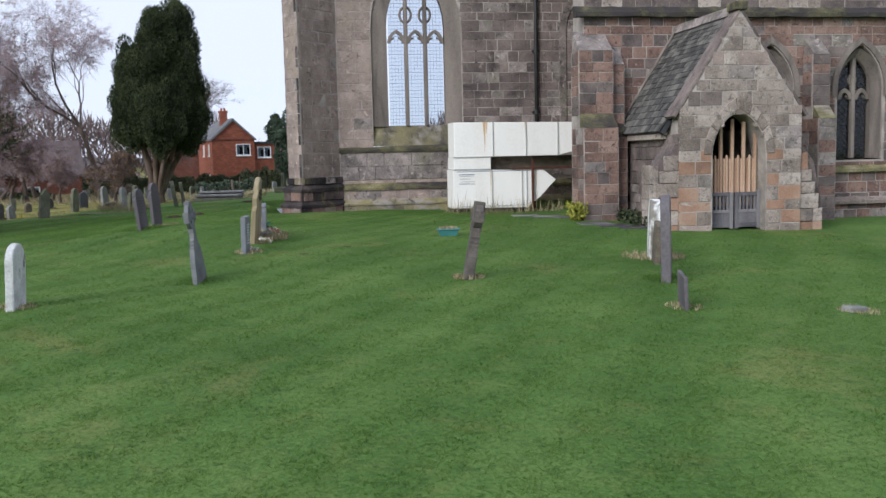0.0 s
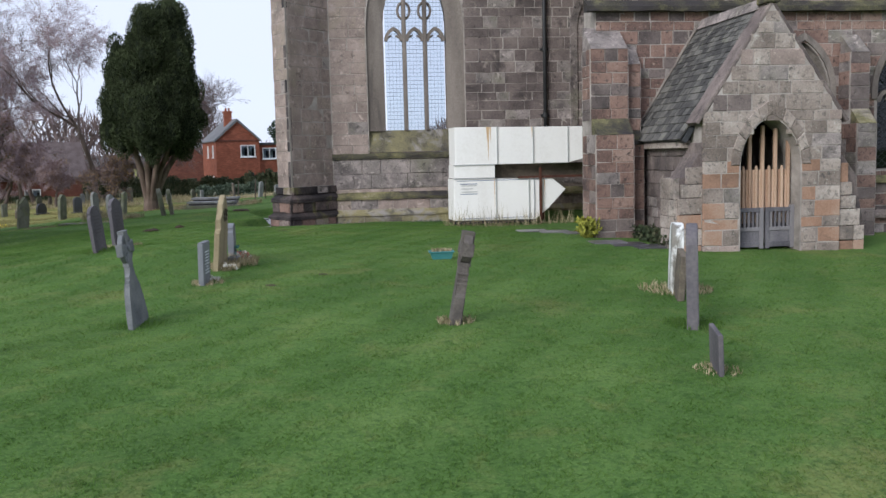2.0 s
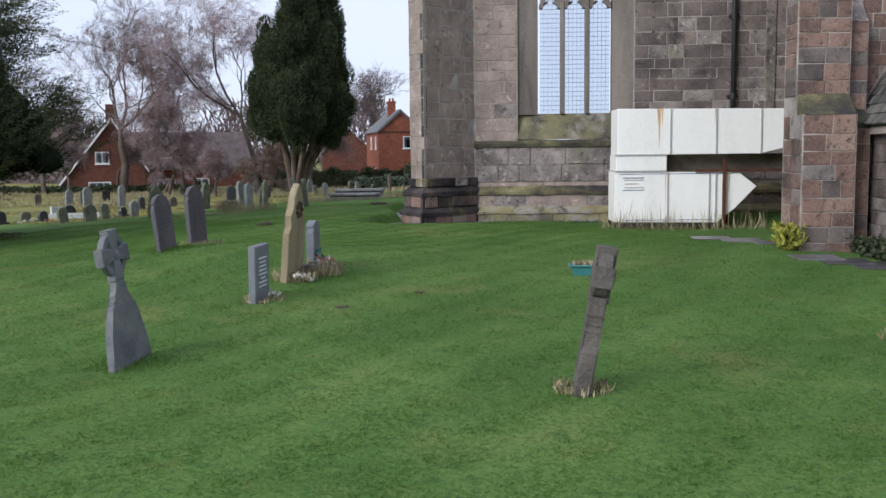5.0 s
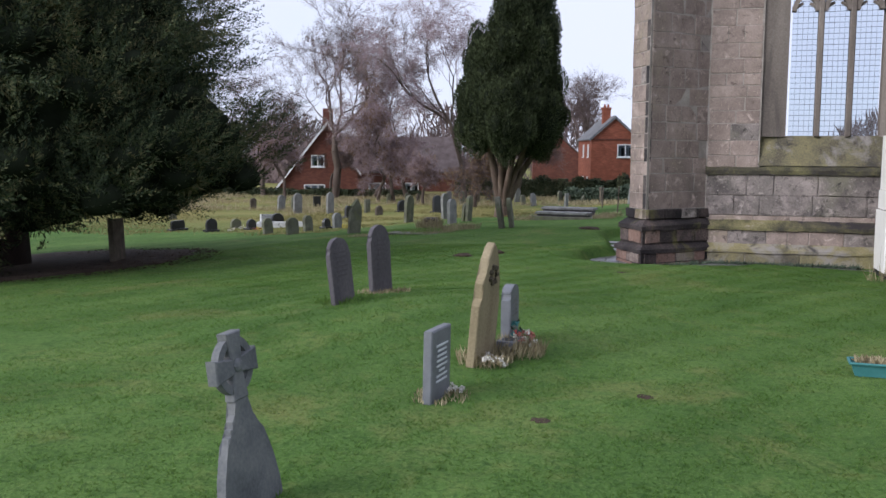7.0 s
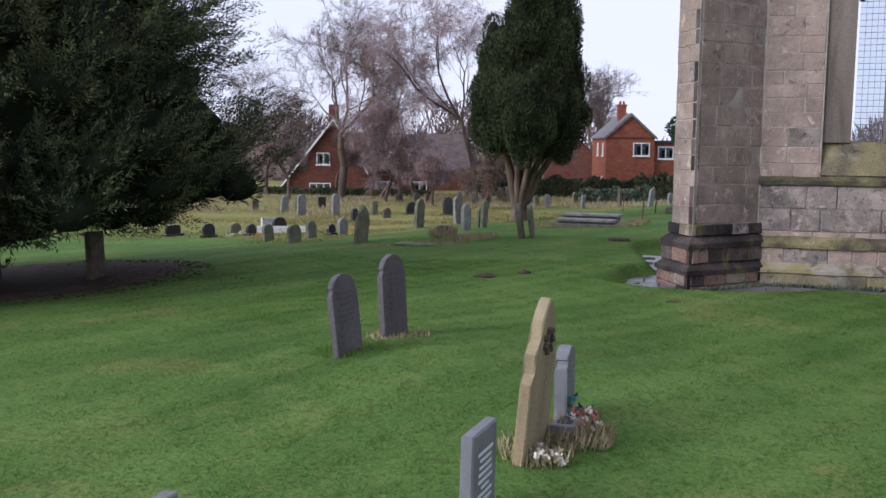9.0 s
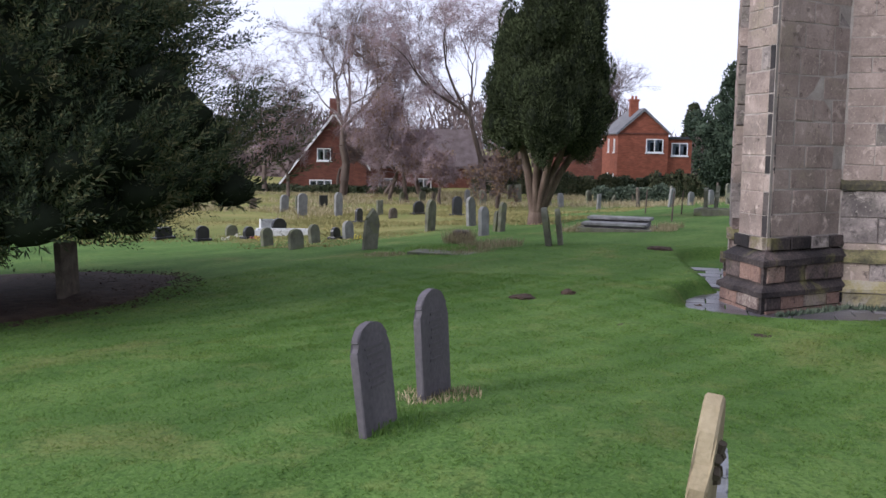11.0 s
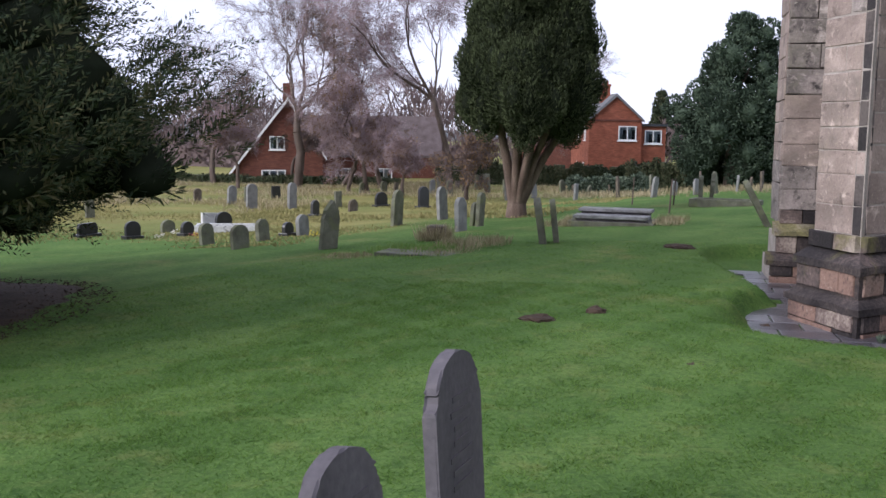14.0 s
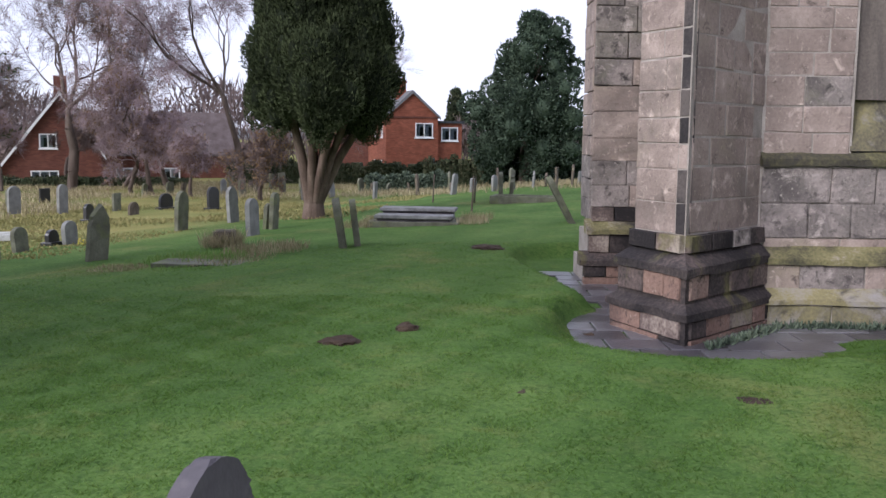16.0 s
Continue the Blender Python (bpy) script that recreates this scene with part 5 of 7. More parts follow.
# ---- crosses ----
def wheel_cross(x, y, h, mat, label, lean, rz, arm=0.22, base_w=0.5, thick=0.1, flare=True):
    """A wheel-headed cross: shaft with curved flare, arms, ring quarters and a boss."""
    ob = thing("wheel_cross", pose(x, y, on_lawn(x, y) - 0.01, lean[1], lean[0], rz), label, "gravestone")
    hc = h - arm * 1.05
    bm = bmesh.new()
    if flare:
        side = [(base_w / 2, -0.2), (base_w / 2, 0.04), (base_w * 0.47, h * 0.12), (base_w * 0.42, h * 0.25), (base_w * 0.35, h * 0.36), (base_w * 0.29, h * 0.42), (base_w * 0.27, h * 0.455), (base_w * 0.22, h * 0.46), (base_w * 0.22, h * 0.49),
                (base_w * 0.18, h * 0.495), (base_w * 0.175, h * 0.53), (base_w * 0.125, h * 0.56), (0.062, h * 0.63), (0.05, hc - arm * 0.8)]
    else:
        side = [(0.17, -0.2), (0.17, 0.32), (0.12, 0.36), (0.1, hc - arm * 0.8)]
    prism(bm, side + [(-a, b) for a, b in side[::-1]], -thick / 2, thick / 2, 0.01)
    part("shaft", bm, mat, ob)
    for k, (dx, dz) in enumerate(((1, 0), (-1, 0), (0, 1), (0, -1))):
        bm = bmesh.new()
        w0, w1 = 0.045, 0.075
        pts = [(0.02, -w0), (arm, -w1), (arm, w1), (0.02, w0)]
        rot = [(px * dx - pz * dz, px * dz + pz * dx + hc) for px, pz in pts]
        prism(bm, rot, -thick * 0.62, thick * 0.62, 0.008)
        part("arm", bm, mat, ob)
    for k in range(4):
        a0 = k * math.pi / 2 + 0.28
        a1 = (k + 1) * math.pi / 2 - 0.28
        bm = bmesh.new()
        arc = np.linspace(a0, a1, 6)
        prism(bm, [(arm * 0.86 * math.cos(a), hc + arm * 0.86 * math.sin(a)) for a in arc] + [(arm * 0.62 * math.cos(a), hc + arm * 0.62 * math.sin(a)) for a in arc[::-1]], -thick * 0.4, thick * 0.4)
        part("ring_quarter", bm, mat, ob)
    bm = bmesh.new()
    bmesh.ops.create_uvsphere(bm, u_segments=10, v_segments=6, radius=0.045)
    for v in bm.verts:
        v.co = Vector((v.co.x, v.co.y * 0.5 - thick * 0.6, v.co.z + hc))
    part("boss", bm, mat, ob)
    for z in (h * 0.42, h * 0.47, h * 0.53):
        bm = bmesh.new()
        box(bm, -base_w * 0.34, base_w * 0.2, -thick * 0.54, thick * 0.54, z, z + 0.025, 0.006)
        if not flare:
            part("moulding", bm, mat, ob)
        else:
            bm.free()
    return ob


wheel_cross(-3.42, 12.72, 1.16, M_STONE_CELTIC, "grey stone wheel cross with a flared base", (-3, -6), 92, arm=0.21, base_w=0.62, thick=0.065)
wheel_cross(0.33, 12.4, 1.08, M_STONE_OLD, "old brown stone cross leaning over, seen edge on", (0, 10), 94, arm=0.2, base_w=0.36, thick=0.12, flare=False)


# ---- flowers, pots, tufts ----
def diamonds(p, d, length, width, rng):
    """Leaf shapes with their stalks at p, along d."""
    n = len(p)
    d = d / (np.linalg.norm(d, axis=1, keepdims=True) + 1e-9)
    r = rng.normal(size=(n, 3))
    s = np.cross(d, r)
    s /= np.linalg.norm(s, axis=1, keepdims=True) + 1e-9
    length, width = np.broadcast_to(length, n)[:, None], np.broadcast_to(width, n)[:, None]
    mid = p + d * length * 0.5
    v = np.stack([p, mid + s * width, p + d * length, mid - s * width], 1).reshape(-1, 3)
    return v, np.arange(4 * n).reshape(-1, 4)


def leaves(name, p, d, length, width, mat, rng, parent=None, label=""):
    v, f = diamonds(p, d, length, width, rng)
    ob = mesh_of(name, v, f, mat)
    if parent:
        ob.parent = parent
        ob.matrix_parent_inverse = parent.matrix_world.inverted()
        bpy.context.view_layer.update()
        if label:
            tagged(ob, label)
    return ob


def tuft(x, y, r, h, n, mat, label, seed, name="grass_tuft", lean=0.35):
    rng = np.random.default_rng(seed)
    a, q = rng.uniform(0, math.tau, n), np.sqrt(rng.uniform(0, 1, n)) * r
    px, py = x + q * np.cos(a), y + q * np.sin(a)
    p = np.column_stack([px, py, lawn(px, py) - 0.01])
    d = np.column_stack([rng.normal(0, lean, n), rng.normal(0, lean, n), np.ones(n)])
    ob = leaves(name, p, d, h * 0.62 * rng.uniform(0.4, 1.0, n), 0.004 + 0.003 * rng.random(n), mat, rng)
    return tagged(ob, label, "grass tuft", "rough tufts", "stuff")


def flowers(x, y, r, h, n, mats, label, seed):
    rng = np.random.default_rng(seed)
    ob = thing("flower_posy", pose(x, y, on_lawn(x, y)), label, "flowers")
    for k, mat in enumerate(mats):
        a, q = rng.uniform(0, math.tau, n), np.sqrt(rng.uniform(0, 1, n)) * r
        c = np.column_stack([x + q * np.cos(a), y + q * np.sin(a), on_lawn(x, y) + rng.uniform(0.02, h, n)])
        p = np.repeat(c, 9, 0)
        d = rng.normal(size=(len(p), 3))
        tagged(leaves("blossom", p, d, 0.035, 0.012, mat, rng, ob), kind="stuff")
    return ob


flowers(-3.2, 16.2, 0.15, 0.1, 26, (M_PETAL_W, M_STRAW), "faded white flowers at the foot of a headstone", 1)
flowers(-3.13, 16.9, 0.16, 0.17, 26, (M_PETAL_W, M_PETAL_R), "white and red flowers before a headstone", 2)
flowers(-3.18, 15.32, 0.07, 0.06, 8, (M_PETAL_W,), "small white flowers beside a granite headstone", 3)
flowers(-3.24, 16.93, 0.07, 0.26, 14, (M_HOLLY, M_BASKET), "blue-green sprig in front of a headstone", 4)
pot = thing("stone_vase", pose(-3.22, 16.78, on_lawn(-3.22, 16.78), 0, 0, 95), "square grey stone flower vase", "vase")
bm = bmesh.new()
box(bm, -0.17, 0.17, -0.1, 0.1, -0.02, 0.12, 0.012)
part("block", bm, M_STONE_GREY, pot)
bm = bmesh.new()
box(bm, -0.12, 0.12, -0.06, 0.06, 0.12, 0.125)
part("plate", bm, M_LEAD, pot)

basket = thing("plastic_trough", pose(0.12, 17.75, on_lawn(0.12, 17.75), 0, 0, 5), "teal plastic trough with withered flowers on the lawn", "planter")
bm = bmesh.new()
v = [bm.verts.new((sx * (0.2 if z else 0.16), sy * (0.12 if z else 0.09), z)) for z in (0, 0.13) for sx, sy in ((-1, -1), (1, -1), (1, 1), (-1, 1))]
for q in ((0, 1, 2, 3), (0, 1, 5, 4), (1, 2, 6, 5), (2, 3, 7, 6), (3, 0, 4, 7)):
    bm.faces.new([v[i] for i in q])
part("tub", bm, M_BASKET, basket)
bm = bmesh.new()
for p, q in (((-0.21, -0.13), (0.21, -0.13)), ((0.21, -0.13), (0.21, 0.13)), ((0.21, 0.13), (-0.21, 0.13)), ((-0.21, 0.13), (-0.21, -0.13))):
    rod(bm, (*p, 0.13), (*q, 0.13), 0.014, 0.014, 6)
part("rim", bm, M_BASKET, basket)
bm = bmesh.new()
box(bm, -0.18, 0.18, -0.1, 0.1, 0.08, 0.1)
part("compost", bm, M_SOIL, basket)
rng = np.random.default_rng(8)
c = np.column_stack([0.12 + rng.uniform(-0.16, 0.16, 160), 17.75 + rng.uniform(-0.09, 0.09, 160), np.full(160, on_lawn(0.12, 17.75) + 0.1)])
leaves("withered_plants", c, rng.normal(0, 0.6, (160, 3)) + (0, 0, 1), 0.1, 0.012, M_STRAW, rng, basket)

for i, (x, y, r, h, n) in enumerate(((-3.3, 16.3, 0.28, 0.26, 420), (-3.1, 16.72, 0.26, 0.36, 620), (-3.25, 15.15, 0.25, 0.14, 260), (-5.95, 18.1, 0.38, 0.16, 420), (-5.9, 19.05, 0.38, 0.15, 380),
                                     (0.33, 12.4, 0.22, 0.17, 260), (2.72, 10.25, 0.22, 0.12, 160), (3.05, 12.35, 0.36, 0.16, 380), (3.4, 14.6, 0.5, 0.2, 620), (4.75, 10.3, 0.25, 0.12, 200),
                                     (-5.0, 10.45, 0.25, 0.13, 240), (-3.42, 12.7, 0.32, 0.13, 280))):
    tuft(x, y, r, h, n, M_STRAW if i in (0, 1, 5, 9) else (M_GRASS if i % 2 else M_STRAW), "uncut dry grass round the foot of a gravestone", 20 + i)

# weeds below the duct
rng = np.random.default_rng(31)
n = 520
u, v = rng.uniform(2.7, 6.2, n), rng.uniform(-3.35, -2.95, n)
px, py = CORNER[0] + u * CU[0] + v * CV[0], CORNER[1] + u * CU[1] + v * CV[1]
tagged(leaves("dry_weeds", np.column_stack([px, py, lawn(px, py) - 0.02]), rng.normal(0, 0.18, (n, 3)) + (0, 0, 1), rng.uniform(0.12, 0.75, n) * (rng.random(n) ** 1.8 + 0.22), 0.006, M_STRAW, rng),
       "dry weed stalks along the foot of the duct", "weeds", kind="stuff")
n = 1500
u, v = rng.uniform(5.9, 6.6, n), rng.uniform(-10.2, -8.0, n)
px, py = CORNER[0] + u * CU[0] + v * CV[0], CORNER[1] + u * CU[1] + v * CV[1]
tagged(leaves("ivy", np.column_stack([px, py, lawn(px, py) + rng.uniform(0, 0.4, n) ** 1.5]), rng.normal(0, 0.7, (n, 3)) + (0, 0, 0.6), 0.09, 0.03, M_HEDGE, rng), "low dark weeds in the corner of the porch", "weeds", kind="stuff")
n = 500
u, v = rng.uniform(4.85, 5.2, n), rng.uniform(-8.2, -7.7, n)
px, py = CORNER[0] + u * CU[0] + v * CV[0], CORNER[1] + u * CU[1] + v * CV[1]
M_YWEED = material("yellow_green_weed", [(0.12, 0.13, 0.02), (0.25, 0.25, 0.04), (0.38, 0.36, 0.06)], scale=4, fine=12, bump=0, by_island=True)
tagged(leaves("yellow_weed", np.column_stack([px, py, lawn(px, py) + rng.uniform(0, 0.35, n)]), rng.normal(0, 0.6, (n, 3)) + (0, 0, 0.8), 0.13, 0.02, M_YWEED, rng), "yellow-green weed at the foot of the buttress", "weeds", kind="stuff")
n = 2600
t = rng.random(n)
u, v = -1.0 + t * 4.0, np.where(t < 0.3, -1.55 + t * 4.0, -0.42) - rng.uniform(0, 0.2, n)
px, py = CORNER[0] + u * CU[0] + v * CV[0], CORNER[1] + u * CU[1] + v * CV[1]
tagged(leaves("wall_weeds", np.column_stack([px, py, np.full(n, 0.34)]), rng.normal(0, 0.7, (n, 3)) + (0, 0, 0.9), rng.uniform(0.05, 0.14, n), 0.012, M_SHRUB, rng), "green weeds at the foot of the plinth", "weeds", kind="stuff")

# fallen stones and soil
debris = thing("fallen_stone", pose(4.7, 10.3, on_lawn(4.7, 10.3), 4, 6, 30), "pale broken stone lying in a hollow of the lawn", "stone")
bm = bmesh.new()
box(bm, -0.16, 0.16, -0.07, 0.07, -0.03, 0.06, 0.02)
part("lump", bm, M_STONE_LIGHT, debris)


def molehill(x, y, r, h, seed):
    rng = random.Random(seed)
    bm = bmesh.new()
    bmesh.ops.create_icosphere(bm, subdivisions=3, radius=1.0)
    for v in bm.verts:
        k = 1 + 0.35 * noise.noise(v.co * 2.3 + Vector((seed, 0, 0))) + 0.15 * noise.noise(v.co * 7 + Vector((0, seed, 0)))
        v.co = Vector((v.co.x * r * k, v.co.y * r * 0.8 * k, max(-0.03, v.co.z * h * k)))
    ob = finish("molehill", bm, M_SOIL)
    ob.matrix_world = pose(x, y, on_lawn(x, y) - 0.01)
    return tagged(ob, "small molehill of dark crumbly soil on the lawn", "molehill", "molehills on the lawn")


for i, (x, y, r, h) in enumerate(((-7.37, 25.3, 0.2, 0.07), (-6.85, 25.9, 0.13, 0.08), (-6.85, 32.9, 0.3, 0.08), (-5.45, 23.85, 0.16, 0.015), (-3.75, 23.85, 0.14, 0.015), (-2.3, 14.95, 0.1, 0.02), (-1.7, 16.0, 0.09, 0.015), (-5.0, 26.9, 0.1, 0.05))):
    molehill(x, y, r, h, i + 1)

# paved gutter round the tower
paving = new("paving")
tagged(paving, "wet dark stone paving sunk along the tower's foot", "paving", kind="structure")
rng = random.Random(17)
count = 0
for row in range(-6, 14):
    for col in range(-14, 14):
        w, d = 0.62, 0.46
        u = -1.1 + col * w * 0.5 + (row % 2) * 0.3
        v = -2.4 + row * d
        if col % 2:
            continue
        x, y = CORNER[0] + u * CU[0] + v * CV[0], CORNER[1] + u * CU[1] + v * CV[1]
        z = on_lawn(x, y)
        uu, vv = to_church(x, y)
        if z > 0.4 or (uu > 0.1 and vv > 0.1) or uu > 3.6 or vv > 6:
            continue
        bm = bmesh.new()
        box(bm, -w / 2 + 0.012, w / 2 - 0.012, -d / 2 + 0.012, d / 2 - 0.012, -0.08, 0.02 + rng.uniform(0, 0.008), 0.01)
        fl = part("flagstone", bm, M_PAVE, paving)
        fl.matrix_basis = pose(x, y, 0.345, rng.uniform(-0.6, 0.6), rng.uniform(-0.6, 0.6), 9 + rng.uniform(-1, 1))
# path by the recess beside the duct
for i in range(10):
    u, v = 4.3 + i * 0.42, -6.0 - i * 0.42
    if i > 6:
        u, v = 4.8 + (i - 6) * 0.3, -8.6 - (i - 6) * 0.35
    x, y = CORNER[0] + u * CU[0] + v * CV[0], CORNER[1] + u * CU[1] + v * CV[1]
    bm = bmesh.new()
    box(bm, -0.34, 0.34, -0.3, 0.3, -0.08, 0.02, 0.01)
    fl = part("flagstone", bm, M_PAVE, paving)
    fl.matrix_basis = pose(x, y, on_lawn(x, y) + 0.005, 0, 0, 9 + rng.uniform(-6, 6))

# ---- further gravestones ----
KIND = {"d": (M_STONE_BLACK, "polished black granite headstone on a low base", "arch"), "g": (M_STONE_LICHEN, "grey headstone covered with greenish lichen", "arch"), "l": (M_STONE_LIGHT, "pale grey stone headstone with a rounded top", "arch"),
        "w": (M_STONE_WHITE, "white marble headstone on a base", "square"), "p": (M_STONE_LICHEN, "lichen-green headstone with a pointed carved top", "pointed")}


def stones(rows, group, rz=78, seed=0):
    rng = random.Random(seed)
    for x, y, w, h, k in rows:
        mat, label, shape = KIND[k]
        w = w * 1.45
        if shape == "arch" and rng.random() < 0.3:
            shape = rng.choice(("shoulder", "square", "ogee"))
        headstone(x, y, w, h, min(0.12, w * 0.35), shape, mat, label, lean=(rng.uniform(-4, 4), rng.uniform(-4, 4)), rz=rz + rng.uniform(-8, 8), group=group, base=k in "dw")


stones([(-23.5, 35.5, 0.4, 0.4, "d"), (-22.0, 35.6, 0.3, 0.5, "d"), (-22.4, 37.6, 0.3, 0.38, "g"), (-21.0, 36.7, 0.3, 0.42, "d"), (-22.4, 39.7, 0.45, 0.42, "w"), (-21.7, 39.4, 0.4, 0.5, "d"),
        (-18.4, 34.1, 0.26, 0.55, "g"), (-16.4, 32.6, 0.3, 0.55, "g"), (-17.3, 34.9, 0.27, 0.56, "g"), (-17.5, 36.4, 0.25, 0.38, "d"), (-17.1, 36.5, 0.28, 0.57, "l"), (-21.3, 44.4, 0.26, 0.6, "d")],
       "newer graves beyond the yew", 76, 1)
stones([(-14.0, 32.3, 0.3, 1.05, "p"), (-27.4, 48.0, 0.3, 0.8, "l"), (-25.2, 46.2, 0.33, 1.0, "l"), (-23.9, 47.1, 0.33, 1.06, "l"), (-21.3, 49.9, 0.46, 0.62, "d"), (-15.8, 39.6, 0.34, 1.06, "g"),
        (-19.5, 50.2, 0.4, 0.9, "d"), (-15.4, 42.2, 0.3, 1.05, "l"), (-12.6, 36.5, 0.3, 0.85, "l"), (-13.0, 38.5, 0.2, 0.65, "g"), (-12.8, 38.4, 0.22, 0.92, "g")], "old graves before the cottage", 76, 2)
headstone(-9.62, 33.4, 0.5, 0.95, 0.14, "arch", M_STONE_LICHEN, "leaning lichen-covered headstone, seen edge on", lean=(0, -9), rz=105, group="leaning pair")
headstone(-9.42, 33.7, 0.5, 0.9, 0.12, "arch", M_STONE_LICHEN, "leaning lichen-covered headstone behind another", lean=(0, -7), rz=105, group="leaning pair")
headstone(-8.1, 47.4, 0.4, 1.0, 0.14, "arch", M_STONE_LICHEN, "narrow old headstone beyond the tomb", rz=95)
headstone(-7.8, 47.8, 0.4, 1.05, 0.14, "pointed", M_STONE_LICHEN, "narrow old headstone with a knobbed top", rz=95, lean=(0, 4))
headstone(-5.5, 37.9, 0.45, 1.2, 0.13, "arch", M_STONE_LICHEN, "tall mossy headstone leaning far over", lean=(0, -28), rz=99)
rng = random.Random(4)
for i in range(34):
    x = -26 + i * 0.62 + rng.uniform(-0.25, 0.25)
    y = 60 + rng.uniform(-5, 3.5) + max(0, -18 - x) * 0.2
    headstone(x, y, rng.uniform(0.3, 0.5), rng.uniform(0.5, 1.05), 0.1, rng.choice(("arch", "shoulder", "square", "pointed")), rng.choice((M_STONE_LICHEN, M_STONE_LIGHT, M_STONE_BROWN)),
              "small far headstone in rough grass by the hedge", lean=(rng.uniform(-6, 6), rng.uniform(-6, 6)), rz=78 + rng.uniform(-12, 12), group="far rows by the hedge")
for i in range(9):
    x, y = -30 + rng.uniform(-9, 9), 44 + rng.uniform(-6, 8)
    headstone(x, y, rng.uniform(0.35, 0.5), rng.uniform(0.45, 0.8), 0.1, rng.choice(("arch", "square")), rng.choice((M_STONE_BROWN, M_STONE_BLACK, M_STONE_LICHEN)),
              "small far headstone in the lower churchyard", rz=75 + rng.uniform(-12, 12), group="far rows beyond the yew")
for x, y, r, h, k, lab in ((-21.6, 37.0, 0.16, 0.14, M_PETAL_W, "pink and white flowers on a grave"), (-20.1, 36.1, 0.2, 0.2, M_PETAL_Y, "yellow flowers on a grave"), (-16.6, 36.2, 0.16, 0.14, M_PETAL_Y, "yellow flowers at a headstone"),
                          (-21.4, 36.0, 0.14, 0.12, M_PETAL_W, "white flowers on a grave"), (-20.6, 36.5, 0.15, 0.12, M_PETAL_R, "red and white flowers on a grave")):
    flowers(x, y, r, h, 16, (k,), lab, int(-x * 10))
kerb = thing("grave_kerb", pose(-20.6, 38.2, on_lawn(-20.6, 38.2), 0, 0, 30), "white marble kerb set round a grave", "kerb")
for x0, x1, y0, y1 in ((-1.0, 1.0, -0.42, -0.32), (-1.0, 1.0, 0.32, 0.42), (-1.0, -0.9, -0.32, 0.32), (0.9, 1.0, -0.32, 0.32)):
    bm = bmesh.new()
    box(bm, x0, x1, y0, y1, -0.05, 0.2, 0.02)
    part("kerbstone", bm, M_STONE_WHITE, kerb)
kerb = thing("grave_kerb", pose(-7.2, 46.6, on_lawn(-7.2, 46.6), 0, 0, -5), "low mossy stone kerb round an old grave", "kerb")
for x0, x1, y0, y1 in ((-1.1, 1.1, -0.5, -0.38), (-1.1, 1.1, 0.38, 0.5), (-1.1, -0.98, -0.38, 0.38), (0.98, 1.1, -0.38, 0.38)):
    bm = bmesh.new()
    box(bm, x0, x1, y0, y1, -0.05, 0.22, 0.03)
    part("kerbstone", bm, M_STONE_LICHEN, kerb)

# stepped ledger tomb
tomb = thing("ledger_tomb", pose(-9.25, 38.7, on_lawn(-9.25, 38.7), 0, 0, 3), "low stepped tomb of grey stone slabs", "tomb")
bm = bmesh.new()
box(bm, -1.08, 1.08, -0.8, 0.8, -0.1, 0.1, 0.02)
part("step", bm, M_STONE_LICHEN, tomb, "lichened stone base")
for y0, z0 in ((-0.42, 0.1), (0.36, 0.22)):
    bm = bmesh.new()
    box(bm, -0.86, 0.86, y0 - 0.26, y0 + 0.3, 0.1, z0 + 0.07)
    part("plinth", bm, M_STONE_SLATE, tomb)
    bm = bmesh.new()
    box(bm, -0.93, 0.93, y0 - 0.33, y0 + 0.33, z0 + 0.07, z0 + 0.15, 0.015)
    part("ledger_slab", bm, M_SLAB, tomb, "weathered grey ledger slab")
for i, (x, y) in enumerate(((-10.5, 37.9), (-7.8, 38.2), (-10.4, 39.4), (-7.85, 39.3))):
    tuft(x, y, 0.4, 0.45, 300, M_STRAW, "dry grass at the corner of a tomb", 60 + i)
slab = thing("ledger_slab", pose(-11.5, 31.3, on_lawn(-11.5, 31.3), 0, 0, 2), "flat grave slab overgrown with weeds", "tomb")
bm = bmesh.new()
box(bm, -0.75, 0.75, -0.35, 0.35, -0.05, 0.045, 0.015)
part("slab", bm, M_STONE_LICHEN, slab)
tuft(-11.9, 32.0, 0.9, 0.3, 900, M_GRASS, "rank weeds over an old grave", 71)
tuft(-11.0, 33.0, 0.8, 0.45, 900, M_STRAW, "dead brown weeds over an old grave", 72)
tuft(-11.5, 31.0, 0.7, 0.14, 500, M_GRASS, "rank grass over a grave slab", 74)
tuft(-11.3, 31.75, 0.9, 0.22, 800, M_STRAW, "dead brown grass over a grave slab", 75)
tuft(-12.3, 34.1, 0.42, 0.75, 700, M_STRAW, "dead brown bramble over a broken stone", 76)
tuft(-12.8, 30.9, 0.5, 0.16, 400, M_STRAW, "dead brown grass beside a slab", 73)
stump = thing("stone_stump", pose(-12.3, 34.2, on_lawn(-12.3, 34.2), 0, 0, 15), "broken mossy stone stump among brambles", "stone")
bm = bmesh.new()
box(bm, -0.22, 0.22, -0.2, 0.2, -0.1, 0.34, 0.08)
part("block", bm, M_STONE_BROWN, stump)
for x, y, h in ((-10.67, 48.9, 1.0), (-8.43, 42.6, 1.0), (-9.0, 47.5, 0.9)):
    st = thing("stake", pose(x, y, on_lawn(x, y), 2, 3, 0), "thin dark wooden stake in the lawn", "stake", "stakes")
    bm = bmesh.new()
    rod(bm, (0, 0, -0.1), (0, 0, h), 0.03, 0.02, 6)
    part("shaft", bm, M_BARK, st)


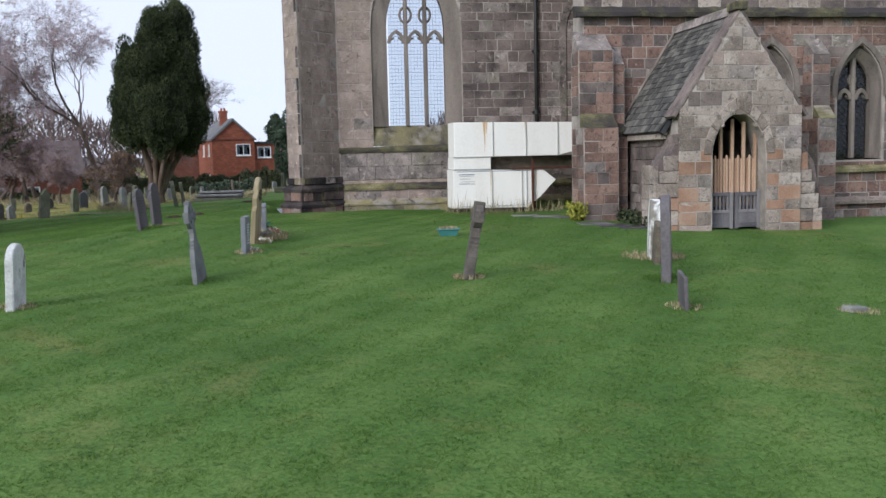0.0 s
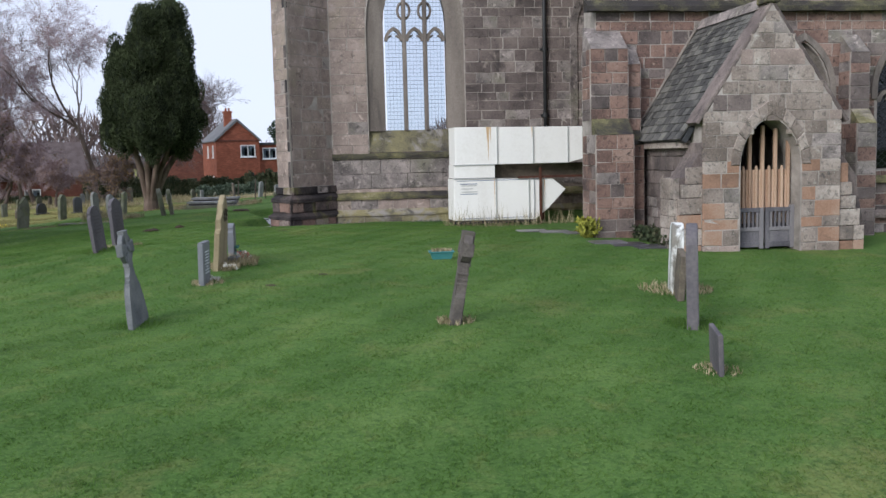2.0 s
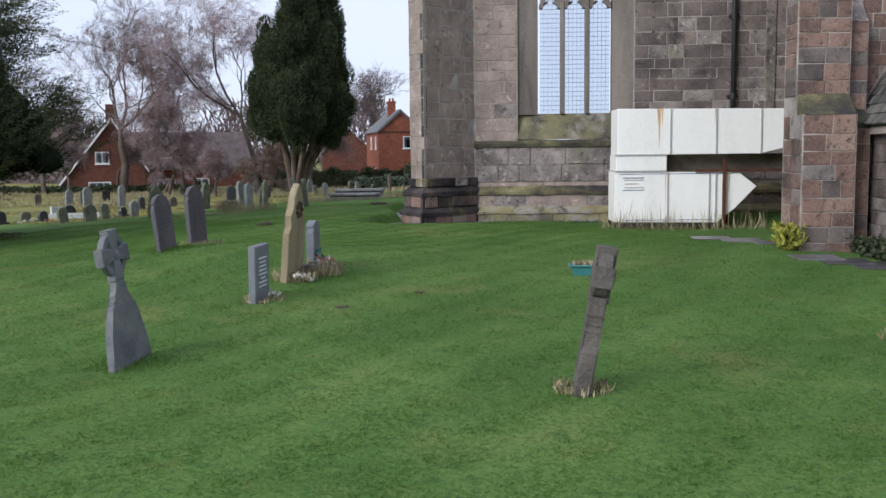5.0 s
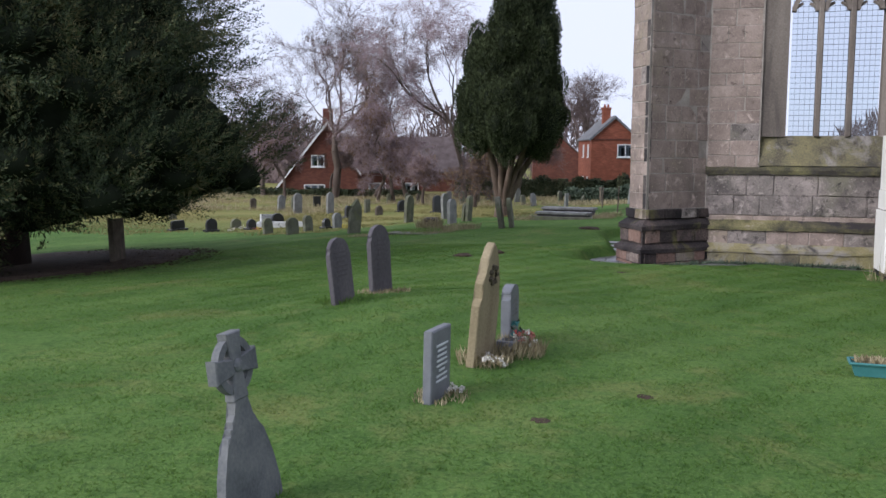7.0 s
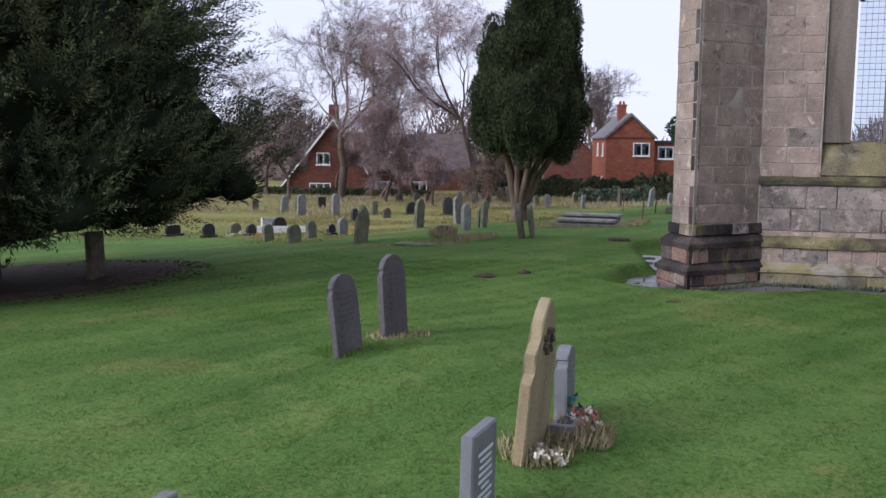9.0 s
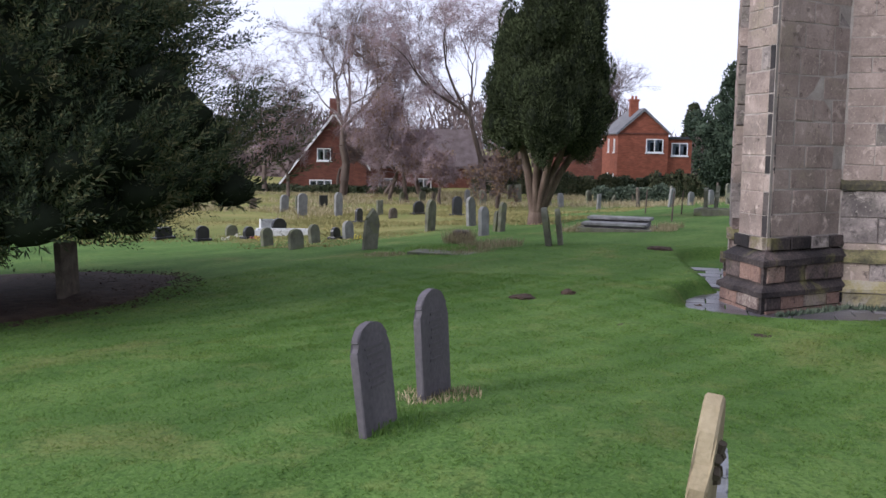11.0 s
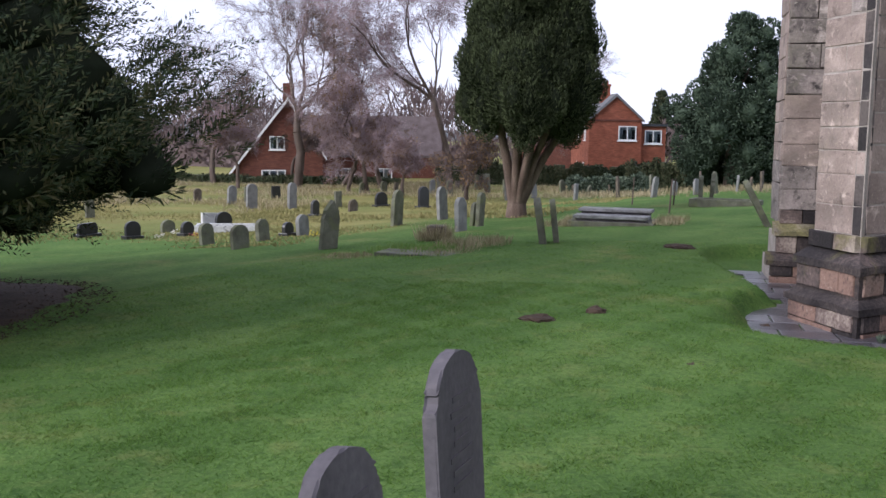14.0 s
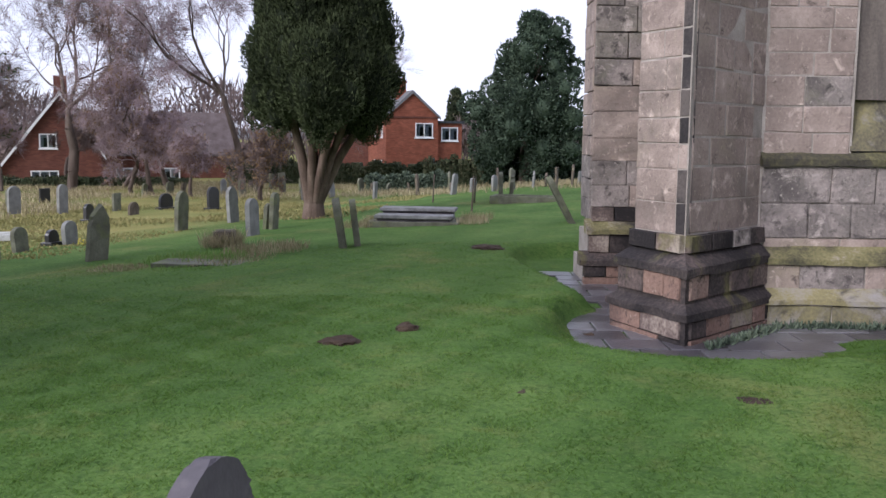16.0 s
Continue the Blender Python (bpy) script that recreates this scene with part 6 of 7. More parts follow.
# ---- trees ----
def revolve(profile, centre, mat, name, parent, wobble=0.12, sides=28, seed=0):
    """A closed rough body round a vertical axis; profile: (z, radius)."""
    verts, faces = [], []
    for z, r in profile:
        for k in range(sides):
            a = k * math.tau / sides
            p = Vector((math.cos(a), math.sin(a), z * 0.4))
            q = r * (1 + wobble * noise.noise(p * 2.2 + Vector((seed, 0, 0))) * 2)
            verts.append((centre[0] + q * math.cos(a), centre[1] + q * math.sin(a), centre[2] + z))
    for i in range(len(profile) - 1):
        for k in range(sides):
            faces.append((i * sides + k, i * sides + (k + 1) % sides, (i + 1) * sides + (k + 1) % sides, (i + 1) * sides + k))
    ob = mesh_of(name, verts, faces, mat, True)
    ob.parent = parent
    ob.matrix_parent_inverse = parent.matrix_world.inverted()
    return ob


def tree_root(name, x, y, label, category="tree", group=""):
    ob = thing(name, pose(x, y, on_lawn(x, y)), label, category, group)
    bpy.context.view_layer.update()
    return ob


def child(ob, parent):
    ob.parent = parent
    ob.matrix_parent_inverse = parent.matrix_world.inverted()
    return ob


def tubes(name, segs, mat, parent, sides=5):
    """Tapered tubes for (p, q, r0, r1)."""
    verts, faces = [], []
    for p, q, r0, r1 in segs:
        d = Vector(q) - Vector(p)
        m = d.to_track_quat("Z", "Y").to_matrix()
        n = sides if r0 > 0.03 else 3
        b = len(verts)
        ring0 = [m @ Vector((math.cos(k * math.tau / n), math.sin(k * math.tau / n), 0)) for k in range(n)]
        verts += [tuple(Vector(p) + r0 * w) for w in ring0] + [tuple(Vector(q) + r1 * w) for w in ring0]
        faces += [(b + k, b + (k + 1) % n, b + n + (k + 1) % n, b + n + k) for k in range(n)]
    return child(mesh_of(name, verts, faces, mat, True), parent)


def yew(x, y):
    root = tree_root("yew_tree", x, y, "huge dark spreading yew with foliage down to the ground")
    z0 = on_lawn(x, y)
    prof = [(1.3, 3.4), (1.5, 5.0), (2.0, 6.0), (3.3, 6.1), (4.4, 5.5), (6.0, 4.4), (8.0, 3.4), (10.0, 2.4), (11.6, 0.7)]
    # Solid dark body added for the shade deep in the crown.
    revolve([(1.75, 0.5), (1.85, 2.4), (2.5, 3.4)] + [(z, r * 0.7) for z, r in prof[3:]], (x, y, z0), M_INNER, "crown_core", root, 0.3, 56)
    rng = np.random.default_rng(3)
    zs, rs = np.array([p[0] for p in prof]), np.array([p[1] for p in prof])
    nc, per, k = 660, 12, 42
    n = nc * per
    z = rng.choice(np.linspace(1.35, 11.4, 400), nc, p=(lambda w: w / w.sum())(np.interp(np.linspace(1.35, 11.4, 400), zs, rs)))
    a = rng.uniform(0, math.tau, nc)
    bump = 0.55 * np.sin(a * 5 + z * 1.3) * np.sin(z * 1.9 + a * 2) + 0.35 * np.sin(a * 11 + 2 * z)
    r = np.interp(z, zs, rs) * np.where(z < 2.0, rng.uniform(0.62, 0.95, nc), 0.96 - 0.36 * rng.random(nc) ** 1.3) + bump * 0.4
    z = z - 1.2 * np.exp(-((a - 5.3) / 0.42) ** 2) * np.clip((3.2 - z) / 1.2, 0, 1)
    cz, ca, cr = np.repeat(z, per), np.repeat(a, per), np.repeat(r, per)
    cd = np.column_stack([np.cos(ca), np.sin(ca), np.repeat(rng.uniform(0.3, 1.2, nc) * np.clip((z - 0.6) / 1.4, 0.0, 1) - 0.1 * (z < 1.3), per)])
    cd += np.repeat(rng.normal(0, 0.22, (nc, 3)), per, 0)
    cd /= np.linalg.norm(cd, axis=1, keepdims=True)
    # Small dark bodies stand in for shade behind the sprays.
    ico = bmesh.new()
    bmesh.ops.create_icosphere(ico, subdivisions=2, radius=1.0)
    ico.verts.ensure_lookup_table()
    iv = np.array([tuple(v.co * (1 + 0.3 * noise.noise(v.co * 2.1))) for v in ico.verts])
    it = np.array([[v.index for v in f.verts] for f in ico.faces])
    ico.free()
    mid = np.column_stack([x + r * np.cos(a), y + r * np.sin(a), z0 + z]) - cd[::per] * 0.5 + (0, 0, 0.12)
    size = rng.uniform(0.28, 0.42, nc)[:, None, None] * np.array([1.0, 1.0, 0.75])
    blobs = (mid[:, None, :] + iv[None] * size).reshape(-1, 3)
    blobs[:, 2] = np.maximum(blobs[:, 2], z0 + 0.3)
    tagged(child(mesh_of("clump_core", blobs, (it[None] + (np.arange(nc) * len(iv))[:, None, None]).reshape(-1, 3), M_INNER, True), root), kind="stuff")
    out = rng.normal(size=(nc, 210, 3))
    out /= np.linalg.norm(out, axis=2, keepdims=True)
    p = (mid[:, None, :] + out * size * rng.uniform(0.9, 1.3, (nc, 210, 1))).reshape(-1, 3)
    p[:, 2] = np.maximum(p[:, 2], z0 + 0.25)
    child(leaves("inner_foliage", p, out.reshape(-1, 3) * 0.8 + np.repeat(cd[::per], 210, 0) * 0.6 + rng.normal(0, 0.4, (nc * 210, 3)), 0.16, 0.016, M_YEW, rng), root)
    along = rng.uniform(-0.7, 0.75, n)[:, None]
    fan = rng.normal(size=(n, 3))
    fan -= (fan * cd).sum(1, keepdims=True) * cd
    fan /= np.linalg.norm(fan, axis=1, keepdims=True)
    base = np.column_stack([x + cr * np.cos(ca), y + cr * np.sin(ca), z0 + cz]) + cd * along + fan * (0.36 - 0.27 * along) * rng.random((n, 1))
    base[:, 2] = np.maximum(base[:, 2], z0 + 0.35)
    d = cd + fan * rng.uniform(0.05, 0.35, (n, 1))
    d /= np.linalg.norm(d, axis=1, keepdims=True)
    length = rng.uniform(0.5, 1.2, n)
    t = np.tile(np.linspace(0.05, 1, k), n)[:, None]
    D, L = np.repeat(d, k, 0), np.repeat(length, k)[:, None]
    droop = np.array([0, 0, -0.12])
    p = np.repeat(base, k, 0) + D * L * t + droop * L * t * t
    tw = rng.normal(size=(n * k, 3))
    tw -= (tw * D).sum(1, keepdims=True) * D
    tw /= np.linalg.norm(tw, axis=1, keepdims=True)
    spread = 0.13 * (1.15 - t)
    ld = D * 0.75 + tw * 0.75
    p = p + tw * spread * 0.35 * rng.random((n * k, 1))
    leaf = leaves("crown", p, ld, 0.1 * (1.3 - 0.7 * t[:, 0]), 0.0115, M_YEW, rng)
    child(leaf, root)
    segs = [((x, y, z0 - 0.2), (x + 0.1, y, z0 + 3.0), 0.75, 0.5)]
    rr = random.Random(2)
    for i in range(16):
        a = i * math.tau / 16 + rr.uniform(-0.1, 0.1)
        q = rr.uniform(3.6, 5.0)
        segs.append(((x, y, z0 + rr.uniform(1.8, 3)), (x + q * math.cos(a), y + q * math.sin(a), z0 + rr.uniform(2.2, 3.6)), 0.17, 0.04))
    tubes("trunk", segs, M_YEWBARK, root, 9)
    return root


yew(-17.6, 22.6)
# bare earth and litter under the yew
rng = np.random.default_rng(12)
n = 5200
a, q = rng.uniform(-1.6, 1.9, n), rng.uniform(3.0, 4.9, n)
px, py = -17.6 + q * np.cos(a), 22.6 + q * np.sin(a)
tagged(leaves("leaf_litter", np.column_stack([px, py, lawn(px, py) + 0.01]), rng.normal(0, 1, (n, 3)) * (1, 1, 0.45), rng.uniform(0.03, 0.1, n), 0.009, M_SOIL, rng), "dark twigs and litter under the yew", "litter", kind="stuff")
bm = bmesh.new()
k = 48
vs = []
for ring_r in (0.0, 2.0, 3.4, 4.2, 4.7):
    row = []
    for j in range(k):
        a = j * math.tau / k
        w = ring_r * (1 + 0.1 * noise.noise(Vector((math.cos(a) * 2, math.sin(a) * 2, ring_r))))
        px, py = -17.6 + w * math.cos(a), 22.6 + w * math.sin(a)
        row.append(bm.verts.new((px, py, on_lawn(px, py) + (0.03 if ring_r < 4.5 else -0.05) + 0.04 * noise.noise(Vector((px * 1.7, py * 1.7, 0))))))
    vs.append(row)
for i in range(4):
    for j in range(k):
        bm.faces.new((vs[i][j], vs[i + 1][j], vs[i + 1][(j + 1) % k], vs[i][(j + 1) % k]))
tagged(finish("bare_soil", bm, M_SOIL, True), "bare dark soil under the yew", "soil", kind="structure")


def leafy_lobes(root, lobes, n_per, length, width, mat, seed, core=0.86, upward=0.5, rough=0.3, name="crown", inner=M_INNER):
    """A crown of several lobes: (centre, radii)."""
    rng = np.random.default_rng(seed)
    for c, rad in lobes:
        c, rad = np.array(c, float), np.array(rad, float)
        # Solid core; with M_INNER its colour is the shade within the lobe.
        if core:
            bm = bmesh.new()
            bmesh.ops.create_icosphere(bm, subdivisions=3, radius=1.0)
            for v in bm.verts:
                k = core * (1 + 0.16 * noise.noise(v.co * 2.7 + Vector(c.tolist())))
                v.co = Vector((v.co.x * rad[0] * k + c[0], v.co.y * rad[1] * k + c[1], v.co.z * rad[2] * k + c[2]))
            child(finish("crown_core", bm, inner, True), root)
        n = int(n_per * (rad[0] * rad[2] + rad[1] * rad[2]) / 2)
        d = rng.normal(size=(n, 3))
        d /= np.linalg.norm(d, axis=1, keepdims=True)
        wob = 1 + rough * 0.5 * (np.sin(d[:, 0] * 9 + c[0]) * np.sin(d[:, 2] * 8 + c[1]) + 0.6 * np.sin(d[:, 1] * 15 + d[:, 2] * 13))
        p = c + d * rad * (rng.uniform(0.82, 1.0, n) * (0.9 + 0.12 * wob))[:, None]
        ld = d * 0.8 + rng.normal(0, 0.5, (n, 3)) + (0, 0, upward)
        child(leaves(name, p, ld, length * rng.uniform(0.6, 1.2, n), width, mat, rng), root)


def cypress(x, y):
    root = tree_root("cypress_tree", x, y, "tall dense dark cypress on several pale bare stems")
    z0 = on_lawn(x, y)
    lobes = [((x + 0.95, y + 0.3, 6.9), (1.15, 1.2, 2.5)), ((x + 0.1, y + 0.4, 6.3), (1.0, 1.1, 2.2)), ((x - 0.95, y + 0.2, 5.6), (0.75, 0.9, 1.75)), ((x + 0.55, y - 1.25, 4.05), (1.15, 0.95, 1.35)), ((x + 1.75, y - 0.3, 4.2), (0.75, 0.85, 1.45)),
             ((x - 0.8, y - 0.4, 4.0), (0.85, 0.95, 1.3)), ((x - 0.2, y - 0.75, 5.6), (0.75, 0.7, 1.1)), ((x + 1.5, y - 0.5, 6.0), (0.65, 0.7, 1.1)), ((x + 0.4, y + 0.6, 3.7), (1.5, 1.0, 1.0)), ((x + 0.6, y - 0.9, 7.2), (0.7, 0.6, 1.2))]
    leafy_lobes(root, lobes, 3600, 0.15, 0.02, M_CYPRESS, 4, 0.84, 0.8, 0.5)
    rl = np.random.default_rng(14)
    tufts = []
    for c, rad in lobes:
        for i in range(30):
            d = rl.normal(size=3)
            d /= np.linalg.norm(d)
            q = rl.uniform(0.16, 0.42)
            tufts.append((tuple(np.array(c) + d * np.array(rad) * rl.uniform(0.86, 1.0)), (q, q, q * rl.uniform(1.3, 2.2))))
    leafy_lobes(root, tufts, 3600, 0.13, 0.017, M_CYPRESS, 5, 0.6, 1.1, 0.8)
    rr = random.Random(6)
    segs = []
    for i in range(11):
        a = i * math.tau / 11
        b0 = Vector((x + 0.16 * math.cos(a), y + 0.16 * math.sin(a), z0 - 0.1))
        b1 = Vector((x + 0.13 * math.cos(a), y + 0.13 * math.sin(a), z0 + 0.45))
        b2 = Vector((x + 0.4 + rr.uniform(0.7, 1.15) * math.cos(a) * 1.15, y + 0.9 * math.sin(a), z0 + 3.0))
        mid = b1.lerp(b2, 0.45) + Vector((0, 0, 0.2))
        segs += [(b0, b1, 0.2, 0.16), (b1, mid, 0.16, 0.12), (mid, b2, 0.12, 0.07)]
    tubes("trunk", segs, M_CYPBARK, root, 8)
    return root


cypress(-13.05, 42.5)


def bare_tree(x, y, h, spread, seed, label, twig_mat, trunk_r=0.2, levels=5, droop=0.0, leaf_n=0, split=3, trunk_share=0.3, name="bare_tree"):
    """A leafless tree: a trunk that forks again and again into fine twigs."""
    root = tree_root(name, x, y, label)
    rr = random.Random(seed)
    z0 = on_lawn(x, y)
    thick, thin, ends = [], [], []

    def grow(p, d, length, r, level):
        steps = 4 if level < 3 else 3
        for s in range(steps):
            d = (d + Vector((rr.gauss(0, 0.19), rr.gauss(0, 0.19), rr.gauss(0, 0.13) + (0.1 if level < 4 else -droop)))).normalized()
            q = p + d * (length / steps)
            r1 = r * (0.89 if level < levels else 0.75)
            (thick if r > 0.028 else thin).append((p, q, r, r1))
            p, r = q, r1
            if level > 0 and s < steps - 1 and level < levels and rr.random() < 0.5:
                fork(p, d, length * 0.62, r * 0.6, level)
        if level < levels:
            for k in range(split if level else split + 1):
                fork(p, d, length * rr.uniform(0.6, 0.82), r * rr.uniform(0.6, 0.8), level)
        else:
            ends.append(p)

    def fork(p, d, length, r, level):
        ax = Vector((rr.gauss(0, 1), rr.gauss(0, 1), rr.gauss(0, 1))).cross(d)
        if ax.length < 1e-3:
            return
        nd = (Matrix.Rotation(rr.uniform(0.25, 0.75) * spread, 3, ax.normalized()) @ d)
        grow(p, nd.normalized(), length, max(r, 0.0085), level + 1)

    grow(Vector((x, y, z0 - 0.1)), Vector((rr.gauss(0, 0.04), rr.gauss(0, 0.04), 1)), h * trunk_share, trunk_r, 0)
    tubes("trunk", thick, M_BARK, root, 6)
    tubes("fine_branching", thin, twig_mat, root, 3)
    if ends:
        rng = np.random.default_rng(seed)
        s = np.array([tuple(v) for v in thin for v in v[:2]]).reshape(-1, 6)
        s = s[rng.integers(0, len(s), int(3600 + 950 * h))]
        a, b = s[:, :3], s[:, 3:]
        f = rng.random((len(s), 1))
        d = (b - a) / (np.linalg.norm(b - a, axis=1, keepdims=True) + 1e-6) + rng.normal(0, 0.42, (len(s), 3)) + (0, 0, 0.25 - 7 * droop)
        child(leaves("fine_twigwork", a + (b - a) * f, d, rng.uniform(0.25, 0.8, len(s)) * min(1.0, 0.45 + h / 24), 0.0058, twig_mat, rng), root)
        e = np.array([tuple(v) for v in ends])
        e = e[rng.integers(0, len(e), leaf_n)] + rng.normal(0, 0.12, (leaf_n, 3))
        child(leaves("last_leaves", e, rng.normal(0, 0.5, (leaf_n, 3)) - (0, 0, 0.8), 0.1, 0.034, M_DRYLEAF, rng), root)
    return root


bare_tree(-31.4, 60.0, 14.5, 1.15, 11, "large bare tree with a few brown leaves hanging", M_TWIG, 0.3, 6, 0.02, 2600, 2, 0.3)
bare_tree(-22.9, 61.8, 15.0, 0.95, 12, "tall bare birch with fine drooping twigs", M_PINKTWIG, 0.2, 6, 0.09, 1200, 2, 0.34, "bare_birch")
bare_tree(-26.0, 58.0, 9.5, 1.25, 13, "bushy bare tree with pinkish twigs", M_PINKTWIG, 0.16, 5, 0.07, 2200, 2, 0.24)
bare_tree(-27.6, 63.0, 12.0, 1.2, 14, "bare tree with fine pinkish drooping twigs", M_PINKTWIG, 0.17, 6, 0.08, 1600, 2, 0.26)
bare_tree(-19.6, 55.5, 6.0, 1.3, 15, "small spreading bare tree with brown leaves", M_TWIG, 0.13, 5, 0.03, 2600, 2, 0.2)
bare_tree(-38.5, 62.0, 11.0, 1.15, 16, "bare tree beyond the churchyard", M_TWIG, 0.2, 6, 0.04, 1000, 2, 0.28)
bare_tree(-34.0, 58.0, 7.0, 1.3, 18, "low bare tree in front of the cottage", M_PINKTWIG, 0.13, 5, 0.05, 1500, 2, 0.22)
bare_tree(-23.5, 57.0, 5.6, 1.35, 19, "low bushy bare tree with pinkish twigs", M_PINKTWIG, 0.12, 5, 0.05, 1800, 2, 0.18)
bare_tree(-27.4, 58.6, 7.5, 1.3, 20, "bushy bare tree with pinkish twigs and dry leaves", M_PINKTWIG, 0.13, 6, 0.05, 2200, 2, 0.2)
bare_tree(-20.8, 66.0, 10.0, 1.2, 21, "bare tree with fine brown twigs", M_TWIG, 0.16, 6, 0.05, 900, 2, 0.26)
bare_tree(-30.5, 63.5, 8.5, 1.25, 22, "bare tree with pinkish twigs before the cottage", M_PINKTWIG, 0.14, 5, 0.05, 900, 2, 0.24)
bare_tree(-34.5, 64.5, 7.5, 1.25, 23, "low bare tree with brown twigs by the cottage", M_TWIG, 0.13, 5, 0.05, 700, 2, 0.22)
bare_tree(-23.8, 92.0, 12.0, 1.2, 17, "bare tree behind the brick house", M_TWIG, 0.2, 5, 0.03, 200, 3, 0.3)


def tree_belt():
    """A far belt of leafless woodland."""
    rng = np.random.default_rng(50)
    n = 26000
    x = rng.uniform(-150, 25, n)
    top = 5.5 + 2.0 * np.sin(x * 0.13) + 1.5 * np.sin(x * 0.41 + 1)
    p = np.column_stack([x, 118 + rng.uniform(-7, 7, n) + 12 * np.sin(x * 0.05), -0.5 + rng.random(n) ** 0.7 * top])
    tagged(leaves("far_woodland", p, rng.normal(0, 0.5, (n, 3)) + (0, 0, 1), rng.uniform(0.8, 2.2, n), 0.09, M_TWIG, rng), "belt of leafless far woodland", "woodland", kind="stuff")


tree_belt()

# big dark evergreen by the tower
holly_tree = tree_root("evergreen_tree", -8.9, 67.5, "large dark evergreen tree with an airy top")
rl = random.Random(31)
lobes = []
for i in range(54):
    z = rl.uniform(0.4, 8.5)
    reach = 3.3 if z < 4.5 else max(0.9, 3.3 - (z - 4.5) * 0.55)
    a, q = rl.uniform(0, math.tau), math.sqrt(rl.random()) * reach
    w = rl.uniform(0.65, 1.15) * (1.0 if z < 6 else 0.75)
    lobes.append(((-8.6 + q * math.cos(a), 67.5 + q * 0.8 * math.sin(a), z), (w, w, w * rl.uniform(0.8, 1.3))))
leafy_lobes(holly_tree, lobes, 1500, 0.2, 0.045, M_HOLLY, 7, 0.55, 0.3, 1.2, inner=M_HOLLY)
tubes("trunk", [((-8.9, 67.5, -0.4), (-8.8, 67.5, 5), 0.35, 0.2), ((-8.8, 67.5, 4), (-9.9, 67.4, 7.6), 0.14, 0.03), ((-8.8, 67.5, 4), (-8.0, 67.7, 8.4), 0.14, 0.03), ((-8.8, 67.5, 3), (-10.6, 67.3, 4.6), 0.1, 0.03), ((-8.8, 67.5, 5), (-6.9, 68, 8.8), 0.12, 0.03)], M_BARK, holly_tree, 6)
conifer = tree_root("conifer", -18.8, 107, "small narrow conifer beyond the house")
leafy_lobes(conifer, [((-18.8, 107, 3.2), (1.1, 1.1, 2.2)), ((-18.8, 107, 5.4), (0.7, 0.7, 1.9))], 700, 0.3, 0.1, M_HEDGE, 9, 0.8, 0.6, 0.5)
tubes("trunk", [((-18.8, 107, -0.4), (-18.8, 107, 3), 0.15, 0.08)], M_BARK, conifer, 6)


def hedge(name, pts, h, depth, n, mat, label, seed, leaf=0.16):
    rng = np.random.default_rng(seed)
    ob = new(name)
    tagged(ob, label, "hedge")
    bm = bmesh.new()
    for (x0, y0), (x1, y1) in zip(pts[:-1], pts[1:]):
        k = 14
        for i in range(k):
            xa, ya = x0 + (x1 - x0) * i / k, y0 + (y1 - y0) * i / k
            xb, yb = x0 + (x1 - x0) * (i + 1) / k, y0 + (y1 - y0) * (i + 1) / k
            g = on_lawn((xa + xb) / 2, (ya + yb) / 2)
            box(bm, min(xa, xb), max(xa, xb), min(ya, yb) - depth * 0.3, max(ya, yb) + depth * 0.3, g - 0.1, g + h * (0.75 + 0.12 * math.sin(i * 1.7)))
    part("hedge_core", bm, mat, ob)
    t = rng.random(n) * (len(pts) - 1)
    i = t.astype(int)
    fr = (t - i)[:, None]
    P = np.array(pts, float)
    c = P[i] * (1 - fr) + P[i + 1] * fr
    top = 0.82 + 0.18 * np.sin(t * 9) * np.sin(t * 23)
    z = rng.random(n) ** 0.7 * h * top
    off = (rng.random(n) - 0.5) * depth
    p = np.column_stack([c[:, 0], c[:, 1] + off, lawn(c[:, 0], c[:, 1]) + z])
    l = leaves("foliage", p, rng.normal(0, 0.7, (n, 3)) + (0, -0.2, 0.5), leaf, leaf * 0.3, mat, rng)
    l.parent = ob
    return ob


hedge("hedge", [(-27, 70), (-20, 71), (-13, 70.5), (-4, 72)], 1.5, 1.3, 28000, M_HEDGE, "dark clipped hedge along the churchyard's edge", 21)
hedge("shrub", [(-16.6, 63.2), (-12.6, 63.6)], 1.05, 1.6, 7000, M_SHRUB, "low grey-green shrub among the far graves", 22, 0.14)
hedge("shrub", [(-14.5, 68), (-11.2, 68.4)], 1.9, 1.6, 6000, M_HEDGE, "rounded green shrub before the house", 23, 0.14)
hedge("hedge", [(-60, 58), (-46, 62), (-36, 63), (-28, 66)], 0.5, 1.4, 12000, M_HEDGE, "ragged hedge below the cottage", 24)

hedge("thicket", [(-80, 92), (-58, 86), (-42, 84), (-30, 88)], 2.6, 3.0, 9000, M_TWIG, "leafless thicket beyond the cottage", 25, 0.45)


def rough_grass(name, x0, x1, y0, y1, n, h, seed, label, mat=M_STRAW, wide=0.011):
    rng = np.random.default_rng(seed)
    x, y = rng.uniform(x0, x1, n), rng.uniform(y0, y1, n)
    keep = (np.sin(x * 0.7 + y * 0.4) + np.sin(y * 0.9 - x * 0.3) + rng.normal(0, 0.5, n)) > -0.2
    x, y = x[keep], y[keep]
    n = len(x)
    p = np.column_stack([x, y, lawn(x, y) - 0.02])
    tagged(leaves(name, p, rng.normal(0, 0.3, (n, 3)) + (0, 0, 1), h * rng.uniform(0.4, 1, n), wide, mat, rng), label, "grass", kind="stuff")


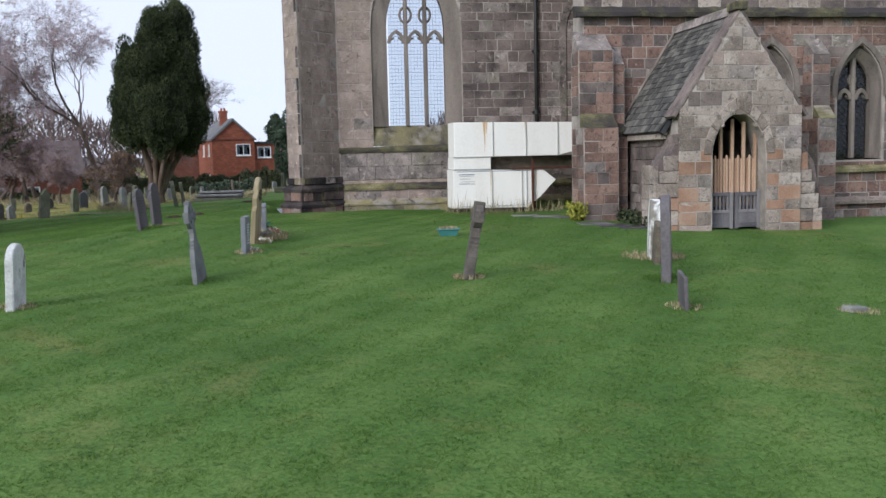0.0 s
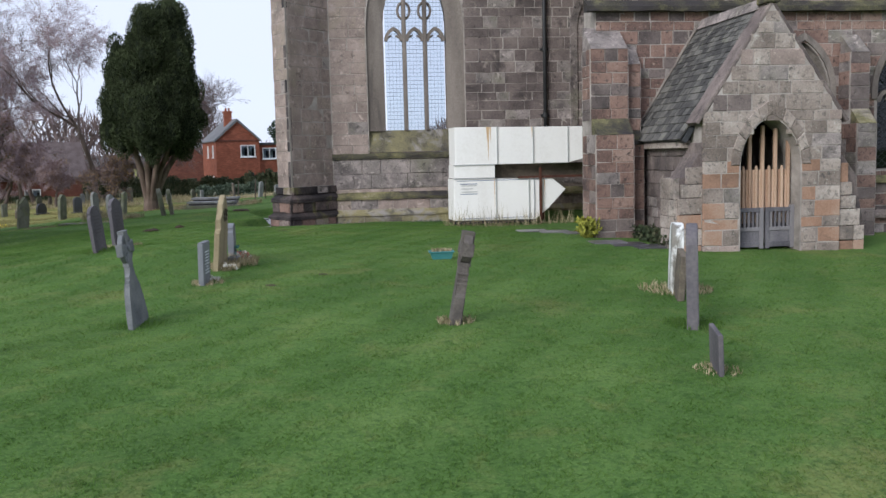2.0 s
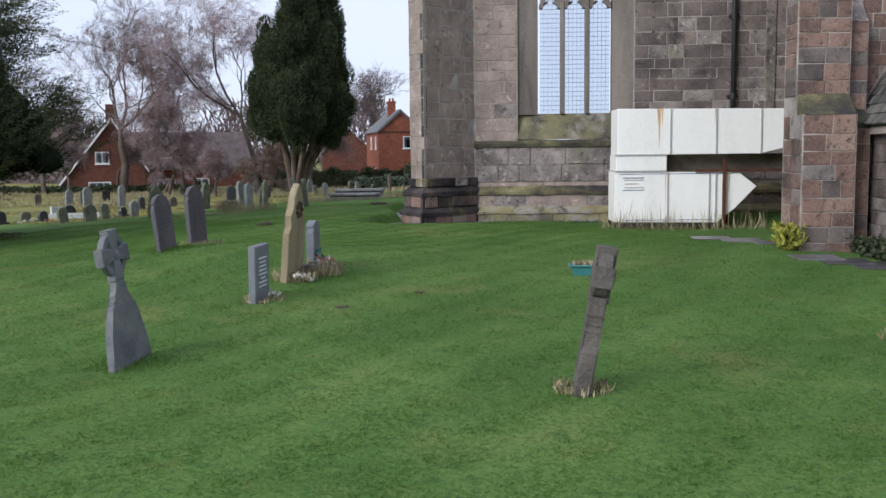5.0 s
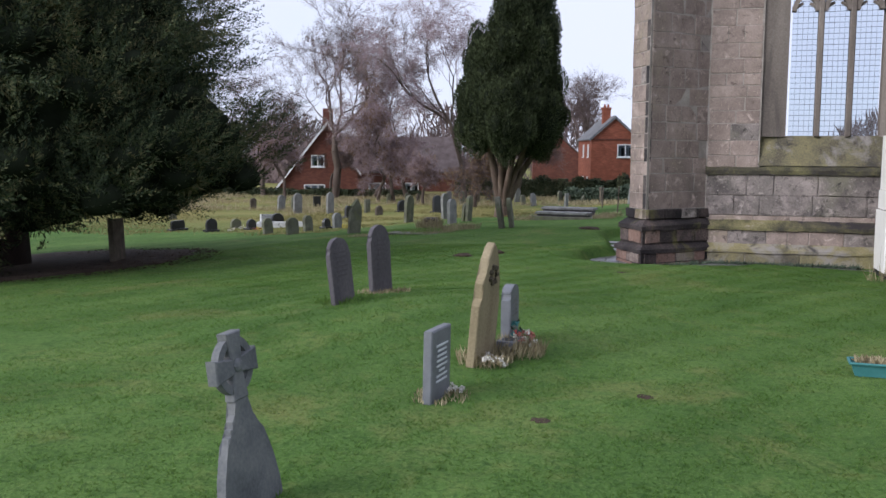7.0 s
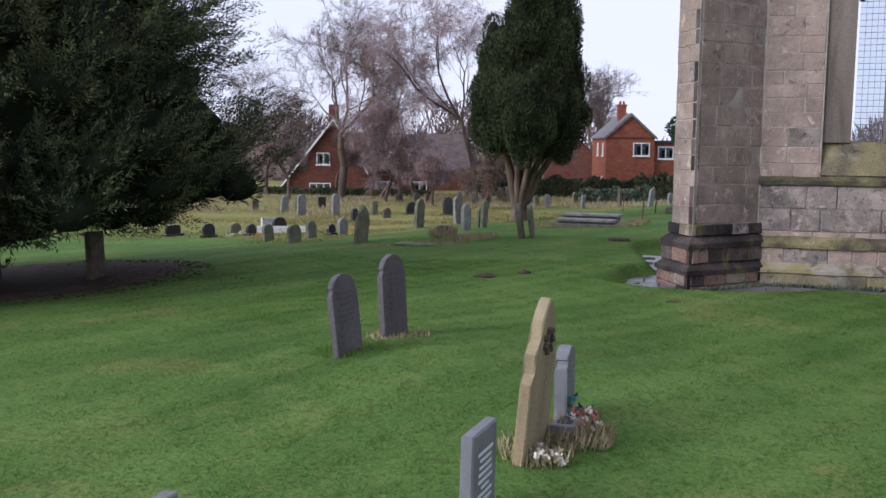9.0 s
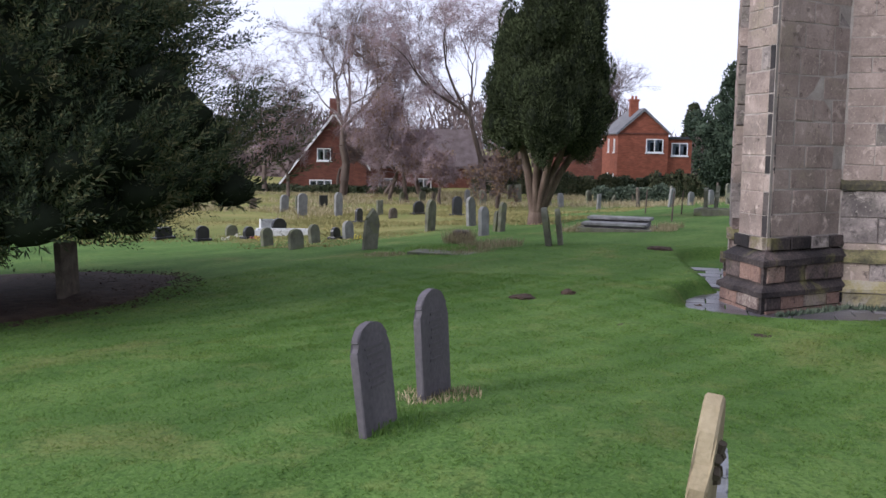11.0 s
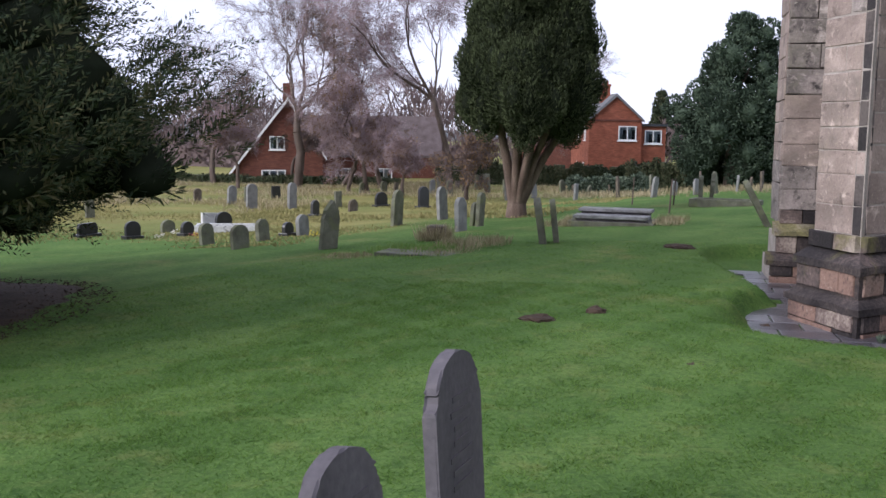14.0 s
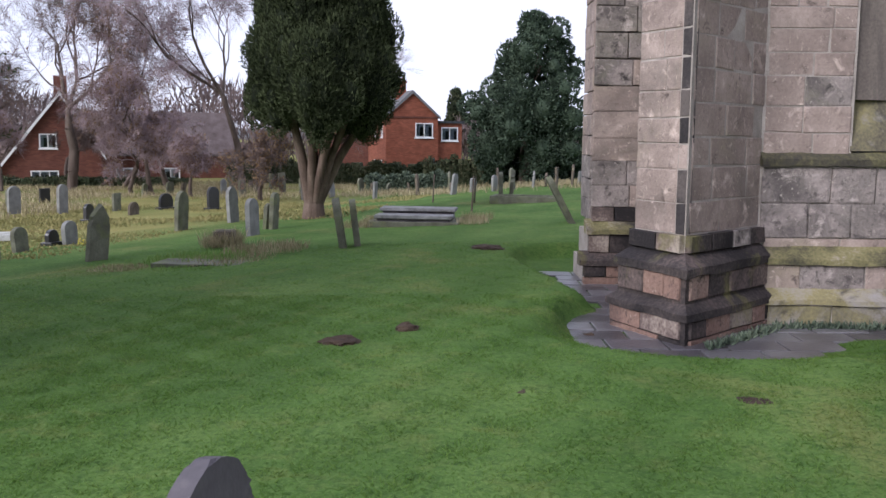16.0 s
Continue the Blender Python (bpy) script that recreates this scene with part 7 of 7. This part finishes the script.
rough_grass("rough_grass", -30, -4, 56, 69, 22000, 0.4, 41, "tall dry grass among the far graves")
rough_grass("rough_grass", -44, -24, 44, 62, 26000, 0.3, 42, "tall dry grass in the lower churchyard")
rough_grass("rough_grass", -24, -12, 42, 57, 26000, 0.12, 43, "yellowed thin grass in the lower churchyard", M_DRYGRASS, 0.022)
rough_grass("rough_grass", -42, -15.5, 33, 50, 70000, 0.08, 44, "yellowed thin grass in the lower churchyard", M_DRYGRASS, 0.022)


# ---- houses ----
def house_window(parent, m, w, h, panes=2):
    win = new("window")
    win.parent = parent
    win.matrix_basis = m
    bm = bmesh.new()
    for x0, x1, z0, z1 in ((-w / 2, w / 2, 0, 0.07), (-w / 2, w / 2, h - 0.07, h), (-w / 2, -w / 2 + 0.07, 0.07, h - 0.07), (w / 2 - 0.07, w / 2, 0.07, h - 0.07)):
        box(bm, x0, x1, -0.05, 0.03, z0, z1)
    for i in range(1, panes):
        x = -w / 2 + w * i / panes
        box(bm, x - 0.03, x + 0.03, -0.04, 0.03, 0.07, h - 0.07)
    part("window_frame", bm, M_UPVC, win, "white window frame")
    for i in range(panes):
        bm = bmesh.new()
        x0, x1 = -w / 2 + w * i / panes + 0.04, -w / 2 + w * (i + 1) / panes - 0.04
        box(bm, x0, x1, -0.012, -0.006, 0.07, h - 0.07)
        part("pane", bm, M_PANE, win)
        # Dark sheet on the uncut wall, put in for the room's shade.
        bm = bmesh.new()
        box(bm, x0, x1, -0.003, 0.02, 0.07, h - 0.07)
        part("room_shade", bm, M_ROOM, win)
        bm = bmesh.new()
        box(bm, x0, x1 - (x1 - x0) * 0.5, -0.005, 0.0, 0.07, h - 0.07)
        box(bm, x1 - (x1 - x0) * 0.5, x1, -0.005, 0.0, h * 0.72, h - 0.07)
        part("curtain", bm, M_CURTAIN, win)
    bm = bmesh.new()
    box(bm, -w / 2 - 0.06, w / 2 + 0.06, -0.1, 0.02, -0.07, 0.0)
    part("window_sill", bm, M_UPVC, win)
    return win


def brick_house():
    m = pose(-18.5, 75.4, 0, 0, 0, 25)
    ob = thing("brick_house", m, "red-brick two-storey house with a slate roof", "house")
    W, L, E, A, B = 3.5, 6.0, 3.87, 5.45, -0.6
    bm = bmesh.new()
    prism(bm, [(0, B), (W, B), (W, E), (W / 2, A), (0, E)], 0, L)
    part("wall", bm, M_BRICK, ob)
    bm = bmesh.new()
    box(bm, -0.03, W + 0.03, -0.05, 0.0, E - 0.12, E)
    part("brick_band", bm, M_COTTAGE, ob)
    for s in (-1, 1):
        bm = bmesh.new()
        xe, xr = (W / 2 + s * (W / 2 + 0.15)), W / 2
        ze = E - 0.12
        prism(bm, [(xe, ze), (xr, A + 0.02), (xr, A + 0.12), (xe, ze + 0.1)], -0.12, L + 0.1)
        part("roof", bm, M_TILE, ob, "grey slate roof slope")
        bm = bmesh.new()
        prism(bm, [(xe, ze - 0.08), (xr, A - 0.1), (xr, A + 0.02), (xe, ze + 0.06)], -0.16, -0.1)
        part("bargeboard", bm, M_TILE, ob)
    chim = new("chimney")
    chim.parent = ob
    bm = bmesh.new()
    box(bm, W / 2 - 0.62, W / 2 - 0.05, 1.6, 2.2, 4.8, 6.1)
    box(bm, W / 2 - 0.67, W / 2, 1.55, 2.25, 6.1, 6.25)
    part("shaft", bm, M_BRICK, chim)
    for dx in (-0.45, -0.2):
        bm = bmesh.new()
        rod(bm, (W / 2 + dx, 1.9, 6.25), (W / 2 + dx, 1.9, 6.5), 0.09, 0.08, 8)
        part("chimney_pot", bm, M_BRICK, chim)
    house_window(ob, pose(2.55, 0.0, 2.5), 1.2, 0.95, 2)
    for y, z in ((1.2, 2.5), (3.4, 2.5), (1.4, 0.3), (3.4, 0.3)):
        house_window(ob, pose(0.0, y, z, 0, 0, -90), 0.42, 0.95 if z > 1 else 0.7, 1)
    bm = bmesh.new()
    box(bm, W, W + 1.75, 0.4, 3.4, B, 3.45)
    part("extension", bm, M_BRICK, ob)
    bm = bmesh.new()
    box(bm, W, W + 1.95, 0.25, 3.5, 3.45, 3.62)
    part("flat_roof", bm, M_LEAD, ob)
    house_window(ob, pose(W + 0.9, 0.4, 2.3), 1.15, 0.9, 2)
    return ob


brick_house()
wing = thing("outbuilding", pose(-26.0, 84.0, 0, 0, 0, 20), "low brick outbuilding with a tiled roof behind the trees", "house")
bm = bmesh.new()
prism(bm, [(0, -0.5), (4.5, -0.5), (4.5, 2.2), (2.25, 4.2), (0, 2.2)], 0, 5)
part("wall", bm, M_COTTAGE, wing)
for s in (-1, 1):
    bm = bmesh.new()
    xe = 2.25 + s * 2.4
    prism(bm, [(xe, 2.1), (2.25, 4.25), (2.25, 4.35), (xe, 2.2)], -0.15, 5.15)
    part("roof", bm, M_DARKTILE, wing)


def cottage():
    ob = thing("brick_cottage", pose(-37.5, 69.0, 0, 0, 0, 31.6), "dark red-brick cottage with a steep gable and white bargeboards", "house")
    B = -1.3
    bm = bmesh.new()
    prism(bm, [(-3.7, B), (2.3, B), (2.3, 1.3), (0, 4.9), (-3.7, 0.1)], 0, 7)
    part("wall", bm, M_COTTAGE, ob)
    for (xe, ze) in ((-3.95, -0.15), (2.55, 1.0)):
        bm = bmesh.new()
        prism(bm, [(xe, ze), (0, 5.0), (0, 5.14), (xe, ze + 0.16)], -0.2, 7.2)
        part("roof", bm, M_DARKTILE, ob)
        bm = bmesh.new()
        prism(bm, [(xe, ze - 0.1), (0, 4.85), (0, 5.1), (xe, ze + 0.12)], -0.28, -0.2)
        part("bargeboard", bm, M_UPVC, ob, "white painted bargeboard")
    bm = bmesh.new()
    box(bm, -0.35, 0.45, 3.0, 3.7, 4.4, 6.2)
    part("chimney", bm, M_COTTAGE, ob)
    bm = bmesh.new()
    prism(bm, [(2.3, B), (10.5, B), (10.5, 1.2), (2.3, 1.2)], 1.6, 6)
    part("wing_wall", bm, M_COTTAGE, ob)
    bm = bmesh.new()
    v = [bm.verts.new(p) for p in ((1.8, 1.3, 1.1), (10.8, 1.3, 1.1), (10.8, 4, 3.9), (1.0, 4, 3.9), (1.8, 1.3, 1.25), (10.8, 1.3, 1.25), (10.8, 4, 4.05), (1.0, 4, 4.05))]
    for q in ((0, 1, 2, 3), (4, 5, 6, 7), (0, 1, 5, 4), (1, 2, 6, 5), (2, 3, 7, 6), (3, 0, 4, 7)):
        bm.faces.new([v[i] for i in q])
    part("roof", bm, M_DARKTILE, ob)
    for x, z, w, h, y in ((-0.75, 1.6, 1.0, 0.9, 0), (-1.0, -0.75, 1.6, 1.0, 0), (3.9, -0.6, 1.4, 0.95, 1.6), (6.6, -0.6, 1.2, 0.95, 1.6), (4.0, 2.0, 0.9, 0.8, 1.9)):
        house_window(ob, pose(x, y, z), w, h, 3 if w > 1.3 else 2)
    return ob


cottage()
